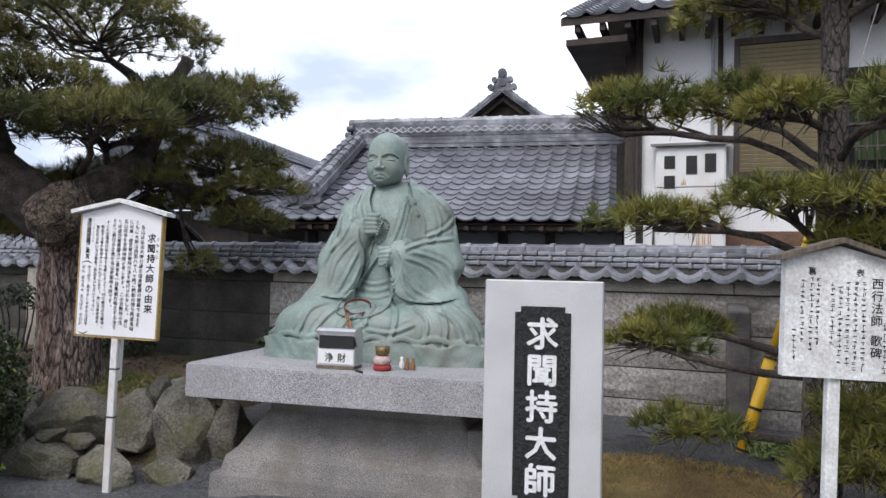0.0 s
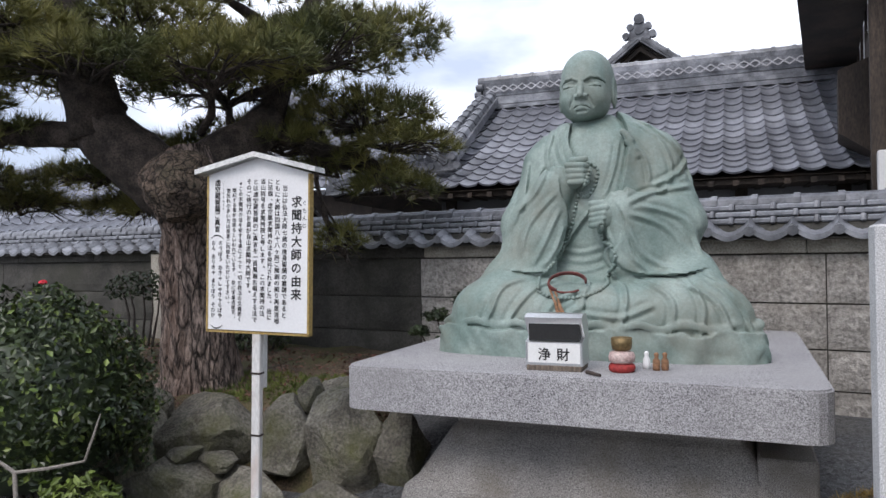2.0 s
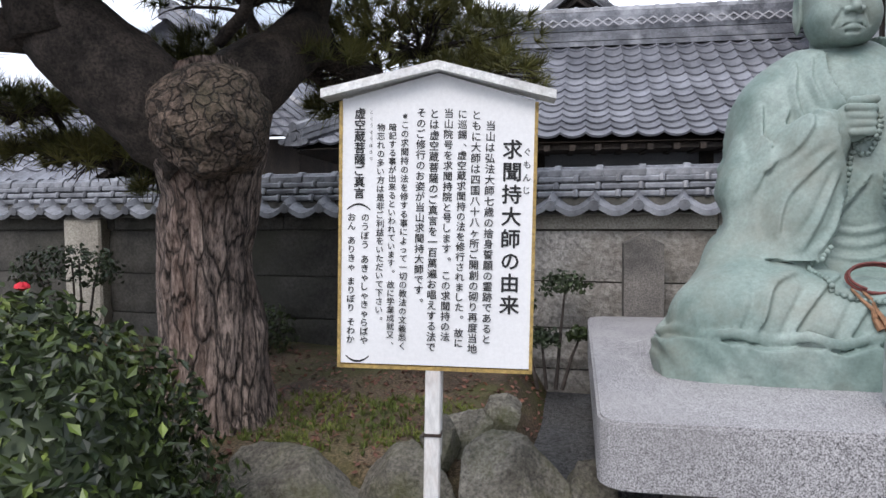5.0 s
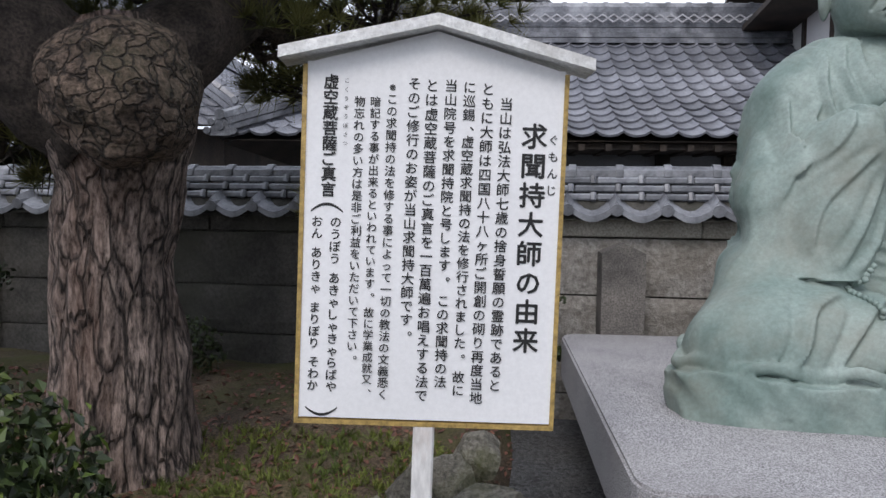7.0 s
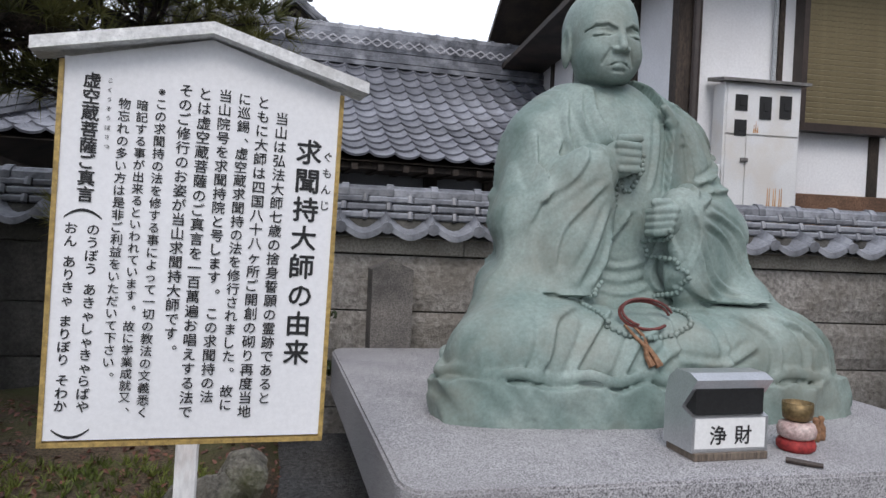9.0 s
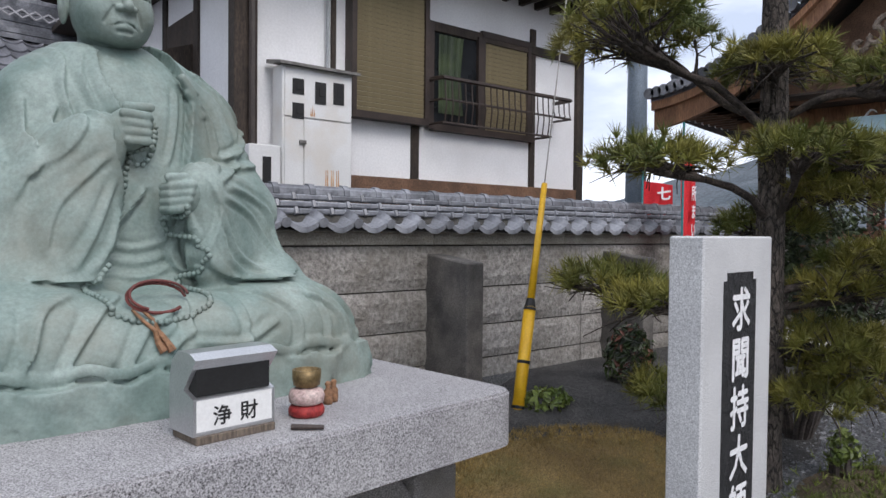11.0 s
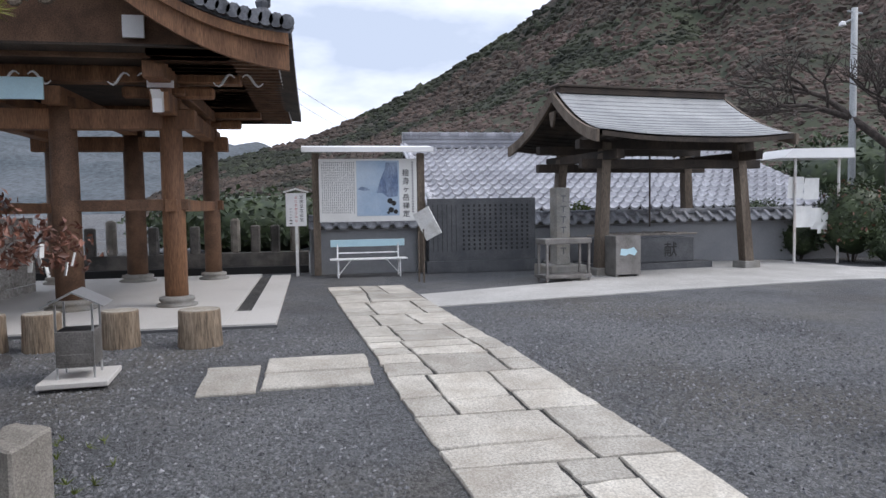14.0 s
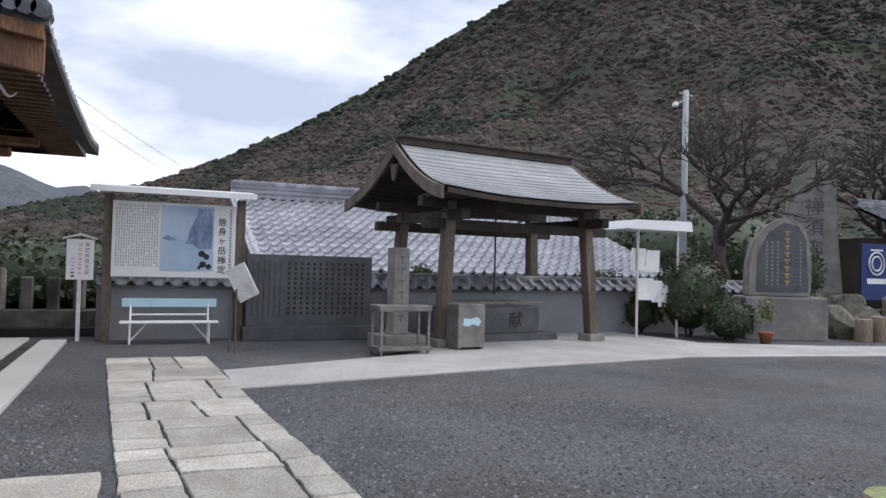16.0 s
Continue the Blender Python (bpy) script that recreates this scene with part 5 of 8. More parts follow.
# ---- sign board beside the statue ----
SG = thing("sign_board", "white wooden sign board with black vertical writing and gold edge", "sign board", m=pose(-2.598, 5.70, 0.004, 0, 1.5, 5.6))
part("board", span(B(), (-0.375, -0.018, 0.885), (0.375, 0.022, 1.93)), M["whitepaint"], SG)
bm = B()
for a, b in (((-0.387, -0.022, 0.868), (-0.374, 0.03, 1.92)), ((0.374, -0.022, 0.868), (0.387, 0.03, 1.92)), ((-0.387, -0.022, 0.866), (0.387, 0.03, 0.879))):
    span(bm, a, b)
part("frame", bm, M["gold"], SG)
bm = B()
prism(bm, [(-0.375, 1.925), (0.375, 1.925), (0, 2.03)], -0.018, 0.022)
part("gable_panel", bm, M["whitepaint"], SG)
bm = B()
prism(bm, [(-0.45, 1.925), (0, 2.035), (0.45, 1.925), (0.45, 1.958), (0, 2.068), (-0.45, 1.958)], -0.075, 0.06)
part("roof", bm, M["oldwhite"], SG, "pale grey gabled top")
bm = B()
span(bm, (-0.032, 0.024, 0.5), (0.032, 0.075, 1.9), 0.006)
span(bm, (-0.032, -0.022, -0.5), (0.032, 0.0225, 0.87), 0.006)
part("post", bm, M["postpaint"], SG, "flaking white post with rust runs")
for z in (0.60, 0.19):
    part("band", span(B(), (-0.036, -0.027, z), (0.036, 0.028, z + 0.012)), M["iron"], SG)
out = ([], [])
COLUMNS = [
    ("求聞持大師の由来", 0.292, 1.778, 0.0783, 1.1, 0.022),
    ("ぐもんじ", 0.349, 1.746, 0.0327, 1.5, 0.012),
    ("当山は弘法大師七歳の捨身誓願の霊跡であると", 0.206, 1.848, 0.0395, 1.05, 0.014),
    ("ともに大師は四国八十八ヶ所ご開創の砌り再度当地", 0.151, 1.889, 0.0394, 1.05, 0.014),
    ("に巡錫、虚空蔵求聞持の法を修行されました。 故に", 0.097, 1.891, 0.0376, 1.05, 0.014),
    ("当山院号を求聞持院と号します。 この求聞持の法", 0.043, 1.894, 0.0384, 1.05, 0.014),
    ("とは虚空蔵菩薩のご真言を一百萬遍お唱えする法で", -0.012, 1.893, 0.0395, 1.05, 0.014),
    ("そのご修行のお姿が当山求聞持大師です。", -0.064, 1.896, 0.0387, 1.05, 0.014),
    ("※この求聞持の法を修する事によって一切の教法の文義悉く", -0.127, 1.881, 0.0331, 1.05, 0.014),
    ("暗記する事が出来るといわれています。 故に学業成就又、", -0.175, 1.836, 0.0316, 1.05, 0.014),
    ("物忘れの多い方は是非ご利益をいただいて下さい。", -0.221, 1.835, 0.0325, 1.05, 0.014),
    ("虚空蔵菩薩ご真言", -0.305, 1.895, 0.0453, 0.98, 0.024),
    ("こくうぞうぼさつ", -0.260, 1.885, 0.0152, 1.7, 0.006),
    ("のうぼう あきゃしゃきゃらばや", -0.280, 1.484, 0.0352, 1.02, 0.016),
    ("おん ありきゃ まりぼり そわか", -0.334, 1.484, 0.0345, 1.02, 0.016),
]
for text, x, z, size, step, bold in COLUMNS:
    column(text, x, z, size, out, step, bold)
for z0, up in ((1.496, 1), (0.915, -1)):
    n, k = len(out[0]), 12
    for i in range(k + 1):
        t = 2 * i / k - 1
        for w in (-0.0035, 0.0035):
            out[0].append((-0.307 + 0.047 * t, 0, z0 + up * (0.022 * (1 - t * t) + w * (1.2 - 0.5 * t * t))))
    out[1].extend((n + 2 * i, n + 2 * i + 2, n + 2 * i + 3, n + 2 * i + 1) if up > 0 else (n + 2 * i + 1, n + 2 * i + 3, n + 2 * i + 2, n + 2 * i) for i in range(k))
raw("lettering", [(x, y - 0.0195, z) for x, y, z in out[0]], out[1], M["ink"], SG)

# ---- second sign, beyond the stele ----
S2 = thing("verse_sign", "narrow weathered white sign board on a thin post", "sign board", m=pose(2.62, 4.28, 0, 0, 1.5, 9))
part("board", span(B(), (-0.245, -0.02, 1.03), (0.245, 0.045, 1.60)), M["oldwhite"], S2)
bm = B()
prism(bm, [(-0.245, 1.60), (0.245, 1.60), (0, 1.665)], -0.02, 0.045)
part("gable_panel", bm, M["oldwhite"], S2)
bm = B()
prism(bm, [(-0.29, 1.585), (0, 1.68), (0.29, 1.585), (0.29, 1.61), (0, 1.705), (-0.29, 1.61)], -0.07, 0.095)
part("roof", bm, M["greywood"], S2, "grey wooden gabled top")
bm = B()
span(bm, (-0.030, 0.0, 0.3), (0.030, 0.05, 1.03), 0.005)
span(bm, (-0.040, -0.03, -0.6), (0.040, 0.055, 0.3), 0.005)
part("post", bm, M["oldwhite"], S2, "grimy white post")
out = ([], [])
column("西行法師 歌碑", 0.175, 1.520, 0.056, out, 1.05, 0.012)
column("表", 0.095, 1.560, 0.040, out, 1, 0.012)
column("裏", -0.125, 1.560, 0.040, out, 1, 0.012)
rng = random.Random(4)
for x, z0, n in ((0.213, 1.30, 10), (0.115, 1.49, 17), (0.078, 1.49, 17), (0.042, 1.49, 16), (0.008, 1.47, 15), (-0.028, 1.48, 12), (-0.095, 1.50, 13), (-0.125, 1.50, 14), (-0.165, 1.49, 12), (-0.20, 1.25, 6)):
    for k in range(n):
        z = z0 - 0.0255 * k
        # two or three short bars stand for each small character
        for j in range(rng.randint(2, 3)):
            w, h = rng.choice(((0.009, 0.0016), (0.0016, 0.009), (0.007, 0.0018)))
            cx, cz = x + rng.uniform(-0.004, 0.004), z + rng.uniform(-0.006, 0.006)
            i = len(out[0])
            out[0].extend([(cx - w, 0, cz - h), (cx + w, 0, cz - h), (cx + w, 0, cz + h), (cx - w, 0, cz + h)])
            out[1].append((i, i + 1, i + 2, i + 3))
raw("lettering", [(x, y - 0.0215, z) for x, y, z in out[0]], out[1], M["ink"], S2)

# ---- offerings on the slab ----
OB = thing("offertory_box", "stainless steel money box with a black slot and brushed characters", "offertory box", (-0.625, 5.90, 0.69), 1.0)
bm = B()
prism(bm, [(0.0, 0.03), (0.0, 0.165), (0.075, 0.19), (-0.02, 0.31), (0.03, 0.33), (0.12, 0.33), (0.17, 0.29), (0.19, 0.22), (0.19, 0.03)], -0.168, 0.168, "x")
part("body", bm, M["steel"], OB)
# solid black block stands in for the shade inside the opening
part("slot", span(B(), (-0.150, 0.010, 0.172), (0.150, 0.07, 0.292)), M["black"], OB, "black block for the shade inside the slot")
part("label_plate", span(B(), (-0.155, -0.0012, 0.045), (0.155, 0.01, 0.160)), M["paper"], OB, "white label plate")
part("base_board", span(B(), (-0.16, -0.012, 0), (0.165, 0.18, 0.03), 0.003), M["greywood"], OB, "weathered wooden base")
out = ([], [])
for ch, x in (("浄", -0.055), ("財", 0.055)):
    column(ch, x, 0.135, 0.078, out, 1, 0.018)
raw("lettering", [(x, -0.0030 + y, z) for x, y, z in out[0]], out[1], M["ink"], OB)
BW = thing("singing_bowl", "brass bowl on stacked red brocade cushions", "bowl", (-0.25, 5.99, 0.69))
part("cushion", lathe(B(), [(0.062, 0), (0.074, 0.012), (0.076, 0.03), (0.068, 0.045), (0.055, 0.05)], 24), M["cushion"], BW, "dark red round cushion", True)
part("cushion", lathe(B(), [(0.055, 0.05), (0.072, 0.06), (0.076, 0.085), (0.068, 0.11), (0.045, 0.12)], 24), M["pinkcloth"], BW, "faded patterned cushion", True)
part("bowl", lathe(B(), [(0.035, 0.12), (0.055, 0.13), (0.060, 0.16), (0.060, 0.195), (0.054, 0.195), (0.05, 0.15), (0.02, 0.14)], 24), M["brass"], BW, "", True)
for x, y, nm, mt, lb in ((-0.13, 6.13, "votive_bottle", "whitepaint", "small white votive bottle"), (-0.07, 6.09, "wooden_figure", "tassel", "small carved wooden token"), (-0.025, 6.11, "wooden_figure", "tassel", "small carved wooden token with round top")):
    t = thing(nm, lb + " on the granite slab", "offering", (x, y, 0.69))
    part("body", lathe(B(), [(0.02, 0), (0.022, 0.02), (0.021, 0.055), (0.012, 0.07), (0.011, 0.08), (0.015, 0.092), (0.008, 0.102)], 14), M[mt], t, "", True)
bm = tube(B(), [(-0.42, 5.84, 0.703), (-0.33, 5.75, 0.703)], [0.012, 0.009], 8)
tagged(part("striker", bm, M["iron"]), "short dark wooden striker lying on the slab", "striker")

# ---- yellow guy-wire guard ----
GW = thing("guy_wire_guard", "leaning yellow plastic guard on a steel guy wire", "guy wire")
a, b = Vector((2.60, 7.20, -0.22)), Vector((3.22, 7.40, 1.91))
mid = a + (b - a) * 0.49
part("lower_tube", tube(B(), [a, mid], 0.052, 12), M["yellow"], GW, "", True)
part("upper_tube", tube(B(), [mid, b], [0.034, 0.026], 12), M["yellow"], GW, "", True)
part("collar", tube(B(), [mid - (b - a) * 0.012, mid + (b - a) * 0.04], [0.058, 0.030], 12), M["black"], GW, "black rubber collar")
for k in (0.10, 0.27):
    p = a + (b - a) * k
    part("band", tube(B(), [p, p + (b - a) * 0.012], 0.055, 12), M["black"], GW, "black band")
part("wire", tube(B(), [b, b + (b - a) * 3.2], 0.006, 5), M["dullsteel"], GW)

# ---- stone post behind the slab, worn bollard ----
bm = B()
span(bm, (-0.145, -0.12, -0.1), (0.145, 0.12, 1.24))
prism(bm, [(-0.145, 1.24), (0.145, 1.24), (0, 1.31)], -0.12, 0.12)
tagged(part("stone_post", bm, M["stonepost"], m=pose(-1.52, 8.56, 0)), "dark weathered stone post with a pitched top", "stone post")
bm = B()
box(bm, (0, 0, 0.1), (0.215, 0.215, 0.76), 0.012)
bmesh.ops.subdivide_edges(bm, edges=bm.edges[:], cuts=2, use_grid_fill=True)
for v in bm.verts:
    v.co += Vector((0.012, 0.012, 0.02)) * noise.noise(v.co * 9)
    if v.co.z > 0.45 and v.co.x < -0.03:
        v.co.z -= 0.03
tagged(part("stone_bollard", bm, M["bollard"], m=pose(2.62, 3.95, 0, 0, 0, -30)), "short worn square stone bollard in the gravel", "bollard")

# ---- red banners and the blue-grey pole ----
for (x, y, w, ztop, txt, yaw) in ((6.95, 8.31, 0.38, 2.19, "七ヶ所まいり", 38), (6.09, 7.45, 0.40, 2.57, "七ヶ所まいり", 100)):
    t = thing("prayer_banner", "red cloth banner with white characters on a thin pole", "banner", (x, y, 0), yaw - 90, group="prayer banners")
    part("pole", tube(B(), [(-w / 2 - 0.02, 0, 0), (-w / 2 - 0.02, 0, ztop + 0.2)], 0.014, 8), M["teal"], t)
    bm = B()
    n, mrows = 10, 14
    g = [[bm.verts.new((-w / 2 + w * i / n, 0.03 * math.sin(i * 0.9 + k * 0.3), ztop - 1.5 * k / mrows - 0.02 * (i / n) * 3)) for i in range(n + 1)] for k in range(mrows + 1)]
    for a, b in zip(g, g[1:]):
        for i in range(n):
            bm.faces.new((a[i], b[i], b[i + 1], a[i + 1]))
    part("cloth", bm, M["red"], t, "", True)
    out = ([], [])
    column(txt, 0.07, ztop - 0.08, 0.19, out, 1.15, 0.03)
    raw("lettering", [(a, b - 0.045, c) for a, b, c in out[0]], out[1], M["chalk"], t)
UP = thing("utility_pole", "tall blue-grey steel utility pole", "utility pole", (9.6, 10.2, 0))
part("pole", tube(B(), [(0, 0, 0), (0, 0, 9)], [0.20, 0.15], 16), M["galv"], UP, "", True)

# ---- bell tower ----
BT = thing("bell_tower", "open timber bell tower with a curved grey tile roof", "bell tower")
bm = B()
span(bm, (8.02, 3.72, -0.1), (14.7, 9.1, 0.055), 0.006)
span(bm, (8.02, 3.12, -0.1), (14.3, 3.50, 0.055), 0.006)
span(bm, (8.02, 3.50, -0.1), (9.15, 3.72, 0.055), 0.006)
part("platform", bm, M["paleslab"], BT, "pale stone platform")
part("drain", span(B(), (9.15, 3.50, -0.1), (14.3, 3.72, 0.012)), M["darkgravel"], BT, "dark drain channel")
part("platform_edge", span(B(), (7.985, 3.10, -0.1), (8.017, 9.1, 0.03)), M["slate"], BT, "dark stone edging")


def tower_column(x, y, r, top, dark):
    c = thing("column", "", "")
    c.parent = BT
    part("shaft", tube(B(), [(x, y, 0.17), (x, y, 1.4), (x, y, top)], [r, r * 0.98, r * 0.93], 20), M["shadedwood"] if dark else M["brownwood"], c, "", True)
    part("base_stone", lathe(B(), [(r * 1.75, 0.05), (r * 1.8, 0.08), (r * 1.35, 0.11), (r * 1.55, 0.14), (r * 1.5, 0.18), (r * 1.1, 0.20)], 24, (x, y, 0)), M["monument"], c, "round stone base", True)


# rear and inner columns take the timber with shade painted in
for x in (10.02, 13.95):
    for y in (4.60, 6.02, 7.44):
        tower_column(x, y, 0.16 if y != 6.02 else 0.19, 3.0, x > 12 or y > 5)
for a, b in (((9.80, 4.52, 1.40), (14.2, 4.68, 1.58)), ((9.80, 7.36, 1.40), (14.2, 7.52, 1.58)), ((13.86, 4.38, 1.42), (14.04, 7.66, 1.60))):
    part("tie_beam", span(B(), a, b, 0.008), M["brownwood"], BT)
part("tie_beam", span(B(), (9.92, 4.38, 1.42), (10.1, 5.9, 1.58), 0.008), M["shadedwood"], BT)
for a, b in (((9.3, 4.48, 2.74), (14.7, 4.72, 3.0)), ((9.3, 7.32, 2.74), (14.7, 7.56, 3.0)), ((9.90, 4.25, 2.56), (10.14, 7.8, 2.84)), ((13.83, 4.25, 2.56), (14.07, 7.8, 2.84)), ((9.6, 5.9, 2.86), (14.5, 6.14, 3.1)),
             ((9.86, 3.6, 3.20), (10.14, 8.5, 3.42)), ((13.8, 3.6, 3.2), (14.1, 8.5, 3.42)), ((9.0, 4.46, 3.12), (15.0, 4.74, 3.34)), ((9.0, 7.30, 3.12), (15.0, 7.58, 3.34))):
    part("head_beam", span(B(), a, b, 0.012), M["brownwood"], BT)
for y in (4.60, 7.44):
    for x in (10.02, 13.95):
        bm = B()
        span(bm, (x - 0.24, y - 0.24, 3.02), (x + 0.24, y + 0.24, 3.12), 0.02)
        span(bm, (x - 0.55, y - 0.08, 3.0), (x + 0.55, y + 0.08, 3.16), 0.03)
        span(bm, (x - 0.08, y - 0.62, 3.0), (x + 0.08, y + 0.62, 3.16), 0.03)
        part("bracket", bm, M["brownwood"], BT)
for y in (4.60, 7.44):
    bm = B()
    span(bm, (9.28, y - 0.06, 2.72), (9.30, y + 0.06, 2.98))
    span(bm, (9.40, y - 0.17, 3.06), (9.44, y + 0.17, 3.15))
    span(bm, (9.34, y - 0.05, 3.16), (9.38, y + 0.05, 3.32))
    prism(bm, [(9.05, 2.98), (9.25, 2.95), (9.28, 2.72), (9.18, 2.70), (9.16, 2.88)], y - 0.06, y + 0.06)
    part("bracket_end", bm, M["whitepaint"], BT, "white-painted beam ends")
part("name_plate", span(B(), (9.22, 5.98, 2.86), (9.26, 6.62, 3.14), 0.004), M["benchblue"], BT, "pale blank plate")
part("name_plate", span(B(), (8.86, 4.66, 3.58), (8.90, 4.92, 3.86), 0.004), M["whitepaint"], BT, "small white plate")
for k in range(4):
    y = 3.6 + 1.35 * k
    for s in (-1, 1):
        bm = B()
        pts = [(9.5, y + s * (0.05 + 0.035 * j), 3.22 + 0.06 * math.sin(j * 0.8) - 0.01 * j) for j in range(9)]
        tube(bm, pts, [0.008 + 0.010 * math.sin(j / 8 * math.pi) for j in range(9)], 6)
        part("scroll_line", bm, M["chalk"], BT, "white scroll line on the beam")


def sweep(k):
    """Half of the tower roof's curve from eave (0) to ridge (1): distance in from the eave, and height."""
    return 3.14 * k, 3.42 + 0.62 * k + 1.55 * k ** 2.2


def roof_half(side, x0, x1, dz, thick, material, name, nx=4, nk=24, wave=0.0):
    verts, faces = [], []
    ny = 2
    ks = [i / nk for i in range(nk + 1)]
    xs = np.linspace(x0, x1, nx)
    for lift in (0, -thick):
        for k in ks:
            w, z = sweep(k)
            for x in xs:
                curl = 0.16 * abs((x - 12.1) / 4.0) ** 3 * (1 - k) ** 2
                ph = ((x - x0) / 0.27) % 1.0
                wv = wave * (math.sin(ph / 0.34 * math.pi) if ph < 0.34 else -0.4 * math.sin((ph - 0.34) / 0.66 * math.pi))
                verts.append((x, 5.98 + side * (3.14 - w), z + dz + lift + curl + (wv if not lift else 0)))
    n = len(ks) * nx
    for j in range(nk):
        for i in range(nx - 1):
            a = j * nx + i
            q = (a, a + 1, a + nx + 1, a + nx)
            faces.append(q if side < 0 else q[::-1])
            faces.append(tuple(p + n for p in (q[::-1] if side < 0 else q)))
    for i in range(nx - 1):
        faces.append((i, n + i, n + i + 1, i + 1))
    for j in range(nk):
        a, b = j * nx, j * nx + nx - 1
        faces += [(a, a + nx, n + a + nx, n + a), (b, n + b, n + b + nx, b + nx)]
    return raw(name, verts, faces, material, BT, smooth=False)


for s in (-1, 1):
    roof_half(s, 8.15, 16.0, 0.0, 0.06, M["rooftile"], "roof_tiles", nx=30 * 6 + 1, nk=26, wave=0.045)
    roof_half(s, 8.35, 15.9, -0.08, 0.10, M["darkwood"], "roof_deck")
    verts, faces, nk = [], [], 22
    for band, (x0, x1, up, deep, mt, nm) in enumerate(((8.20, 8.30, -0.09, 0.40, "brownwood", "bargeboard"), (8.10, 8.22, -0.075, 0.13, "brownwood", "barge_edge"))):
        verts, faces = [], []
        for i in range(nk + 1):
            k = i / nk
            w, z = sweep(k)
            z += 0.16 * (1 - k) ** 2
            for x, dz in ((x0, 0), (x1, 0), (x1, -deep * (1 - 0.25 * k)), (x0, -deep * (1 - 0.25 * k))):
                verts.append((x, 5.98 + s * (3.10 - w), z + up + dz))
        for i in range(nk):
            for c in range(4):
                a, b = i * 4 + c, i * 4 + (c + 1) % 4
                faces.append((a, b, b + 4, a + 4) if s > 0 else (a + 4, b + 4, b, a))
        faces += [(0, 1, 2, 3), (nk * 4 + 3, nk * 4 + 2, nk * 4 + 1, nk * 4)]
        raw(nm, verts, faces, M[mt], BT, "orange-brown curved bargeboard")
    for i in range(26):
        k = (i + 0.4) / 26
        w, z = sweep(k)
        z += 0.16 * (1 - k) ** 2
        y = 5.98 + s * (3.14 - w)
        e = part("verge_tile", tube(tube(B(), [(8.02, y, z + 0.035), (8.30, y, z + 0.035)], 0.075, 10), [(8.0, y, z + 0.035), (8.03, y, z + 0.035)], 0.088, 10), M["tile"], BT)
    for row, (inset, z, w) in enumerate(((0.18, 3.30, 0.06), (0.75, 3.30, 0.07))):
        for i in range(30):
            x = 8.5 + i * 0.245
            # rafters in the timber whose colour carries the roof's shade
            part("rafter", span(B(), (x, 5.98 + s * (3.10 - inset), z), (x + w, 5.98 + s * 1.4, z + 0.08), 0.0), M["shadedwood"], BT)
            if row == 0:
                part("rafter_end", span(B(), (x - 0.004, 5.98 + s * (3.105 - inset), z - 0.004), (x + w + 0.004, 5.98 + s * (3.12 - inset), z + 0.084)), M["whitepaint"], BT)
bm = B()
prism(bm, [(3.7, 3.36), (8.26, 3.36), (7.3, 3.95), (6.5, 4.6), (5.98, 5.1), (5.46, 4.6), (4.66, 3.95)], 9.0, 9.06, "x")
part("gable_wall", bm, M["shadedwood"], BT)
# added board that blocks bright sky between the tower beams
part("ceiling_board", span(B(), (8.6, 3.3, 3.42), (15.6, 8.7, 3.45)), M["darkwood"], BT)
ridge_line("ridge", (8.2, 5.98, 5.62), (16.0, 5.98, 5.62), 0.40, 0.40, 5, M["rooftile"], BT, 0.11)
finial("ridge_end", (8.15, 5.98, 5.6), 0.7, M["tile"], BT, "x")
for s in (-1, 1):
    bm = B()
    y = 5.98 + s * 2.80
    lathe(bm, [(0.10, 0), (0.12, 0.05), (0.07, 0.12), (0.09, 0.18), (0.05, 0.26), (0.02, 0.30)], 10, (8.3, y, 3.72))
    for k in range(5):
        tube(bm, [(8.3, y - 0.06 + 0.02 * k, 3.86 + 0.03 * k), (8.22 - 0.02 * k, y + 0.10 * s, 4.0 + 0.03 * (k % 3))], [0.035, 0.008], 6)
    part("guardian_ornament", bm, M["tile"], BT, "curled tile ornament on the roof corner")
# carved pendant under the gable peak
bm = B()
for y, z, r in ((0, 0.10, 0.16), (-0.17, -0.02, 0.13), (0.17, -0.02, 0.13), (-0.33, -0.09, 0.10), (0.33, -0.09, 0.10), (0, -0.15, 0.13)):
    for a in range(10):
        t0, t1 = a / 10 * 5.6, (a + 1) / 10 * 5.6
        q = [(8.18, 5.9 + y + r * (1 - t / 8) * math.cos(t + y * 9), 3.98 + z + r * (1 - t / 8) * math.sin(t + y * 9)) for t in (t0, t1)]
        tube(bm, q, 0.038, 6)
tube(bm, [(8.12, 5.9, 4.08), (8.25, 5.9, 4.08)], 0.05, 6)
part("gable_pendant", bm, M["greywood"], BT, "carved grey cloud-shaped pendant")

# ---- log stools ----
def log(name, x, y, r, h, top, group, label):
    t = thing(name, label, "log stool", (x, y, lie(x, y)), group=group)
    part("trunk", lathe(B(), [(r * 1.06, -0.05), (r * 1.04, 0.03), (r, h * 0.5), (r * 0.985, h - 0.015), (r * 0.95, h)], 22, wob=0.08), M["log"], t, "", True)
    part("sawn_top", lathe(B(), [(r * 0.93, h - 0.01), (r * 0.93, h + 0.004), (r * 0.4, h + 0.005)], 22, wob=0.08), M[top], t, "pale sawn top")


for x, y in ((7.05, 3.84), (7.2, 4.66), (7.2, 5.42), (7.2, 5.95)):
    log("log_stool", x, y, 0.215 if y < 4 else 0.185, 0.385, "logtop", "log stools by the tower", "upright brown log stool with pale sawn top")
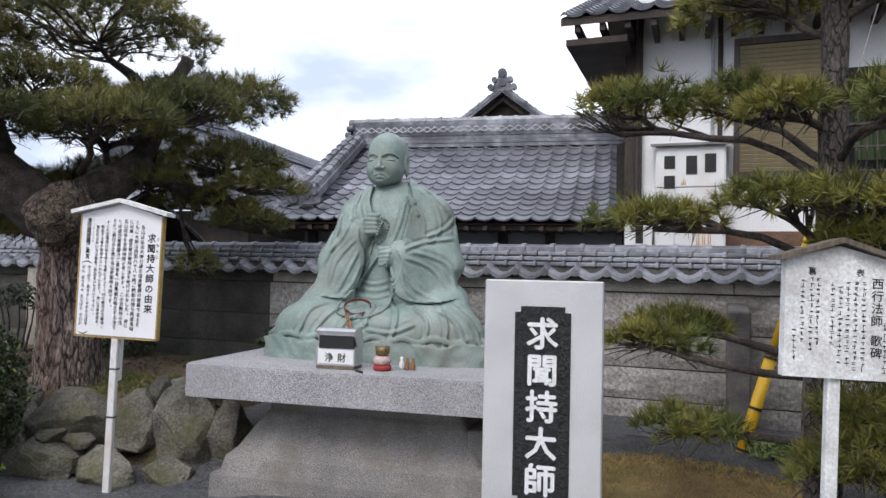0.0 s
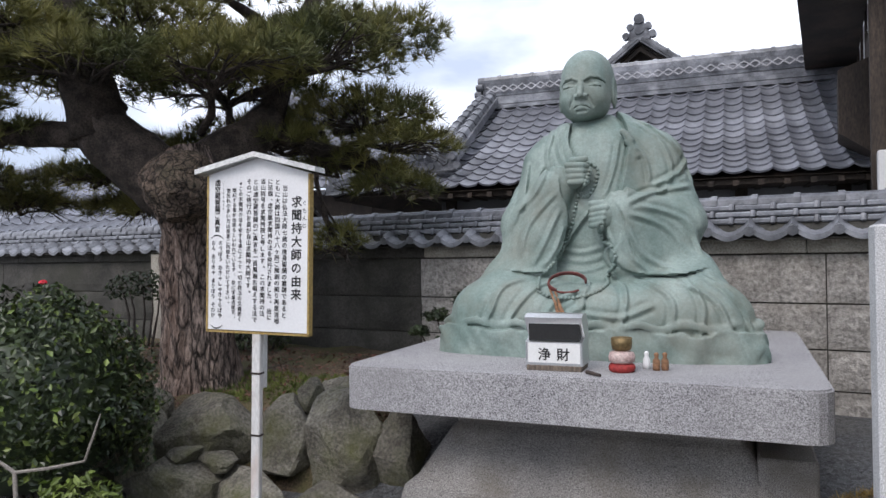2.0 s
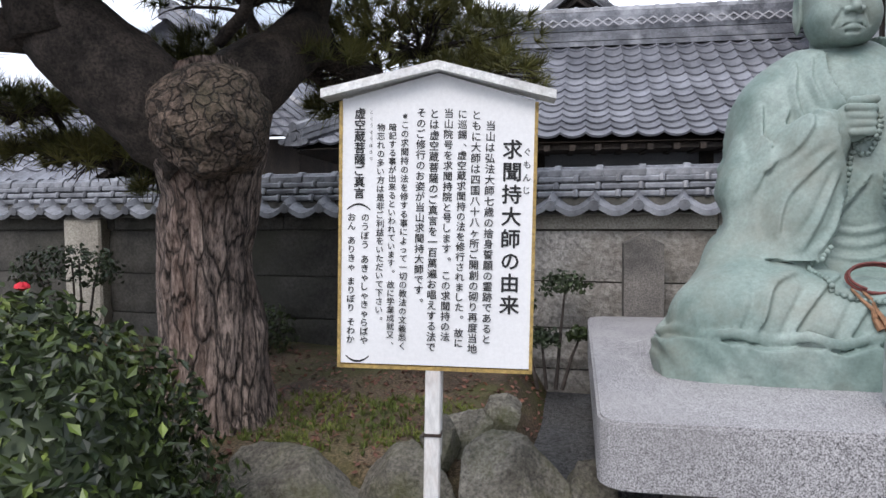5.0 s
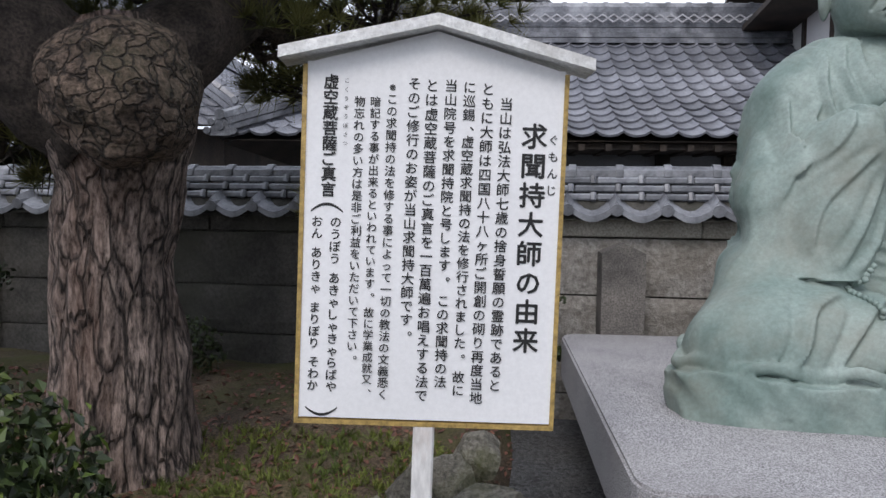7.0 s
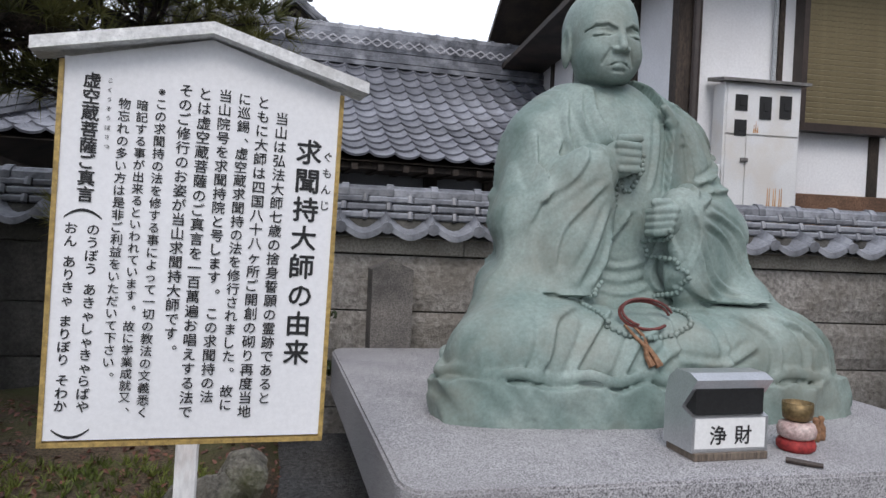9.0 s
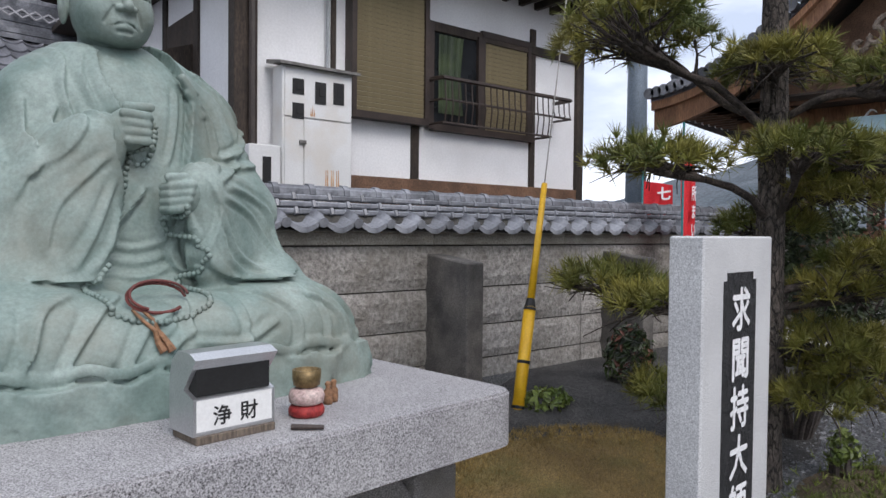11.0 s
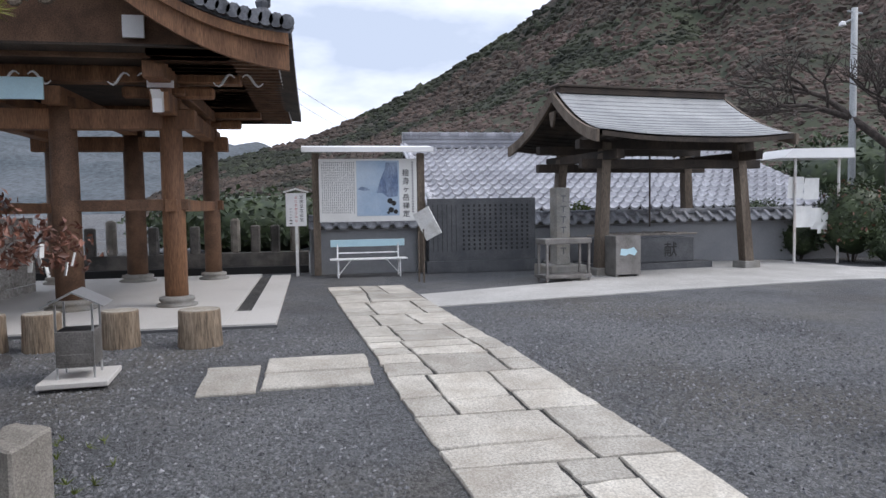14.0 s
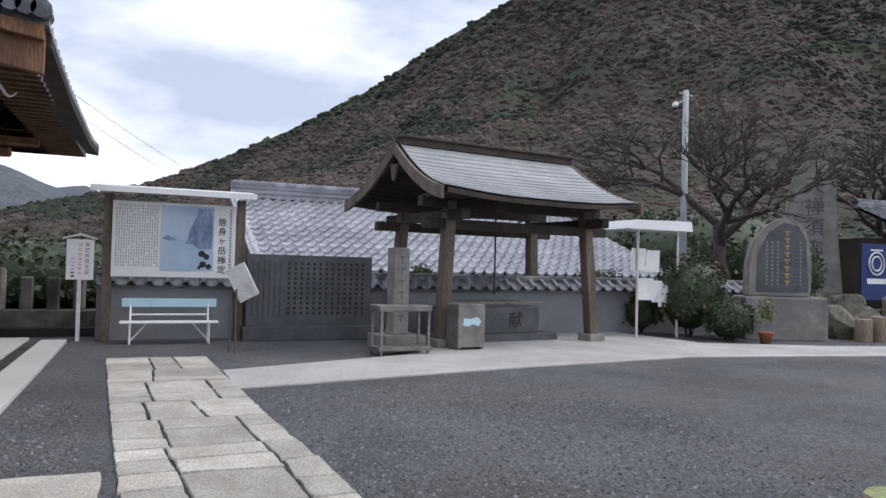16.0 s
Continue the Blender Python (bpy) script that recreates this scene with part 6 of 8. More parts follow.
for x, y, h in ((2.62, -1.08, 0.52), (3.22, -1.46, 0.52), (3.14, -2.01, 0.54)):
    log("mossy_log", x, y, 0.175, h, "mosstop" if y < -1.2 else "logtop", "mossy logs", "mossy grey log stool beside the gravel")

# ---- incense burner ----
IB = thing("incense_burner", "dull metal incense box under a small glass roof", "incense burner", (5.72, 4.62, 0), 4)
part("base_plate", span(B(), (-0.30, -0.27, 0), (0.30, 0.27, 0.045), 0.006), M["paleslab"], IB, "pale stone plate")
part("box", span(B(), (-0.15, -0.15, 0.14), (0.15, 0.15, 0.44), 0.006), M["dullsteel"], IB)
part("drawer", span(B(), (-0.158, -0.12, 0.17), (-0.151, 0.12, 0.25), 0.002), M["dullsteel"], IB)
part("ash", span(B(), (-0.13, -0.13, 0.43), (0.13, 0.13, 0.445)), M["black"], IB)
for sx in (-1, 1):
    for sy in (-1, 1):
        part("leg", span(B(), (sx * 0.14 - 0.008, sy * 0.14 - 0.008, 0.04), (sx * 0.14 + 0.008, sy * 0.14 + 0.008, 0.66)), M["steel"], IB)
bm = prism(B(), [(-0.24, 0.64), (0, 0.76), (0.24, 0.64), (0.24, 0.65), (0, 0.775), (-0.24, 0.65)], -0.2, 0.2, "x")
part("roof", bm, M["steel"], IB, "thin pitched steel roof")

# ---- flagstone path ----
FP = thing("flagstone_path", "path of irregular pale flagstones across the gravel", "path", kind="structure")


def flagstone(cor, seed, top=0.022):
    rng = random.Random(seed)
    bm = bmesh.new()
    pts = []
    for i in range(4):
        a, b = cor[i], cor[(i + 1) % 4]
        for k in range(4):
            u = (k + (0 if k == 0 else 0.3 * (rng.random() - 0.5))) / 4
            jit = 0.009 if k else 0.012
            pts.append((a[0] + (b[0] - a[0]) * u + rng.uniform(-jit, jit), a[1] + (b[1] - a[1]) * u + rng.uniform(-jit, jit)))
    cx, cy = sum(p[0] for p in pts) / len(pts), sum(p[1] for p in pts) / len(pts)
    lo = [bm.verts.new((x, y, lie(x, y) - 0.05)) for x, y in pts]
    mid = [bm.verts.new((x, y, lie(x, y) + top - 0.010)) for x, y in pts]
    hi = [bm.verts.new((cx + (x - cx) * 0.975, cy + (y - cy) * 0.975, lie(x, y) + top + rng.uniform(-0.003, 0.003))) for x, y in pts]
    n = len(pts)
    for a, b in ((lo, mid), (mid, hi)):
        for i in range(n):
            bm.faces.new((a[i], a[(i + 1) % n], b[(i + 1) % n], b[i]))
    bm.faces.new(hi)
    part("flagstone", bm, M["flag"], FP)


def path_edge(x, v):
    """A point of the path: x along it, v from its one side (0) to the other (1)."""
    lo = float(np.interp(x, [-1.4, 2.8, 4.4, 6.8, 12], [0.05, 0.38, 0.58, 0.82, 1.08]))
    hi = float(np.interp(x, [-1.4, 2.8, 4.8, 8.2, 12], [1.45, 1.84, 2.04, 2.24, 2.44]))
    return x, lo + (hi - lo) * v


rng = random.Random(11)
k, x = 0, -1.4
while x < 11.6:
    # a bay of the path: lanes of unlike width, each cut where its stones end
    length = min(rng.uniform(0.75, 1.35), 11.95 - x)
    cuts = [0.0] + rng.choice(([0.36], [0.64], [0.26, 0.62], [0.40, 0.76], [0.22, 0.70], [0.33, 0.58])) + [1.0]
    skew = [0.0] + [rng.uniform(-0.05, 0.05) for _ in cuts[1:-1]] + [0.0]
    for i in range(len(cuts) - 1):
        ends, u = [0.0], 0.0
        while u < length - 0.30:
            u += rng.uniform(0.28, 0.64)
            ends.append(min(u, length))
        ends[-1] = length
        slant = [0.0] + [rng.uniform(-0.05, 0.05) for _ in ends[1:-1]] + [0.0]
        for j in range(len(ends) - 1):
            g, h_ = 0.013, 0.009

            def corner(e, si, c, sk, dx, dv):
                v = cuts[c] + skew[c] * (ends[e] / length) + dv
                return path_edge(x + ends[e] + slant[e] * (si - 0.5) + dx, v)
            flagstone([corner(j, 0, i, 0, g, h_), corner(j + 1, 0, i, 0, -g, h_), corner(j + 1, 1, i + 1, 0, -g, -h_), corner(j, 1, i + 1, 0, g, -h_)], k)
            k += 1
    x += length
for x0, x1, y0, y1 in ((5.08, 5.86, 3.15, 3.60), (5.60, 6.10, 2.19, 3.10), (5.14, 5.57, 2.19, 3.10)):
    flagstone([(x0, y0), (x1, y0), (x1, y1), (x0, y1)], k)
    k += 1
bed = [(x, y, lie(x, y) + 0.006) for x in np.arange(-1.4, 12.01, 0.67) for y in (np.interp(x, [-1.4, 2.8, 4.4, 6.8, 12], [0.05, 0.38, 0.58, 0.82, 1.08]) + 0.03, np.interp(x, [-1.4, 2.8, 4.8, 8.2, 12], [1.45, 1.84, 2.04, 2.24, 2.44]) - 0.03)]
raw("joint_bed", bed, [(2 * i, 2 * i + 2, 2 * i + 3, 2 * i + 1) for i in range(len(bed) // 2 - 1)], M["darkgravel"], FP)

# ---- concrete apron along the water pavilion ----
bm = B()
prism(bm, [(9.1, 0.96), (9.85, -2.9), (10.35, -6.6), (9.75, -10.4), (9.2, -15), (10.4, -15), (11.2, -11.2), (12.2, -8.6), (16.0, -8.0), (15.4, -2.2), (11.6, -2.0), (10.5, 0.99)], -0.05, 0.018, "z")
tagged(part("pavement", bm, M["concrete"]), "pale concrete strip edging the gravel yard", "pavement", kind="structure")

# ---- notice wall, board and bench ----
NW = thing("wall_east", "low grey plaster wall with a tiled coping", "wall", kind="structure")
part("wall_body", span(B(), (14.62, -12.5, 0), (14.86, 2.72, 0.96)), M["greyplaster"], NW)
bm = B()
prism(bm, [(14.45, 0.985), (14.74, 1.17), (15.03, 0.985), (15.03, 0.96), (14.45, 0.96)], -12.5, 2.74)
part("coping_bed", bm, M["walldark"], NW)
ev = bpy.data.meshes.new("eave_tile")
bm = bmesh.new()
n = 8
rows = []
for x, z in ((-0.02, 0.0), (-0.02, 0.035), (0.26, 0.20)):
    rows.append([bm.verts.new((x, -0.30 * i / n, z + (-0.045 * math.sin(min(1, i / n / 0.75) * math.pi) if i / n < 0.75 else 0.035))) for i in range(n + 1)])
for a, b in zip(rows, rows[1:]):
    for i in range(n):
        bm.faces.new((a[i], b[i], b[i + 1], a[i + 1]))
bm.to_mesh(ev)
bm.free()
for i in range(50):
    piece("eave_tile", ev, M["tile"], NW, m=pose(14.44, 2.73 - 0.30 * i, 1.0))
ridge_line("ridge", (14.74, 2.73, 1.16), (14.74, -12.4, 1.16), 0.16, 0.06, 1, M["tile"], NW, 0.06)

NB = thing("notice_board", "roofed notice board with a blue picture and columns of writing", "notice board")
for y in (2.56, 0.34):
    part("post", span(B(), (14.40, y - 0.075, 0), (14.55, y + 0.075, 2.56), 0.006), M["greywood"], NB, "grey weathered post")
bm = B()
prism(bm, [(14.05, 2.56), (14.95, 2.70), (14.95, 2.76), (14.05, 2.66)], 0.12, 2.84)
part("roof", bm, M["whitepaint"], NB, "white sloping roof board")
part("board", span(B(), (14.375, 0.44, 1.12), (14.398, 2.50, 2.44), 0.004), M["paper"], NB)
part("picture", span(B(), (14.366, 0.82, 1.24), (14.374, 1.72, 2.40)), M["sea"], NB, "faded blue landscape picture")
bm = B()
prism(bm, [(1.30, 1.72), (1.22, 2.0), (1.12, 2.22), (1.10, 2.36), (0.86, 2.36), (0.84, 1.9), (0.86, 1.65), (1.05, 1.62), (1.18, 1.72)], 14.361, 14.3655, "x")
prism(bm, [(1.70, 1.80), (1.62, 1.86), (1.50, 1.83), (1.44, 1.78), (1.55, 1.765)], 14.361, 14.3655, "x")
part("picture_cliff", bm, M["cliff"], NB, "painted blue cliff")
bm = B()
for y, z, r in ((1.02, 1.55, 0.06), (0.94, 1.5, 0.055), (1.0, 1.36, 0.06), (0.90, 1.32, 0.05), (1.06, 1.3, 0.03)):
    tube(bm, [(14.362, y, z), (14.3655, y, z)], r, 10)
part("picture_trees", bm, M["ink"], NB, "dark painted pine shapes")
bm = B()
for i in range(17):
    y = 2.43 - 0.041 * i
    for k in range(21):
        z = 2.36 - 0.052 * k
        if (i * 7 + k * 3) % 11:
            box(bm, (14.3735, y, z), (0.002, 0.016, 0.034))
part("lettering", bm, M["greyink"], NB, "columns of small writing")
out = ([], [])
column("捨身ヶ岳禅定", 0, 0, 0.155, out, 1.12, 0.012)
raw("lettering", [(14.3735, 0.675 - x, 2.22 + z) for x, y, z in out[0]], out[1], M["ink"], NB, "black title column")
bm = B()
for k in range(20):
    box(bm, (14.3735, 0.53, 2.36 - 0.055 * k), (0.002, 0.04, 0.035))
part("lettering", bm, M["greyink"], NB, "column of grey writing")

BE = thing("park_bench", "white-framed bench with a pale blue back board", "bench", (14.0, 1.53, 0))
part("back_board", span(B(), (0.12, -0.77, 0.61), (0.145, 0.77, 0.755), 0.006), M["benchblue"], BE)
part("back_rail", span(B(), (0.11, -0.62, 0.47), (0.13, 0.62, 0.495)), M["whitepaint"], BE)
part("seat", span(B(), (-0.26, -0.79, 0.352), (0.10, 0.79, 0.378), 0.004), M["whitepaint"], BE)
for s in (-1, 1):
    bm = tube(B(), [(0.14, s * 0.63, 0.72), (0.10, s * 0.63, 0.36), (0.13, s * 0.63, 0.0)], 0.017, 6)
    part("leg", bm, M["whitepaint"], BE)
    part("leg", tube(B(), [(-0.2, s * 0.63, 0.35), (-0.24, s * 0.63, 0.0)], 0.017, 6), M["whitepaint"], BE)
    part("brace", tube(B(), [(-0.2, s * 0.62, 0.06), (-0.05, s * 0.36, 0.35)], 0.012, 6), M["whitepaint"], BE)

SS = thing("small_sign", "small white roofed sign with a line of red characters", "sign board", (14.45, 2.98, 0))
part("board", span(B(), (-0.02, -0.21, 1.05), (0.02, 0.21, 1.74), 0.003), M["whitepaint"], SS)
part("roof", prism(B(), [(-0.26, 1.74), (0, 1.81), (0.26, 1.74), (0.26, 1.77), (0, 1.845), (-0.26, 1.77)], -0.06, 0.06, "x"), M["oldwhite"], SS)
part("post", span(B(), (-0.02, -0.03, -0.05), (0.03, 0.03, 1.05)), M["oldwhite"], SS)
out, out2 = ([], []), ([], [])
column("山上建立大塔", 0, 0, 0.09, out, 1.05, 0.02)
for k in range(6):
    n = len(out2[0])
    out2[0].extend([(-0.03, 0, -0.10 * k), (0.05, 0, -0.10 * k), (0.05, 0, -0.07 - 0.10 * k), (-0.03, 0, -0.07 - 0.10 * k)])
    out2[1].append((n, n + 1, n + 2, n + 3))
bm = B()
for k in range(6):
    for j in range(3):
        box(bm, (-0.0215, -0.11, 1.68 - 0.095 * k - 0.025 * j), (0.003, 0.07 - 0.015 * (j % 2), 0.010))
        if k > 3 or j == 1:
            box(bm, (-0.0215, 0.11, 1.40 - 0.06 * k + 0.01 * j), (0.003, 0.05, 0.009))
part("lettering", bm, M["ink"], SS, "black characters")
bm = B()
for k in range(7):
    for j in range(2):
        box(bm, (-0.0215, 0.0, 1.66 - 0.08 * k - 0.03 * j), (0.003, 0.05, 0.010))
part("lettering", bm, M["redink"], SS, "red characters")

TS = thing("tilted_sign", "small slanted white reading board on two thin posts", "sign board", (12.5, 0.58, 0))
part("post", tube(B(), [(0, 0.12, 0), (0, 0.12, 0.95)], 0.016, 6), M["greywood"], TS)
part("post", tube(B(), [(-0.15, 0.05, 0), (-0.15, 0.05, 1.0)], 0.016, 6), M["greywood"], TS)
part("board", box(B(), (0, 0, 0), (0.34, 0.03, 0.56), 0.004), M["oldwhite"], TS, m=pose(-0.02, -0.05, 1.10, 0, 28, 62))
bm = B()
for k in range(4):
    box(bm, (-0.10 + 0.065 * k, -0.0165, 0.02), (0.012, 0.003, 0.42))
part("lettering", bm, M["greyink"], TS, m=pose(-0.02, -0.05, 1.10, 0, 28, 62))

ME = thing("memorial_tablet", "wide dark slate tablet engraved with rows of names", "memorial")
part("tablet", span(B(), (14.15, -2.12, 0.25), (14.30, 0.24, 1.58), 0.006), M["slate"], ME)
part("plinth", span(B(), (14.05, -2.2, 0), (14.40, 0.30, 0.25), 0.01), M["slate"], ME)
bm = B()
for i in range(13):
    for k in range(11):
        box(bm, (14.149, -0.52 - 0.118 * i, 1.42 - 0.092 * k), (0.003, 0.045, 0.05))
for i in range(6):
    box(bm, (14.149, 0.14 - 0.1 * i, 0.95), (0.003, 0.012, 1.0))
part("lettering", bm, M["black"], ME, "engraved dark names")

# ---- tiled storehouse beyond the wall ----
SH = thing("storehouse", "large low building with a pale grey tile roof", "house")
part("wall", span(B(), (19.4, -13.2, -3), (27.5, -0.6, 1.35)), M["darkwood"], SH)
tile_roof("roof_tiles", (19.0, -0.75, 1.25), (19.0, -14.0, 1.25), (23.6, -12.4, 3.45), (23.6, -0.55, 3.45), 0.34, 0.36, M["paleroof"], SH, wave=0.085, lip=0.085)
tile_roof("roof_tiles", (28.2, -14.0, 1.3), (28.2, -0.3, 1.3), (23.6, -0.55, 3.45), (23.6, -12.4, 3.45), 0.5, 0.5, M["paleroof"], SH)
ridge_line("ridge", (23.6, -0.45, 3.42), (23.6, -12.5, 3.42), 0.42, 0.42, 3, M["rooftile"], SH, 0.12)
ridge_line("verge", (18.95, -0.7, 1.28), (23.6, -0.5, 3.50), 0.26, 0.10, 1, M["paleroof"], SH, 0.07)
part("gable_wall", prism(B(), [(19.2, 0), (28, 0), (28, 1.3), (23.6, 3.4), (19.2, 1.3)], -0.95, -0.75), M["darkwood"], SH)

# ---- water pavilion ----
WP = thing("water_pavilion", "open timber water pavilion with a grey shingled gable roof", "pavilion", (12.535, -2.94, 0), -82)
# local x runs along the front, local y away from the yard
LX, LY = 3.55, 1.95
for x in (0, LX):
    for y in (0, LY):
        sx, sy = (0.16 if x == 0 else -0.16), (0.10 if y == 0 else -0.10)
        c = thing("column", "", "")
        c.parent = WP
        part("shaft", tube(B(), [(x, y, 0.15), (x + sx, y + sy, 2.62)], [0.15, 0.135], 4), M["greywood"], c)
        part("base_stone", span(B(), (x - 0.2, y - 0.2, 0), (x + 0.2, y + 0.2, 0.16), 0.015), M["monument"], c)
for a, b in (((-0.40, 0.0, 2.12), (LX + 0.35, 0.16, 2.30)), ((-0.45, LY - 0.16, 2.12), (LX + 0.35, LY, 2.30)), ((0.05, -0.5, 2.28), (0.23, LY + 0.5, 2.46)), ((LX - 0.23, -0.5, 2.28), (LX - 0.05, LY + 0.5, 2.46)),
             ((-0.45, 0.02, 2.50), (LX + 0.2, 0.2, 2.68)), ((-0.45, LY - 0.2, 2.50), (LX + 0.2, LY - 0.02, 2.68)), ((-0.45, LY / 2 - 0.08, 3.2), (LX + 0.2, LY / 2 + 0.08, 3.36))):
    part("beam", span(B(), a, b, 0.008), M["darkwood"], WP)


def pav_roof(side):
    x0, x1, nk = -0.44, LX + 0.12, 14
    verts, faces = [], []
    for k in range(nk):
        for u, up in ((k / nk, 0.018), ((k + 1) / nk, 0.0)):
            out_ = 1.98 * (1 - u)
            z = 2.66 + 0.46 * u + 0.62 * u ** 1.9
            for i in range(13):
                x = x0 + (x1 - x0) * i / 12
                lift = 0.10 * abs(i / 6 - 1) ** 3 * (1 - u)
                verts.append((x - (0.12 * (1 - u) if i == 0 else 0) + (0.12 * (1 - u) if i == 12 else 0), LY / 2 + side * out_, z + up + lift))
    for r in range(nk * 2 - 1):
        for i in range(12):
            a = r * 13 + i
            q = (a, a + 1, a + 14, a + 13)
            faces.append(q if side < 0 else q[::-1])
    raw("roof_shingles", verts, faces, M["shingle"], WP, "grey shingle courses")
    verts = [(x, y, z - 0.035) for x, y, z in verts]
    verts += [(x, y, z - 0.085) for x, y, z in verts]
    n = len(verts) // 2
    faces = [tuple(p + n for p in f[::-1]) for f in faces] + faces
    faces += [(i, i + n, i + 1 + n, i + 1) for i in range(12)]
    raw("roof_deck", verts, faces, M["darkwood"], WP)
    for xe, sgn in ((x0 - 0.06, -1), (x1 + 0.06, 1)):
        v, f = [], []
        for i in range(13):
            u = i / 12
            z = 2.66 + 0.46 * u + 0.62 * u ** 1.9 + 0.10 * (1 - u)
            y = LY / 2 + side * 1.98 * (1 - u)
            w = 0.12 * (1 - u) * sgn
            v += [(xe + w, y, z), (xe + w + 0.06 * sgn, y, z), (xe + w + 0.06 * sgn, y, z - 0.22), (xe + w, y, z - 0.22)]
        for i in range(12):
            for c in range(4):
                a, b = i * 4 + c, i * 4 + (c + 1) % 4
                f.append((a, b, b + 4, a + 4))
        f += [(3, 2, 1, 0), (48, 49, 50, 51)]
        raw("bargeboard", v, f, M["greywood"], WP)


pav_roof(-1)
pav_roof(1)
bm = B()
span(bm, (-0.42, LY / 2 - 0.11, 3.70), (LX + 0.14, LY / 2 + 0.11, 3.83), 0.01)
span(bm, (-0.47, LY / 2 - 0.15, 3.83), (LX + 0.18, LY / 2 + 0.15, 3.88), 0.01)
part("ridge", bm, M["darkwood"], WP, "dark boxed ridge")
part("pendant", prism(B(), [(LY / 2 - 0.12, 3.32), (LY / 2 + 0.12, 3.32), (LY / 2 + 0.06, 3.07), (LY / 2, 3.0), (LY / 2 - 0.06, 3.07)], -0.56, -0.51, "x"), M["greywood"], WP)
for i in range(14):
    part("rafter", span(B(), (-0.40 + 0.3 * i, -0.85, 2.66), (-0.35 + 0.3 * i, 0.1, 2.72)), M["darkwood"], WP)
part("rail", span(B(), (LX - 1.6, LY - 0.1, 0.55), (LX, LY, 0.70), 0.01), M["monument"], WP, "stone cross rail")

WB = thing("water_basin", "long dark stone water basin carved with two characters", "water basin", (12.425, -2.16, 0), -82)
part("plinth", span(B(), (1.05, 0.35, 0), (3.75, 1.6, 0.16), 0.01), M["slate"], WB)
bm = B()
span(bm, (1.15, 0.45, 0.16), (3.35, 1.5, 0.68), 0.015)
part("basin", bm, M["slate"], WB)
part("water", span(B(), (1.28, 0.58, 0.672), (3.22, 1.37, 0.686)), M["glass"], WB, "still dark water")
part("ladle_rack", tube(tube(B(), [(1.0, 0.55, 0.75), (3.5, 0.55, 0.75)], 0.02, 6), [(1.0, 0.9, 0.75), (3.5, 0.9, 0.75)], 0.02, 6), M["twig"], WB, "pale bamboo poles")
bm = B()
for k in range(5):
    tube(bm, [(1.5 + 0.33 * k, 0.35, 0.79), (1.5 + 0.33 * k, 1.1, 0.79)], 0.009, 5)
part("ladle", bm, M["twig"], WB)
out = ([], [])
column("奉", 1.75, 0.60, 0.34, out, 1, 0.01)
column("献", 2.75, 0.60, 0.34, out, 1, 0.01)
raw("lettering", [(x, 0.447 + y, z) for x, y, z in out[0]], out[1], M["black"], WB)
part("chain", tube(B(), [(2.75, 1.2, 2.5), (2.75, 1.2, 0.9)], 0.02, 6), M["iron"], WB)
BX = thing("steel_cabinet", "grey metal cabinet with a pale blue patch", "cabinet", (12.522, -2.85, 0), -82)
part("body", span(B(), (0.05, -0.62, 0.06), (0.60, -0.22, 0.80), 0.008), M["dullsteel"], BX)
part("patch", prism(B(), [(0.14, 0.44), (0.26, 0.42), (0.34, 0.46), (0.46, 0.42), (0.52, 0.50), (0.44, 0.58), (0.30, 0.55), (0.16, 0.56)], -0.625, -0.621), M["benchblue"], BX, "pale blue painted patch")
for x in (0.09, 0.56):
    part("leg", span(B(), (x - 0.02, -0.6, 0), (x + 0.02, -0.25, 0.06)), M["dullsteel"], BX)
SP = thing("offering_stele", "slim grey stone stele carved with faint characters", "stone pillar", (12.533, -2.93, 0), -82)
part("pillar", span(B(), (-1.02, -0.12, 0.26), (-0.73, 0.16, 1.74), 0.012), M["monument"], SP)
part("base", span(B(), (-1.25, -0.35, 0), (-0.5, 0.4, 0.26), 0.015), M["monument"], SP)
bm = B()
for k in range(6):
    box(bm, (-0.875, -0.122, 1.58 - 0.2 * k), (0.12, 0.004, 0.02))
    box(bm, (-0.875, -0.122, 1.52 - 0.2 * k), (0.02, 0.004, 0.11))
part("lettering", bm, M["slate"], SP)
RK = thing("candle_rack", "low grey metal candle rack", "rack", (12.55, -3.05, 0), -82)
part("tray", span(B(), (-1.75, -0.85, 0.70), (-0.80, -0.45, 0.80), 0.01), M["dullsteel"], RK)
for x in (-1.7, -0.85):
    for y in (-0.82, -0.48):
        part("leg", span(B(), (x - 0.02, y - 0.02, 0), (x + 0.02, y + 0.02, 0.7)), M["dullsteel"], RK)
part("shelf", span(B(), (-1.75, -0.85, 0.08), (-0.80, -0.45, 0.14), 0.005), M["dullsteel"], RK)

# ---- slip stand, monuments, lamp post, shed ----
PS = thing("fortune_stand", "thin posts under a white slanted roof hung with paper slips", "stand")
part("roof", prism(B(), [(-9.3, 2.36), (-7.5, 2.36), (-7.75, 2.56), (-9.25, 2.58)], 13.3, 14.3, "x"), M["whitepaint"], PS, "white metal roof")
for y in (-7.95, -9.05):
    part("post", tube(B(), [(13.5, y, 0), (13.5, y, 2.36)], 0.03, 8), M["postpaint"], PS)
rngp = random.Random(3)
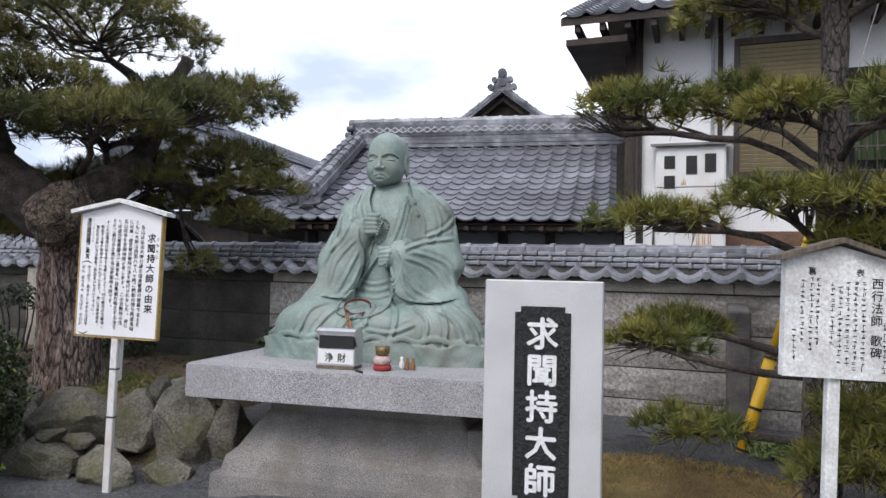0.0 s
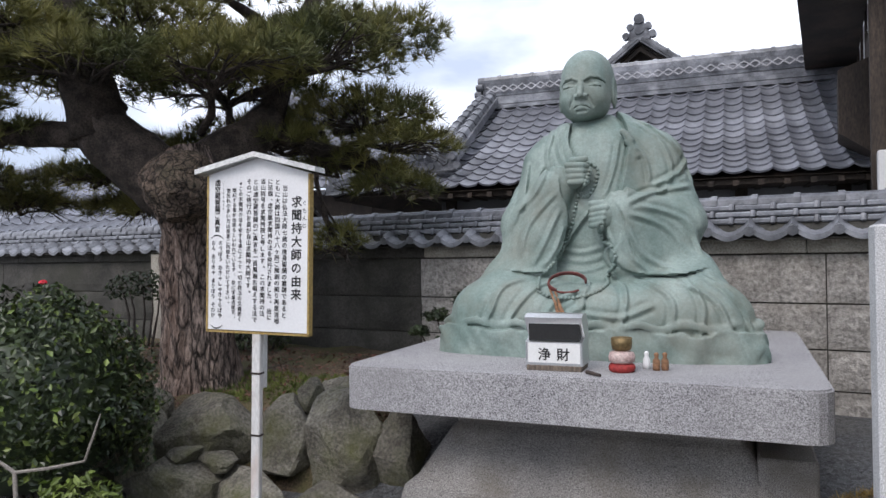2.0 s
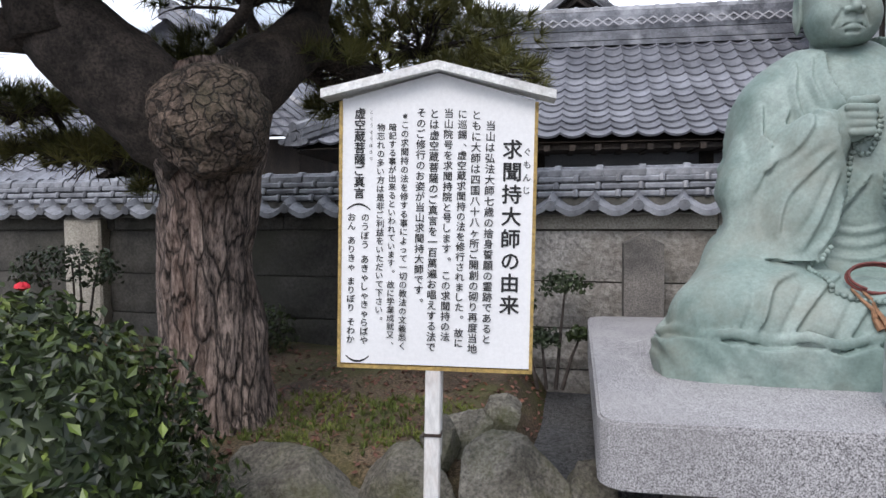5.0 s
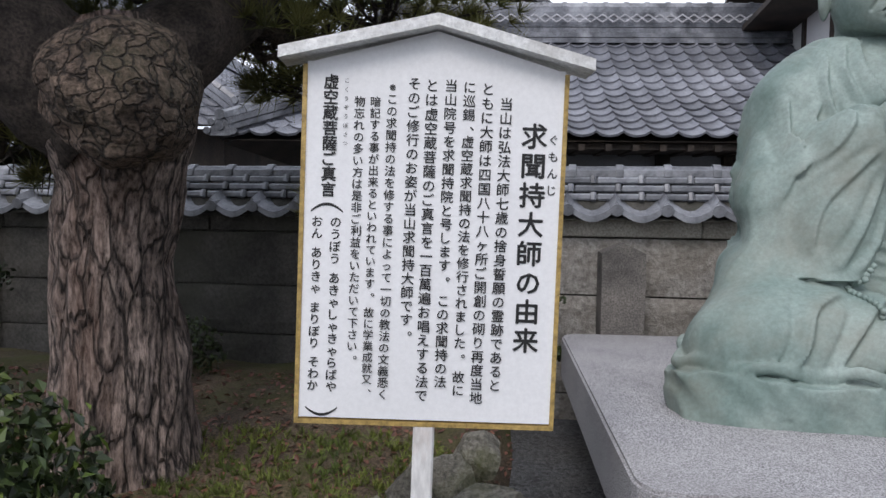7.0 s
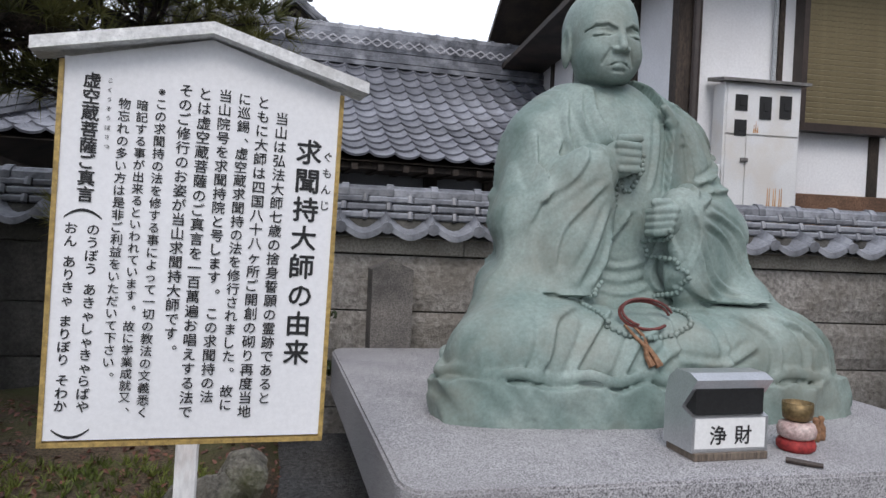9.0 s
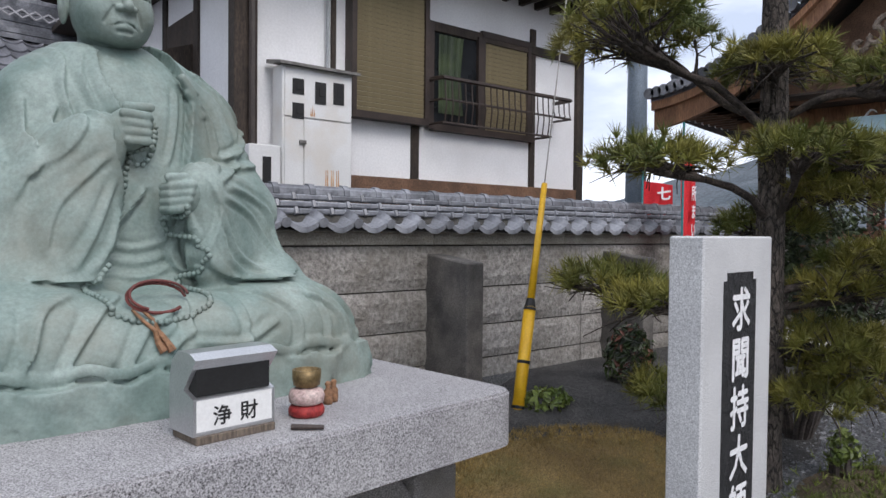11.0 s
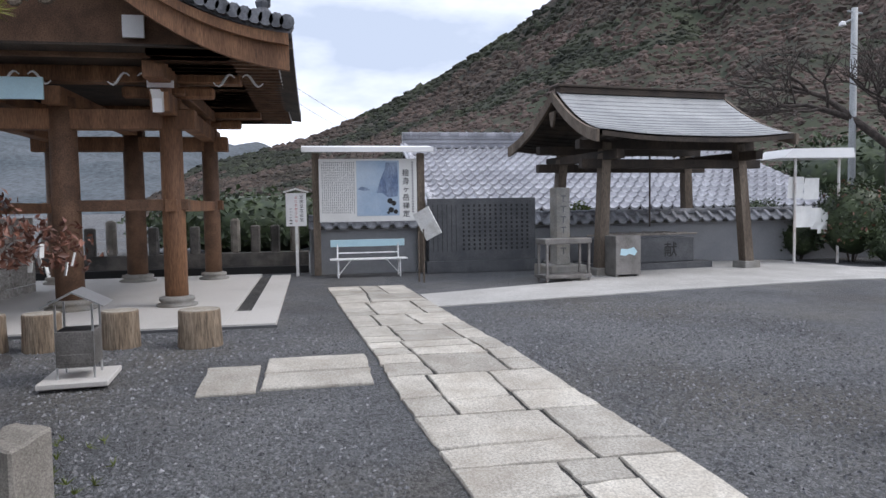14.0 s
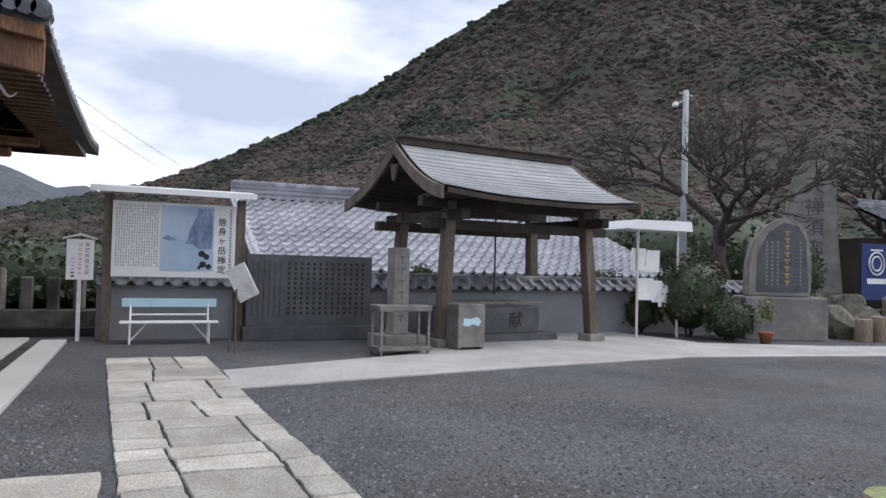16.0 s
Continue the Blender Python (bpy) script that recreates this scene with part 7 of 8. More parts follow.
for y, z in ((-8.2, 1.95), (-8.6, 1.92), (-8.4, 1.3), (-8.75, 1.25), (-8.95, 1.15)):
    bm = B()
    g = [[bm.verts.new((13.5 + 0.05 * rngp.random(), y + 0.13 * i + 0.03 * rngp.random(), z - 0.16 * k)) for i in range(4)] for k in range(4)]
    for a, b in zip(g, g[1:]):
        for i in range(3):
            bm.faces.new((a[i], a[i + 1], b[i + 1], b[i]))
    part("paper_slip", bm, M["paper"], PS, "crumpled white paper")


def slab_stone(name, label, loc, yaw, poly, thick, material):
    t = thing(name, label, "monument", loc, yaw)
    bm = prism(B(), poly, 0, thick)
    bmesh.ops.bevel(bm, geom=bm.edges[:], offset=thick * 0.16, segments=2, affect="EDGES")
    part("stone", bm, M[material], t)
    return t


mo = slab_stone("verse_monument", "rounded natural stone monument with a polished dark face", (12.65, -11.29, 0.93), -120, [(-0.78, 0), (-0.76, 0.75), (-0.66, 1.22), (-0.30, 1.66), (0.05, 1.84), (0.40, 1.74), (0.58, 1.40), (0.66, 0.7), (0.62, 0)], 0.32, "monument")
part("polished_face", prism(B(), [(-0.56, 0.12), (-0.54, 1.0), (-0.30, 1.48), (0.02, 1.70), (0.34, 1.62), (0.50, 1.3), (0.56, 0.14)], -0.012, 0.004), M["slate"], mo, "dark polished face")
bm = B()
for k in range(8):
    box(bm, (0.10, -0.014, 1.50 - 0.160 * k), (0.12, 0.004, 0.028))
    box(bm, (0.10, -0.014, 1.45 - 0.160 * k), (0.03, 0.004, 0.10))
part("lettering", bm, M["goldink"], mo, "gold characters")
bm = B()
for i in range(3):
    for k in range(12):
        box(bm, (-0.10 - 0.12 * i, -0.014, 1.25 - 0.085 * k), (0.035, 0.004, 0.05))
        box(bm, (0.30 + 0.09 * (i % 2), -0.014, 1.25 - 0.085 * k), (0.035, 0.004, 0.05))
part("lettering", bm, M["greyink"], mo)
bm = B()
box(bm, (0, 0.25, 0.46), (1.75, 1.1, 0.98), 0.05, seg=2)
bmesh.ops.subdivide_edges(bm, edges=bm.edges[:], cuts=1, use_grid_fill=True)
for v in bm.verts:
    v.co += Vector((1, 1, 1)) * 0.05 * noise.noise(v.co * 3)
tagged(part("monument_base", bm, M["granite_dark"], m=pose(12.65, -11.29, 0, 0, 0, -120)), "rough-hewn granite base block", "stone base")
tall = slab_stone("tall_monument", "tall rough stone slab carved with large characters", (16.06, -16.41, 0.9), -129, [(-0.90, 0), (-0.80, 2.2), (-0.58, 3.5), (-0.22, 4.02), (0.26, 4.06), (0.58, 3.75), (0.64, 2.0), (0.80, 0)], 0.4, "monument")
out = ([], [])
column("天禅須弥霊", 0, 3.55, 0.56, out, 1.12, 0.012)
raw("lettering", [(x, y - 0.008, z) for x, y, z in out[0]], out[1], M["slate"], tall)
tagged(part("monument_base", span(B(), (15.2, -17.4, 0), (17.4, -15.0, 0.95), 0.1), M["rock"]), "mounded rock base of the tall monument", "stone base")
LP = thing("lamp_post", "tall grey metal lamp post with small arms", "lamp post", (18.0, -13.2, 0))
part("post", tube(B(), [(0, 0, 0), (0, 0, 7.05)], [0.11, 0.085], 12), M["greypole"], LP, "", True)
part("arm", tube(B(), [(0, 0, 6.75), (0.0, 0.35, 6.6)], 0.03, 6), M["greypole"], LP)
part("lamp_head", lathe(B(), [(0.03, 0), (0.10, 0.03), (0.08, 0.12), (0.02, 0.16)], 12, (0, 0.4, 6.5)), M["whitepaint"], LP)
part("crossbar", tube(B(), [(0, -0.25, 6.9), (0, 0.25, 6.95)], 0.025, 6), M["greypole"], LP)
DS = thing("stall", "dark timber stall with a grey tiled pent roof", "stall", (0, -2.45, 0))
part("wall", span(B(), (14.6, -20, 0), (17.5, -15.0, 2.6)), M["darkwood"], DS)
for y in (-15.2, -17.9):
    part("post", span(B(), (13.95, y - 0.08, 0), (14.1, y + 0.08, 2.5)), M["darkwood"], DS)
part("fascia", span(B(), (13.68, -20, 2.52), (13.74, -14.9, 2.64)), M["oldwhite"], DS)
tile_roof("roof_tiles", (13.65, -14.8, 2.68), (13.65, -20, 2.68), (15.4, -20, 3.55), (15.4, -14.8, 3.55), 0.27, 0.27, M["rooftile"], DS)
ridge_line("ridge", (15.4, -14.8, 3.5), (15.4, -20, 3.5), 0.25, 0.2, 2, M["tile"], DS, 0.08)
BN = thing("shop_banner", "dark blue hanging banner with a white round emblem", "banner", (13.9, -16.05, 0))
part("cloth", span(B(), (-0.02, -0.62, 0.85), (0.0, 0.50, 2.35)), M["blue"], BN)
bm = B()
for r in (0.30, 0.19):
    pts = [(-0.03, -0.06 + r * math.cos(a * math.pi / 12), 1.82 + r * math.sin(a * math.pi / 12)) for a in range(25)]
    tube(bm, pts, 0.022, 5, False)
span(bm, (-0.03, -0.42, 1.28), (-0.022, 0.30, 1.42))
span(bm, (-0.03, -0.30, 2.16), (-0.022, 0.18, 2.20))
part("emblem", bm, M["chalk"], BN, "plain white round emblem and bar")
for i in range(9):
    part_name = "stump"
    log("stump", 11.9 - 0.08 * i, -12.95 - 0.42 * i, 0.18, 0.5 + 0.06 * (i % 3), "logtop", "stump edging", "short grey log stump edging the bed")
FE = thing("stone_fence", "weathered stone fence of close square posts", "fence", kind="structure")
part("base_wall", span(B(), (15.5, 2.75, 0.0), (15.8, 22, 0.46), 0.01), M["stonepost"], FE)
part("kerb", span(B(), (15.25, 2.75, 0.0), (15.49, 22, 0.16), 0.01), M["black"], FE, "dark kerb")
for i in range(44):
    y = 3.05 + 0.43 * i
    pale = i % 3 == 0
    h = 1.22 if pale else 1.06
    bm = span(B(), (15.55, y - 0.10, 0.44), (15.75, y + 0.10, h), 0.025 if not pale else 0.05)
    part("fence_post", bm, M["bollard"] if pale else M["stonepost"], FE)

# ---- plants ----
RNG = np.random.default_rng(21)


def unit(v):
    return v / np.maximum(np.linalg.norm(v, axis=-1, keepdims=True), 1e-6)


def needles(name, cen, dirs, n, length, width, material, parent, label="", spread=0.75):
    """Tufts of thin needles, n at each centre, fanned about its direction."""
    k = len(cen)
    d = unit(dirs[:, None] + RNG.normal(0, spread, (k, n, 3)))
    ln = length * RNG.uniform(0.7, 1.15, (k, n, 1))
    side = unit(np.cross(d, RNG.normal(0, 1, (k, n, 3)))) * width
    base = cen[:, None] + d * 0.008
    v = np.stack([base - side, base + side, base + d * ln], 2).reshape(-1, 3)
    f = np.arange(len(v)).reshape(-1, 3)
    # one island per tuft keeps a tuft of one tint: tie the needles to a shared root
    root = np.repeat(np.arange(k), n)
    v = np.concatenate([v, cen])
    f = np.stack([np.r_[f[:, 0]], f[:, 2], np.full(len(f), 0)], 1)
    f = np.stack([np.arange(len(root)) * 3, np.arange(len(root)) * 3 + 2, np.arange(len(root)) * 3 + 1], 1)
    tie = np.stack([np.arange(len(root)) * 3, np.arange(len(root)) * 3 + 1, len(root) * 3 + root], 1)
    me = bpy.data.meshes.new(name)
    me.from_pydata(v.tolist(), [], np.concatenate([f, tie]).tolist())
    me.update()
    ob = piece(name, me, material, parent, label)
    ob["kind"] = "stuff"
    return ob


def pad_tufts(c, r, n):
    """Points over the upper shell of a flattened cloud pad, with outward directions."""
    a = RNG.uniform(0, 2 * math.pi, n)
    q = np.sqrt(RNG.uniform(0, 1, n))
    lump = 1 + 0.16 * np.sin(a * 3 + c[0] * 5) + 0.10 * np.sin(a * 7 + c[2])
    x, y = r[0] * q * np.cos(a) * lump, r[1] * q * np.sin(a) * lump
    z = r[2] * np.sqrt(np.clip(1 - q * q, 0, 1)) * RNG.uniform(0.35, 1.0, n) - r[2] * 0.35 + RNG.normal(0, 0.03, n)
    p = np.stack([x, y, z], 1)
    d = unit(p / np.array(r)[None] + np.array([0, 0, 1.15])[None])
    return p + np.array(c), d


def limb(bm, a, b, r0, r1, wig=0.08, n=7, seg=7):
    a, b = Vector(a), Vector(b)
    pts = []
    for i in range(n + 1):
        t = i / n
        q = a.lerp(b, t)
        w = math.sin(math.pi * t) * wig * (b - a).length
        q += Vector((noise.noise(q * 1.7 + Vector((5, 0, 0))), noise.noise(q * 1.7 + Vector((0, 9, 0))), noise.noise(q * 1.7 + Vector((0, 0, 3))) + 0.15)) * w
        pts.append(q)
    tube(bm, pts, [r0 + (r1 - r0) * i / n for i in range(n + 1)], seg, True, 0.3)
    return pts


def pine_pads(tree, joint_list, needle_mat, length, density, bark):
    for (j, c, r) in joint_list:
        br = B()
        pts = limb(br, j, (c[0], c[1], c[2] - r[2] * 0.5), 0.055 * max(r[0], 0.5), 0.022, 0.16)
        for k in range(int(13 * max(1, r[0] / 0.6))):
            a = RNG.uniform(0, 2 * math.pi)
            q = RNG.uniform(0.35, 0.95)
            tip = (c[0] + r[0] * q * math.cos(a), c[1] + r[1] * q * math.sin(a), c[2] + r[2] * RNG.uniform(-0.45, 0.15))
            st = pts[int(RNG.integers(len(pts) // 2, len(pts)))]
            sub = limb(br, st, tip, 0.016, 0.005, 0.22, 5, 5)
            for m in range(3):
                e = Vector(tip) + Vector(RNG.uniform(-0.16, 0.16, 3)) * (1, 1, 0.7)[0]
                limb(br, sub[3], e, 0.006, 0.003, 0.2, 3, 4)
        part("branch", br, M[bark], tree, "dark twisting branch", True)
        n = int(density * r[0] * r[1])
        p, d = pad_tufts(c, r, n)
        needles("needle_pad", p, d, 26, length, 0.0042, M[needle_mat], tree)


# the old pine by the sign
PT = thing("old_pine", "old pine with plated bark, a cut knob and spreading pads", "pine tree")
bm = B()
tp = [(-4.27, 7.02, 0.05), (-4.26, 7.0, 0.35), (-4.23, 6.95, 0.8), (-4.20, 6.88, 1.25), (-4.15, 6.82, 1.6), (-4.10, 6.76, 1.95), (-4.2, 6.8, 2.3)]
tube(bm, tp, [0.42, 0.345, 0.295, 0.270, 0.280, 0.325, 0.25], 26, True, 0.22)
bmesh.ops.subdivide_edges(bm, edges=bm.edges[:], cuts=2, use_grid_fill=True)
for v in bm.verts:
    cellp = noise.voronoi(Vector((v.co.x * 6, v.co.y * 6, v.co.z * 3.0)))[0]
    off = v.co - Vector((-4.20, 6.9, v.co.z))
    v.co += off.normalized() * (min(cellp[1] - cellp[0], 0.35) * 0.09 - 0.015)
part("trunk", bm, M["bark"], PT, "thick trunk with plated reddish bark")
bm = B()
bmesh.ops.create_icosphere(bm, subdivisions=4, radius=1.0)
for v in bm.verts:
    n = noise.fractal(v.co * 1.6, 1.0, 2.0, 3)
    cellp = noise.voronoi(v.co * 3.2)[0]
    v.co = v.co * (0.97 + 0.13 * n + 0.10 * min(cellp[1] - cellp[0], 0.4))
bmesh.ops.scale(bm, vec=(0.315, 0.335, 0.30), verts=bm.verts)
bmesh.ops.translate(bm, vec=(-3.90, 6.45, 1.98), verts=bm.verts)
part("cut_knob", bm, M["mossbark"], PT, "swollen knob where a limb was cut")
bm = B()
limb(bm, (-4.12, 6.76, 1.85), (-4.75, 6.35, 2.55), 0.32, 0.24, 0.10, 8, 12)
limb(bm, (-4.72, 6.38, 2.45), (-5.25, 6.2, 4.4), 0.25, 0.12, 0.10, 8, 12)
part("limb", bm, M["darkbark"], PT, "dark heavy limb", True)
bm = B()
limb(bm, (-4.7, 6.35, 2.45), (-6.6, 5.9, 2.40), 0.13, 0.06, 0.08, 8, 10)
part("limb", bm, M["darkbark"], PT, "dark heavy limb", True)
bm = B()
limb(bm, (-4.15, 6.85, 2.05), (-3.75, 7.5, 2.7), 0.26, 0.18, 0.10, 6, 12)
limb(bm, (-3.78, 7.45, 2.65), (-3.5, 7.9, 4.0), 0.14, 0.08, 0.12, 7, 10)
limb(bm, (-3.75, 7.45, 2.6), (-2.95, 8.3, 2.25), 0.11, 0.04, 0.16, 8, 9)
part("limb", bm, M["darkbark"], PT, "dark twisting limb", True)
J = [((-3.6, 7.75, 3.2), (-3.30, 8.15, 3.55), (1.0, 0.85, 0.42)), ((-3.3, 7.9, 2.6), (-3.15, 8.25, 2.82), (0.80, 0.7, 0.32)), ((-3.1, 8.1, 2.3), (-2.90, 8.40, 2.08), (0.48, 0.5, 0.24)),
     ((-4.0, 7.2, 2.6), (-4.15, 7.35, 3.05), (0.95, 0.7, 0.34)), ((-4.95, 6.3, 2.9), (-5.15, 6.45, 3.05), (0.75, 0.65, 0.30)), ((-3.9, 7.6, 3.6), (-4.2, 7.2, 4.25), (1.35, 1.1, 0.45)),
     ((-5.4, 6.15, 2.5), (-5.7, 6.15, 2.50), (0.55, 0.55, 0.2)), ((-3.5, 7.7, 2.5), (-3.35, 8.10, 1.50), (0.26, 0.26, 0.26)), ((-5.2, 6.2, 4.0), (-5.5, 6.3, 4.05), (1.0, 0.9, 0.36)),
     ((-3.8, 7.5, 2.7), (-3.75, 7.65, 2.50), (0.55, 0.45, 0.24)), ((-4.6, 6.6, 3.0), (-4.6, 6.75, 3.5), (0.8, 0.7, 0.3)), ((-6.2, 6.0, 2.4), (-6.2, 6.3, 2.1), (0.5, 0.5, 0.22)), ((-5.0, 7.2, 2.2), (-5.3, 7.6, 1.9), (0.5, 0.45, 0.2))]
J += [((-4.6, 6.5, 2.7), (-4.55, 5.95, 2.98), (0.85, 0.6, 0.26)), ((-4.1, 6.9, 2.5), (-3.55, 6.55, 3.02), (0.75, 0.6, 0.26)), ((-5.0, 6.3, 3.3), (-5.3, 5.6, 3.30), (0.9, 0.7, 0.30)),
      ((-3.9, 7.3, 2.9), (-3.1, 7.2, 3.28), (0.8, 0.65, 0.30)), ((-3.4, 7.8, 2.6), (-3.45, 8.2, 2.30), (0.62, 0.45, 0.22)), ((-3.2, 8.0, 2.5), (-2.75, 8.3, 2.52), (0.55, 0.5, 0.22)),
      ((-5.6, 6.1, 2.4), (-6.0, 5.7, 2.75), (0.7, 0.6, 0.24)), ((-4.9, 7.0, 2.2), (-4.9, 7.6, 2.45), (0.7, 0.5, 0.22)), ((-4.4, 7.2, 2.4), (-4.35, 7.9, 2.62), (0.8, 0.55, 0.26)),
      ((-5.5, 7.2, 2.2), (-6.0, 7.4, 2.25), (0.65, 0.5, 0.2)), ((-5.4, 6.4, 3.6), (-6.2, 6.6, 3.5), (0.9, 0.8, 0.3)),
      ((-5.6, 7.2, 2.3), (-5.7, 7.7, 1.95), (0.6, 0.45, 0.18)), ((-6.2, 6.6, 2.3), (-6.6, 7.0, 1.95), (0.65, 0.5, 0.18)), ((-5.2, 7.4, 2.2), (-5.0, 8.1, 1.72), (0.5, 0.35, 0.16)), ((-6.6, 6.2, 2.4), (-7.2, 6.4, 2.35), (0.7, 0.6, 0.2))]
pine_pads(PT, J, "needle", 0.15, 520, "darkbark")

# the trained pine behind the stele
PR = thing("trained_pine", "slim trained pine with layered yellow-green needle pads", "pine tree")
bm = B()
tube(bm, [(2.80, 5.28, -0.25), (2.83, 5.28, 0.1), (2.82, 5.27, 0.8), (2.86, 5.28, 1.5), (2.88, 5.28, 2.2), (2.90, 5.30, 3.0), (2.88, 5.32, 4.0), (2.9, 5.3, 4.8)], [0.135, 0.11, 0.10, 0.09, 0.085, 0.075, 0.06, 0.04], 16, True, 0.25)
bmesh.ops.subdivide_edges(bm, edges=bm.edges[:], cuts=2, use_grid_fill=True)
for v in bm.verts:
    cellp = noise.voronoi(Vector((v.co.x * 11, v.co.y * 11, v.co.z * 5.0)))[0]
    off = v.co - Vector((2.86, 5.28, v.co.z))
    v.co += off.normalized() * (min(cellp[1] - cellp[0], 0.35) * 0.04 - 0.006)
part("trunk", bm, M["greybark"], PR, "grey scaly trunk")
J = [((2.88, 5.28, 1.55), (1.85, 5.55, 1.90), (0.40, 0.36, 0.14)), ((2.88, 5.28, 1.5), (2.55, 5.0, 1.98), (0.36, 0.36, 0.13)), ((2.9, 5.28, 2.1), (1.75, 5.62, 2.70), (0.45, 0.40, 0.17)),
     ((2.9, 5.3, 2.2), (2.42, 6.05, 2.80), (0.42, 0.50, 0.20)), ((2.86, 5.28, 1.0), (2.05, 6.0, 1.17), (0.34, 0.36, 0.11)), ((2.86, 5.28, 0.9), (1.85, 5.55, 1.08), (0.34, 0.28, 0.12)),
     ((2.84, 5.28, 0.5), (2.10, 5.50, 0.52), (0.34, 0.3, 0.12)), ((2.9, 5.28, 2.2), (3.18, 4.60, 2.50), (0.36, 0.40, 0.17)), ((2.88, 5.28, 1.8), (3.05, 5.0, 1.75), (0.34, 0.34, 0.16)),
     ((2.86, 5.28, 0.8), (3.02, 4.95, 0.78), (0.34, 0.34, 0.15)), ((2.86, 5.28, 1.0), (3.10, 4.90, 1.12), (0.34, 0.34, 0.14)), ((2.88, 5.3, 3.0), (2.5, 5.5, 3.35), (0.5, 0.45, 0.2)),
     ((2.9, 5.3, 3.1), (3.35, 5.1, 3.35), (0.5, 0.45, 0.2)), ((2.9, 5.3, 3.6), (2.9, 5.3, 4.2), (0.55, 0.5, 0.28)), ((2.9, 5.3, 2.4), (2.6, 5.15, 2.55), (0.30, 0.3, 0.14)), ((2.9, 5.3, 2.3), (3.3, 5.5, 2.65), (0.4, 0.36, 0.16)),
     ((2.86, 5.3, 1.3), (3.2, 5.4, 1.55), (0.34, 0.34, 0.15)), ((2.86, 5.28, 0.75), (3.12, 4.80, 0.62), (0.42, 0.38, 0.17)), ((2.86, 5.28, 1.1), (3.25, 4.72, 1.30), (0.40, 0.36, 0.16)),
     ((2.86, 5.28, 0.6), (2.95, 4.95, 0.45), (0.40, 0.34, 0.14)), ((2.88, 5.28, 1.6), (3.1, 4.75, 1.95), (0.42, 0.36, 0.15))]
pine_pads(PR, J, "needle2", 0.105, 900, "darkbark")


def leaves(name, cen, nrm, size, aspect, material, parent, label="", cup=0.25):
    """Pointed leaves, two triangles a side folded along the midrib."""
    k = len(cen)
    n = unit(nrm)
    t = unit(np.cross(n, RNG.normal(0, 1, (k, 3))))
    s = np.cross(n, t)
    ln = (size * RNG.uniform(0.7, 1.25, k))[:, None]
    w = ln * aspect
    a, b = cen - t * ln * 0.5, cen + t * ln * 0.5
    l, r = cen + s * w + n * ln * cup * 0.4, cen - s * w + n * ln * cup * 0.4
    v = np.stack([a, l, b, r], 1).reshape(-1, 3)
    i = np.arange(k)[:, None] * 4
    f = np.concatenate([i + [[0, 2, 1]], i + [[0, 3, 2]]])
    me = bpy.data.meshes.new(name)
    me.from_pydata(v.tolist(), [], f.tolist())
    me.update()
    ob = piece(name, me, material, parent, label)
    ob["kind"] = "stuff"
    return ob


def blob_points(c, r, n, inner=0.72, floor=-0.6):
    d = unit(RNG.normal(0, 1, (n * 2, 3)))
    d = d[d[:, 2] > floor][:n]
    lump = 1 + 0.10 * np.sin(d[:, 0] * 7 + c[0]) * np.sin(d[:, 1] * 6 + c[1]) + 0.07 * np.sin(d[:, 2] * 11 + d[:, 0] * 9)
    q = RNG.uniform(inner, 1.0, len(d)) * lump
    return np.array(c) + d * np.array(r) * q[:, None], d


def shrub(name, label, c, r, n, size, material, aspect=0.28, stems=5, base=None, flowers=0, extra=None, tilt=0.7):
    t = thing(name, label, "shrub")
    bm = B()
    base = base or (c[0], c[1], c[2] - r[2])
    for k in range(stems):
        a = 2 * math.pi * k / stems + 0.4
        limb(bm, (base[0] + 0.05 * math.cos(a), base[1] + 0.05 * math.sin(a), base[2] - 0.03), (c[0] + r[0] * 0.6 * math.cos(a), c[1] + r[1] * 0.6 * math.sin(a), c[2] + r[2] * 0.35), 0.02, 0.008, 0.1, 5, 5)
    part("stem", bm, M["twig"] if stems > 6 else M["bough"], t)
    p, d = blob_points(c, r, n)
    leaves("foliage", p, d + RNG.normal(0, tilt, d.shape), size, aspect, M[material], t)
    core = B()
    bmesh.ops.create_icosphere(core, subdivisions=3, radius=0.80)
    for v in core.verts:
        v.co = Vector(c) + Vector((v.co.x * r[0], v.co.y * r[1], v.co.z * r[2])) * (1 + 0.12 * noise.noise(v.co * 4))
    if n > 900:
        part("inner_foliage", core, M["leaf3"], t, "", True)
    else:
        core.free()
    if extra:
        p, d = blob_points(c, [q * 1.03 for q in r], extra[1])
        leaves("foliage", p, d + RNG.normal(0, 0.6, d.shape), size * 1.05, aspect, M[extra[0]], t)
    for k in range(flowers):
        p, d = blob_points(c, [q * 1.02 for q in r], 3, 0.97, 0.0)
        bm = B()
        for i in range(7):
            a = i * 0.9
            o = Vector((math.cos(a), math.sin(a), 0)) * 0.016
            tube(bm, [Vector(p[0]), Vector(p[0]) + o + Vector(d[0]) * 0.02], [0.006, 0.018], 6)
        part("flower", bm, M["petal"], t, "small red camellia flower")
    return t


shrub("camellia_hedge", "clipped dark green camellia bush with red flowers", (-4.38, 5.36, 0.38), (0.95, 0.78, 0.80), 13000, 0.056, "leaf", flowers=9, base=(-4.3, 5.4, -0.4), extra=("leaf2", 1300))
TW = thing("bare_twig", "forked pale bare twig in front of the hedge", "twig")
bm = B()
limb(bm, (-3.35, 4.55, -0.45), (-3.42, 4.60, 0.18), 0.016, 0.012, 0.05, 5, 6)
limb(bm, (-3.42, 4.60, 0.18), (-3.85, 4.45, 0.55), 0.012, 0.006, 0.08, 5, 6)
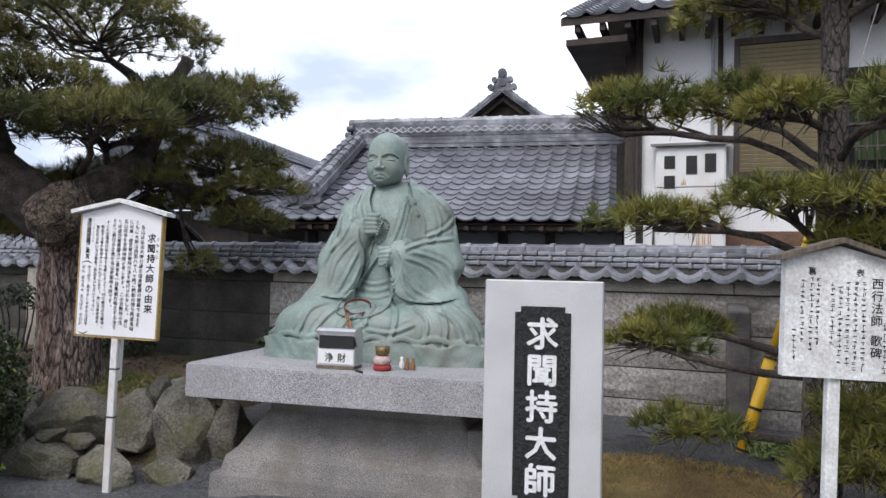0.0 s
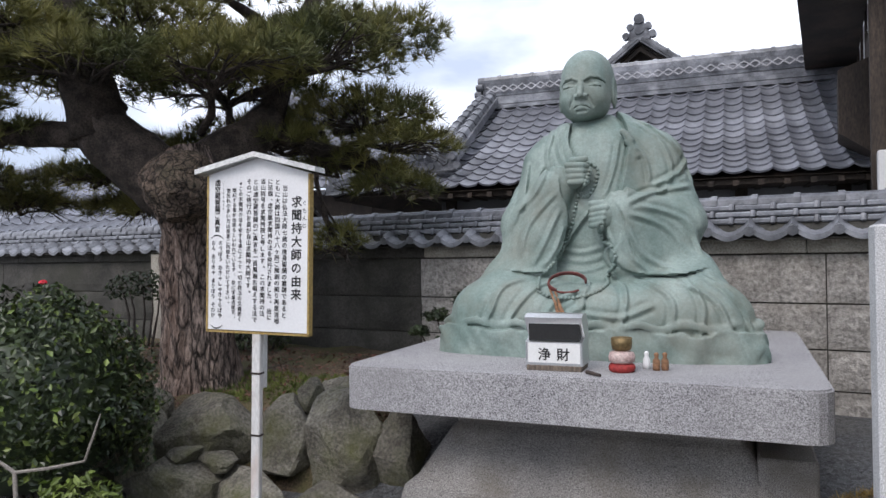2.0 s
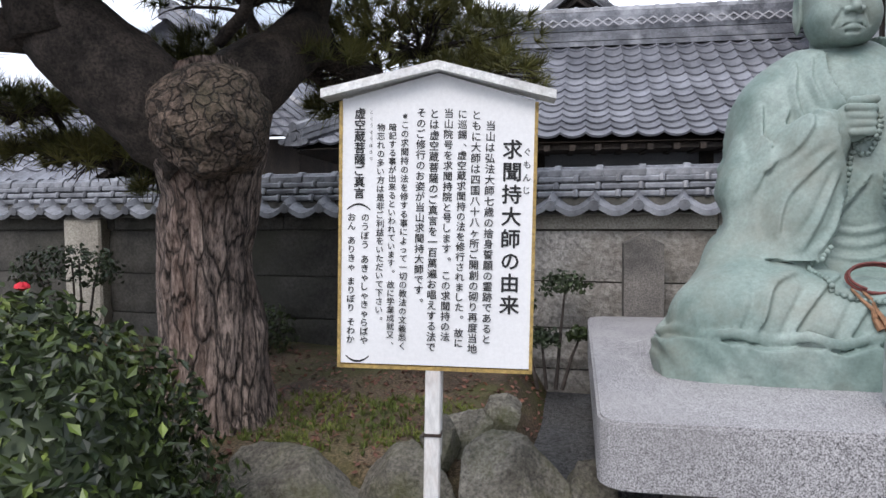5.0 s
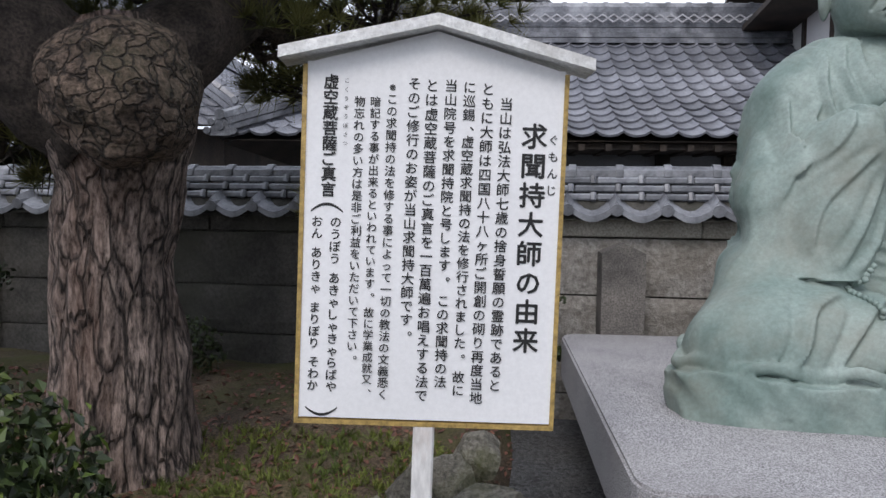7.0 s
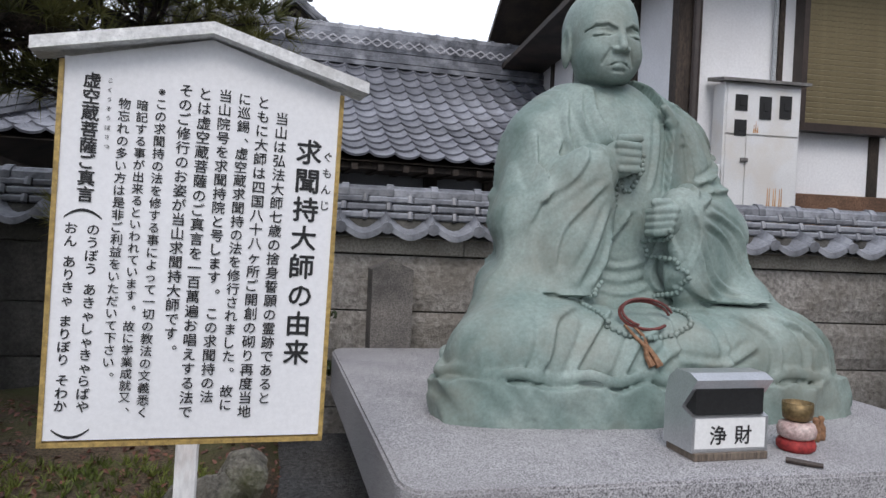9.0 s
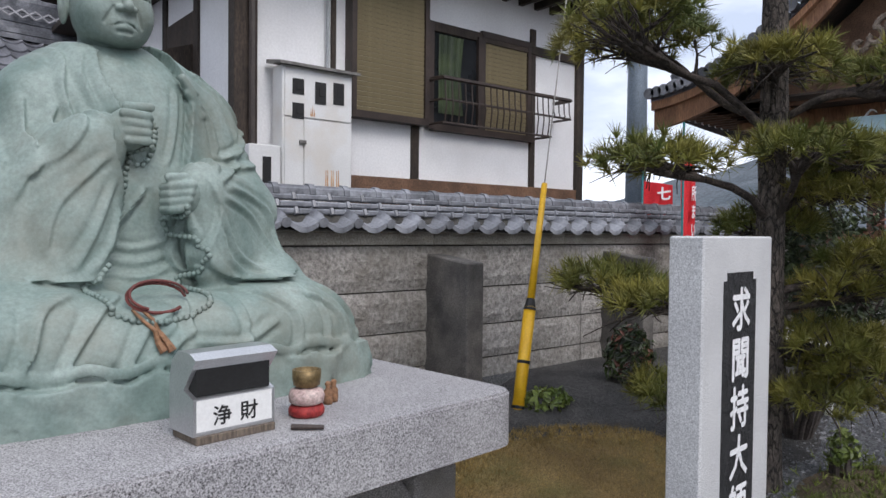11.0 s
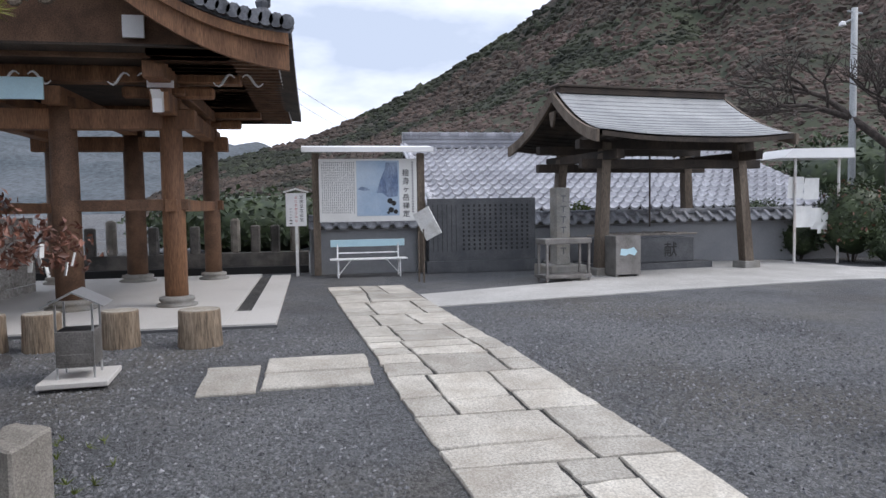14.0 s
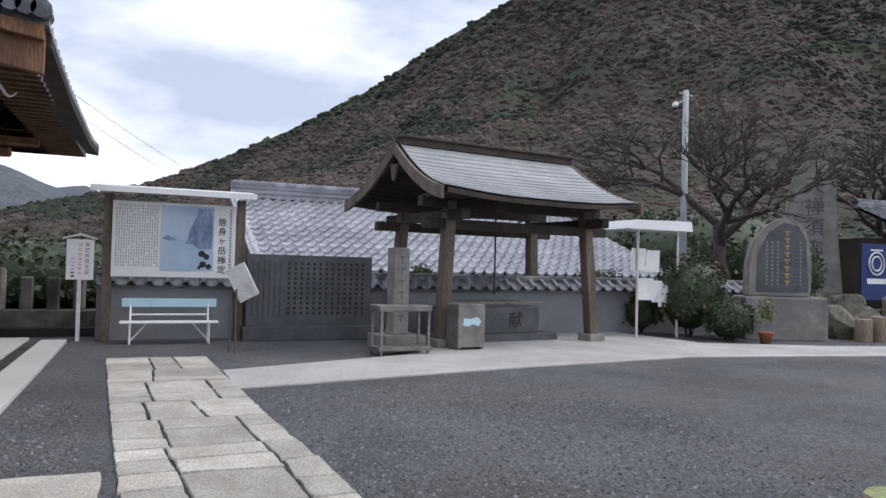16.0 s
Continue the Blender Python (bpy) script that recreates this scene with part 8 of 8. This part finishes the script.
limb(bm, (-3.42, 4.60, 0.18), (-3.05, 4.75, 0.24), 0.011, 0.008, 0.05, 4, 6)
limb(bm, (-3.05, 4.75, 0.24), (-2.98, 4.80, 0.50), 0.008, 0.004, 0.05, 4, 6)
part("twig", bm, M["twig"], TW)
shrub("low_shrub", "low yellow-green shrub at the foot of the hedge", (-3.35, 4.95, -0.18), (0.30, 0.26, 0.24), 420, 0.085, "leaf2", 0.2, base=(-3.35, 4.95, -0.44))
shrub("wall_shrub", "small dark round shrub against the wall", (-4.75, 8.60, 0.45), (0.40, 0.28, 0.28), 900, 0.05, "leaf")
shrub("clipped_shrub", "dark clipped shrub by the wall end", (-6.35, 8.35, 1.02), (0.5, 0.35, 0.22), 800, 0.05, "leaf3", base=(-6.35, 8.35, 0.1))
TO = thing("cloud_shrub", "small topiary shrub with three leafy balls on thin stems", "shrub")
for k, (x, y, z, r) in enumerate(((-2.10, 8.45, 0.92, 0.20), (-2.45, 8.40, 0.75, 0.15), (-2.28, 8.38, 0.52, 0.16), (-1.98, 8.42, 0.55, 0.12), (-2.62, 8.35, 0.60, 0.11))):
    part("stem", tube(B(), [(x * 0.4 - 2.22 * 0.6, 8.42, 0.12), (x * 0.7 - 2.22 * 0.3, y, z * 0.5 + 0.1), (x, y, z)], [0.016, 0.012, 0.007], 6), M["bough"], TO)
    p, d = blob_points((x, y, z), (r, r, r * 0.6), 330, 0.4)
    leaves("foliage", p, d + RNG.normal(0, 0.7, d.shape), 0.045, 0.3, M["leaf" if k % 2 else "leaf3"], TO)
shrub("border_shrub", "low dark shrub with reddish leaves on the gravel", (4.3, 7.15, 0.22), (0.24, 0.24, 0.36), 500, 0.10, "leaf", 0.16, base=(4.3, 7.15, -0.1), extra=("redleaf", 60))
shrub("weed_tuft", "small green weed tuft beside the yellow guard", (2.95, 7.15, 0.03), (0.28, 0.22, 0.10), 260, 0.07, "leaf2", 0.25)
shrub("weed_tuft", "bright green sprout at the foot of the bush", (3.30, 4.95, 0.02), (0.10, 0.10, 0.15), 140, 0.07, "leaf2", 0.25)
# multi-stemmed bush with paper fortunes
NB2 = thing("red_leaved_bush", "many-stemmed bush turning red, tied with white paper slips", "shrub")
for k in range(13):
    a = k * 2.4
    bm = B()
    limb(bm, (3.95 + 0.07 * math.cos(a), 5.45 + 0.07 * math.sin(a), -0.15), (3.95 + 0.55 * math.cos(a), 5.35 + 0.55 * math.sin(a), 1.3 + 0.2 * math.sin(k)), 0.024, 0.008, 0.10, 7, 6)
    part("stem", bm, M["bough"], NB2)
for c, r, n, mt in (((3.75, 5.45, 1.25), (0.5, 0.5, 0.45), 1500, "leaf3"), ((4.0, 5.2, 0.85), (0.55, 0.5, 0.35), 900, "leaf3"), ((4.3, 4.85, 1.30), (0.50, 0.5, 0.36), 520, "redleaf"), ((4.45, 4.45, 1.15), (0.35, 0.4, 0.26), 300, "redleaf"), ((4.0, 5.3, 1.55), (0.5, 0.5, 0.22), 600, "leaf3")):
    p, d = blob_points(c, r, n, 0.3)
    leaves("foliage", p, d + RNG.normal(0, 0.8, d.shape), 0.065, 0.25, M[mt], NB2)
for k in range(12):
    p, d = blob_points((4.45, 4.5, 1.05), (0.35, 0.4, 0.22), 3, 0.7)
    q = p[0]
    part("paper_slip", box(B(), (0, 0, -0.04), (0.03, 0.006, 0.09)), M["paper"], NB2, "tied white paper slip", m=pose(q[0], q[1], q[2], 10 * k % 25, 0, 40 * k))
part("hanging_paper", box(B(), (0, 0, 0), (0.10, 0.01, 0.26)), M["paper"], NB2, "white paper tag", m=pose(3.62, 5.12, 0.30, 8, 5, 40))

# ---- garden bed with rocks ----
def bed_height(x, y):
    k = min(1.0, max(0.0, (y - 6.15) / 0.35))
    far_ = min(1.0, max(0.0, (-1.95 - x) / 0.5))
    return -0.5 + (0.5 + 0.16 + 0.10 * min(1.5, max(0, y - 6.5)) + 0.05 * noise.noise((x * 2, y * 2, 0))) * k * max(far_, 0.35)


bed = sheet("garden_bed", -8.5, -1.45, 5.9, 9.15, 48, 26, bed_height, M["earth"])
tagged(bed, "raised brown earth bed with moss and fallen leaves", "garden bed", kind="structure")
n = 2600
px, py = RNG.uniform(-6.5, -1.6, n), RNG.uniform(6.45, 8.6, n)
pz = np.array([bed_height(a, b) for a, b in zip(px, py)]) + 0.008
lit = leaves("leaf_litter", np.stack([px, py, pz], 1), RNG.normal(0, 0.35, (n, 3)) + [0, 0, 1], 0.045, 0.3, M["redleaf"], None)
tagged(lit, "scattered brown fallen leaves and pine litter", "leaf litter", kind="stuff")
n = 5200
a_, q_ = RNG.uniform(0, 2 * math.pi, n), np.sqrt(RNG.uniform(0, 1, n))
px, py = -3.35 + 0.95 * q_ * np.cos(a_), 7.05 + 0.45 * q_ * np.sin(a_)
pz = np.array([bed_height(a, b) for a, b in zip(px, py)])
gr = needles("moss_grass", np.stack([px, py, pz], 1)[:650], np.tile([0, 0, 1.0], (650, 1)), 6, 0.055, 0.004, M["greenblade"], None, spread=0.6)
tagged(gr, "short green grass and moss on the bed", "grass", kind="stuff")


def rock(c, s, seed, yaw=0.0, label="large weathered garden rock with moss"):
    bm = B()
    bmesh.ops.create_icosphere(bm, subdivisions=4, radius=1.0)
    rr = random.Random(seed)
    cuts = [(Vector((rr.uniform(-1, 1), rr.uniform(-1, 1), rr.uniform(-0.6, 1))).normalized(), rr.uniform(0.66, 0.96)) for _ in range(14)]
    for v in bm.verts:
        v.co /= (abs(v.co.x) ** 6 + abs(v.co.y) ** 6 + abs(v.co.z) ** 6) ** (1 / 6)
        for n_, h_ in cuts:
            e = v.co.dot(n_) - h_
            if e > 0:
                v.co -= n_ * e
        v.co *= 1 + 0.07 * noise.fractal(v.co * 2.2 + Vector((seed, 0, 0)), 0.9, 2.1, 6)
        v.co = Vector((v.co.x * s[0], v.co.y * s[1], v.co.z * s[2]))
    ob = part("garden_rock", bm, M["rock"], m=pose(*c, 0, 0, yaw))
    return tagged(ob, label, "rock", group="garden rocks")


ROCKS = [((-3.42, 6.28, 0.02), (0.42, 0.30, 0.27), 10), ((-2.86, 6.38, 0.06), (0.28, 0.26, 0.30), -15), ((-2.28, 6.42, -0.02), (0.36, 0.26, 0.40), 20), ((-3.95, 6.10, -0.06), (0.22, 0.22, 0.32), 0), ((-4.05, 6.25, 0.16), (0.15, 0.15, 0.16), 30),
         ((-2.62, 6.78, 0.22), (0.20, 0.18, 0.20), 40), ((-3.55, 5.92, -0.28), (0.40, 0.24, 0.20), 5), ((-2.92, 6.02, -0.34), (0.38, 0.24, 0.18), -8), ((-3.22, 6.05, -0.12), (0.17, 0.14, 0.07), 0), ((-3.50, 6.0, -0.08), (0.14, 0.12, 0.06), 50),
         ((-2.35, 6.15, -0.38), (0.26, 0.2, 0.16), 0), ((-1.95, 6.55, -0.12), (0.26, 0.24, 0.36), 60), ((-4.5, 5.95, -0.25), (0.34, 0.28, 0.28), 0), ((-2.45, 7.05, 0.30), (0.14, 0.12, 0.12), 0), ((-2.72, 6.55, 0.30), (0.12, 0.1, 0.14), 70), ((-5.2, 5.8, -0.2), (0.4, 0.3, 0.3), 0)]
for i, (c, s, yaw) in enumerate(ROCKS):
    rock(c, s, i + 3, yaw)

# ---- dry lawn and dark gravel beside the plinth ----
def lawn_pts(cx, cy, rx, ry, n):
    return [(cx + rx * (1 + 0.13 * math.sin(3 * a + cx) + 0.07 * math.sin(7 * a)) * math.cos(a), cy + ry * (1 + 0.13 * math.sin(2 * a + 1) + 0.08 * math.sin(5 * a)) * math.sin(a)) for a in [2 * math.pi * i / n for i in range(n)]]


def patch(name, cx, cy, rx, ry, up, material, label, cat, rings=7):
    edge = lawn_pts(cx, cy, rx, ry, 40)
    v, f = [], []
    for k in range(rings + 1):
        s = k / rings
        for x, y in edge:
            X, Y = cx + (x - cx) * s, cy + (y - cy) * s
            v.append((X, Y, lie(X, Y) + up * (1 - s ** 4) - 0.004 * (k == rings)))
    for k in range(rings):
        for i in range(40):
            j = (i + 1) % 40
            f.append((k * 40 + i, k * 40 + j, (k + 1) * 40 + j, (k + 1) * 40 + i))
    return tagged(raw(name, v, f, material, smooth=True), label, cat, kind="structure")


patch("gravel_bed", 4.6, 6.75, 3.0, 1.75, 0.014, M["darkgravel"], "dark damp gravel strip along the wall", "gravel bed")
patch("dry_lawn", 1.85, 6.05, 1.25, 0.85, 0.035, M["grass"], "patch of dry yellow lawn beside the plinth", "lawn")
patch("dry_lawn", 3.0, 4.7, 0.75, 0.45, 0.020, M["earth"], "bare earth ring with weeds under the pine", "lawn")
n = 8000
a_, q_ = RNG.uniform(0, 2 * math.pi, n), np.sqrt(RNG.uniform(0, 1, n))
px, py = 1.85 + 1.28 * q_ * np.cos(a_), 6.05 + 0.88 * q_ * np.sin(a_)
cen = np.array([(a, b, lie(a, b) + 0.01) for a, b in zip(px, py)])
ob = needles("lawn_grass", cen, np.tile([0, 0, 1.0], (n, 1)), 4, 0.045, 0.0028, M["blade"], None, spread=0.9)
tagged(ob, "short dry straw-coloured lawn grass", "grass", kind="stuff")
n = 700
cen = np.array([(x, y, lie(x, y) + 0.01) for x, y in zip(RNG.normal(3.0, 0.5, n), RNG.normal(4.55, 0.25, n))])
ob = needles("weed_grass", cen, np.tile([0, 0, 1.0], (n, 1)), 6, 0.06, 0.005, M["greenblade"], None, spread=0.9)
tagged(ob, "low green weeds in the gravel", "grass", kind="stuff")

# loose stones of the yard
n = 24000
px, py = RNG.uniform(0.8, 9.0, n * 2), RNG.uniform(-3.0, 6.2, n * 2)
ok = (np.abs(py - (1.2 + 0.055 * px)) > 0.80) & ~((px > 7.9) & (py > 3.0)) & ~((px > 5.0) & (px < 6.15) & (py > 2.1) & (py < 3.65))
ok &= RNG.random(n * 2) < np.clip(1.25 - px / 9.0, 0.1, 1)
px, py = px[ok][:n], py[ok][:n]
base = np.array([(1, 0, 0), (-0.5, 0.8, 0), (-0.5, -0.8, 0), (0.1, 0.05, 0.75)])
s = RNG.uniform(0.008, 0.023, (len(px), 1, 1))
ang = RNG.uniform(0, 6.28, len(px))
rot = np.stack([np.stack([np.cos(ang), -np.sin(ang), 0 * ang], 1), np.stack([np.sin(ang), np.cos(ang), 0 * ang], 1), np.tile([0, 0, 1.0], (len(px), 1))], 1)
v = np.einsum("nij,kj->nki", rot, base) * s * RNG.uniform(0.6, 1.3, (len(px), 4, 1)) + np.stack([px, py, np.array([lie(a, b) for a, b in zip(px, py)])], 1)[:, None]
f = (np.arange(len(px))[:, None, None] * 4 + np.array([[0, 1, 3], [1, 2, 3], [2, 0, 3]])[None]).reshape(-1, 3)
tagged(raw("gravel_stones", v.reshape(-1, 3), f, M["stones"]), "loose grey gravel stones of the yard", "gravel", kind="stuff")

# ---- planting beyond the yard ----
shrub("round_hedge", "clipped brownish-green round hedge by the pavilion", (16.0, -8.6, 0.75), (1.0, 1.1, 0.75), 2600, 0.09, "leaf3")
shrub("garden_shrub", "dense dark evergreen shrub beside the monument", (13.6, -9.5, 0.95), (0.8, 0.9, 0.95), 2600, 0.10, "leaf3", extra=("redleaf", 160))
shrub("garden_shrub", "spreading dark evergreen in front of the monument base", (12.6, -9.7, 0.45), (0.5, 0.6, 0.48), 1300, 0.09, "leaf3")
shrub("garden_shrub", "low evergreen shrub by the slip stand", (14.6, -8.9, 0.5), (0.6, 0.5, 0.5), 1000, 0.09, "leaf3")
shrub("tiered_shrub", "tiered green clipped shrub behind the monument", (13.6, -13.1, 1.5), (0.45, 0.5, 0.75), 1300, 0.09, "leaf3", base=(13.6, -13.1, 0))
shrub("yellow_shrub", "small shrub with yellow leaves by the stele", (15.3, -3.6, 1.15), (0.28, 0.3, 0.34), 350, 0.09, "leaf2", base=(15.3, -3.6, 0))
shrub("wood_edge", "evergreen thicket at the foot of the hill", (26, -22, 2.2), (4.5, 5.5, 2.4), 2600, 0.35, "leaf3")
shrub("wood_edge", "evergreen thicket below the hillside", (24, 4.5, 0.9), (2.2, 4.0, 1.2), 2200, 0.25, "leaf3")
POT = thing("potted_plant", "thin yellow-green plant in a terracotta pot", "potted plant", (11.9, -10.0, 0))
part("pot", lathe(B(), [(0.10, 0), (0.14, 0.22), (0.155, 0.22), (0.155, 0.26), (0.12, 0.26)], 18), M["terracotta"], POT, "red terracotta pot", True)
p, d = blob_points((0, 0, 0.62), (0.22, 0.22, 0.38), 260, 0.2)
leaves("foliage", p, d + RNG.normal(0, 0.7, d.shape), 0.09, 0.2, M["leaf2"], POT)
for i, (x, y) in enumerate(((12.6, -13.0), (12.9, -13.7), (12.3, -13.8), (13.3, -14.2), (12.8, -14.6), (12.2, -14.6), (13.5, -13.4))):
    rock((x, y, 0.35 + 0.25 * (i % 2)), (0.42, 0.40, 0.42), 40 + i, 30 * i, "piled grey rock beside the monument")


def bare_tree(name, label, at, height, spread, seed, r0, levels=5):
    t = thing(name, label, "tree")
    rr = random.Random(seed)
    bms = [B(), B(), B()]

    def grow(p, d, ln, r, lev):
        e = p + d * ln
        bend = Vector((rr.uniform(-1, 1), rr.uniform(-1, 1), rr.uniform(-0.4, 0.5))) * ln * 0.16
        tube(bms[0 if lev >= levels - 1 else 1 if lev >= 2 else 2], [p, p.lerp(e, 0.5) + bend, e], [r, r * 0.85, r * 0.68], 8 if lev > 2 else 4, False)
        if lev:
            for k in range(rr.choice((2, 3, 3)) + (1 if lev < 3 else 0)):
                nd = (d + Vector((rr.uniform(-1, 1), rr.uniform(-1, 1), rr.uniform(-0.45, 0.55))) * spread).normalized()
                nd.z = max(nd.z, -0.25)
                grow(p.lerp(e, rr.uniform(0.55, 1.0)), nd, ln * rr.uniform(0.62, 0.86), r * 0.62, lev - 1)
    grow(Vector(at), Vector((0.12, 0.1, 1)).normalized(), height * 0.27, r0, levels)
    part("trunk", bms[0], M["bough"], t, "", True)
    lb = part("limb_tangle", bms[1], M["bough"], t, "", True)
    lb["kind"] = "stuff"
    tw = part("twig_tangle", bms[2], M["bough"], t)
    tw["kind"] = "stuff"
    return t


bare_tree("bare_cherry", "bare spreading cherry tree with dark tangled twigs", (17.2, -14.3, 0.6), 9.0, 0.95, 8, 0.22, 6)
bare_tree("bare_cherry", "bare leafless tree overhanging the yard", (16.0, -21.0, 0.3), 10.0, 0.95, 12, 0.20, 6)

# ---- overhead wires ----
for a, b in (((2.5, 34, 15), (9.6, 10.2, 8.6)), ((9.6, 10.2, 8.5), (60, -3, 7.5)), ((9.6, 10.2, 8.2), (60, -2, 7.0))):
    pts = [Vector(a).lerp(Vector(b), k / 12) - Vector((0, 0, 0.5 * math.sin(math.pi * k / 12))) for k in range(13)]
    tagged(part("overhead_wire", tube(B(), pts, 0.010, 4), M["iron"]), "thin overhead wire crossing the pale sky", "wire", group="overhead wires")
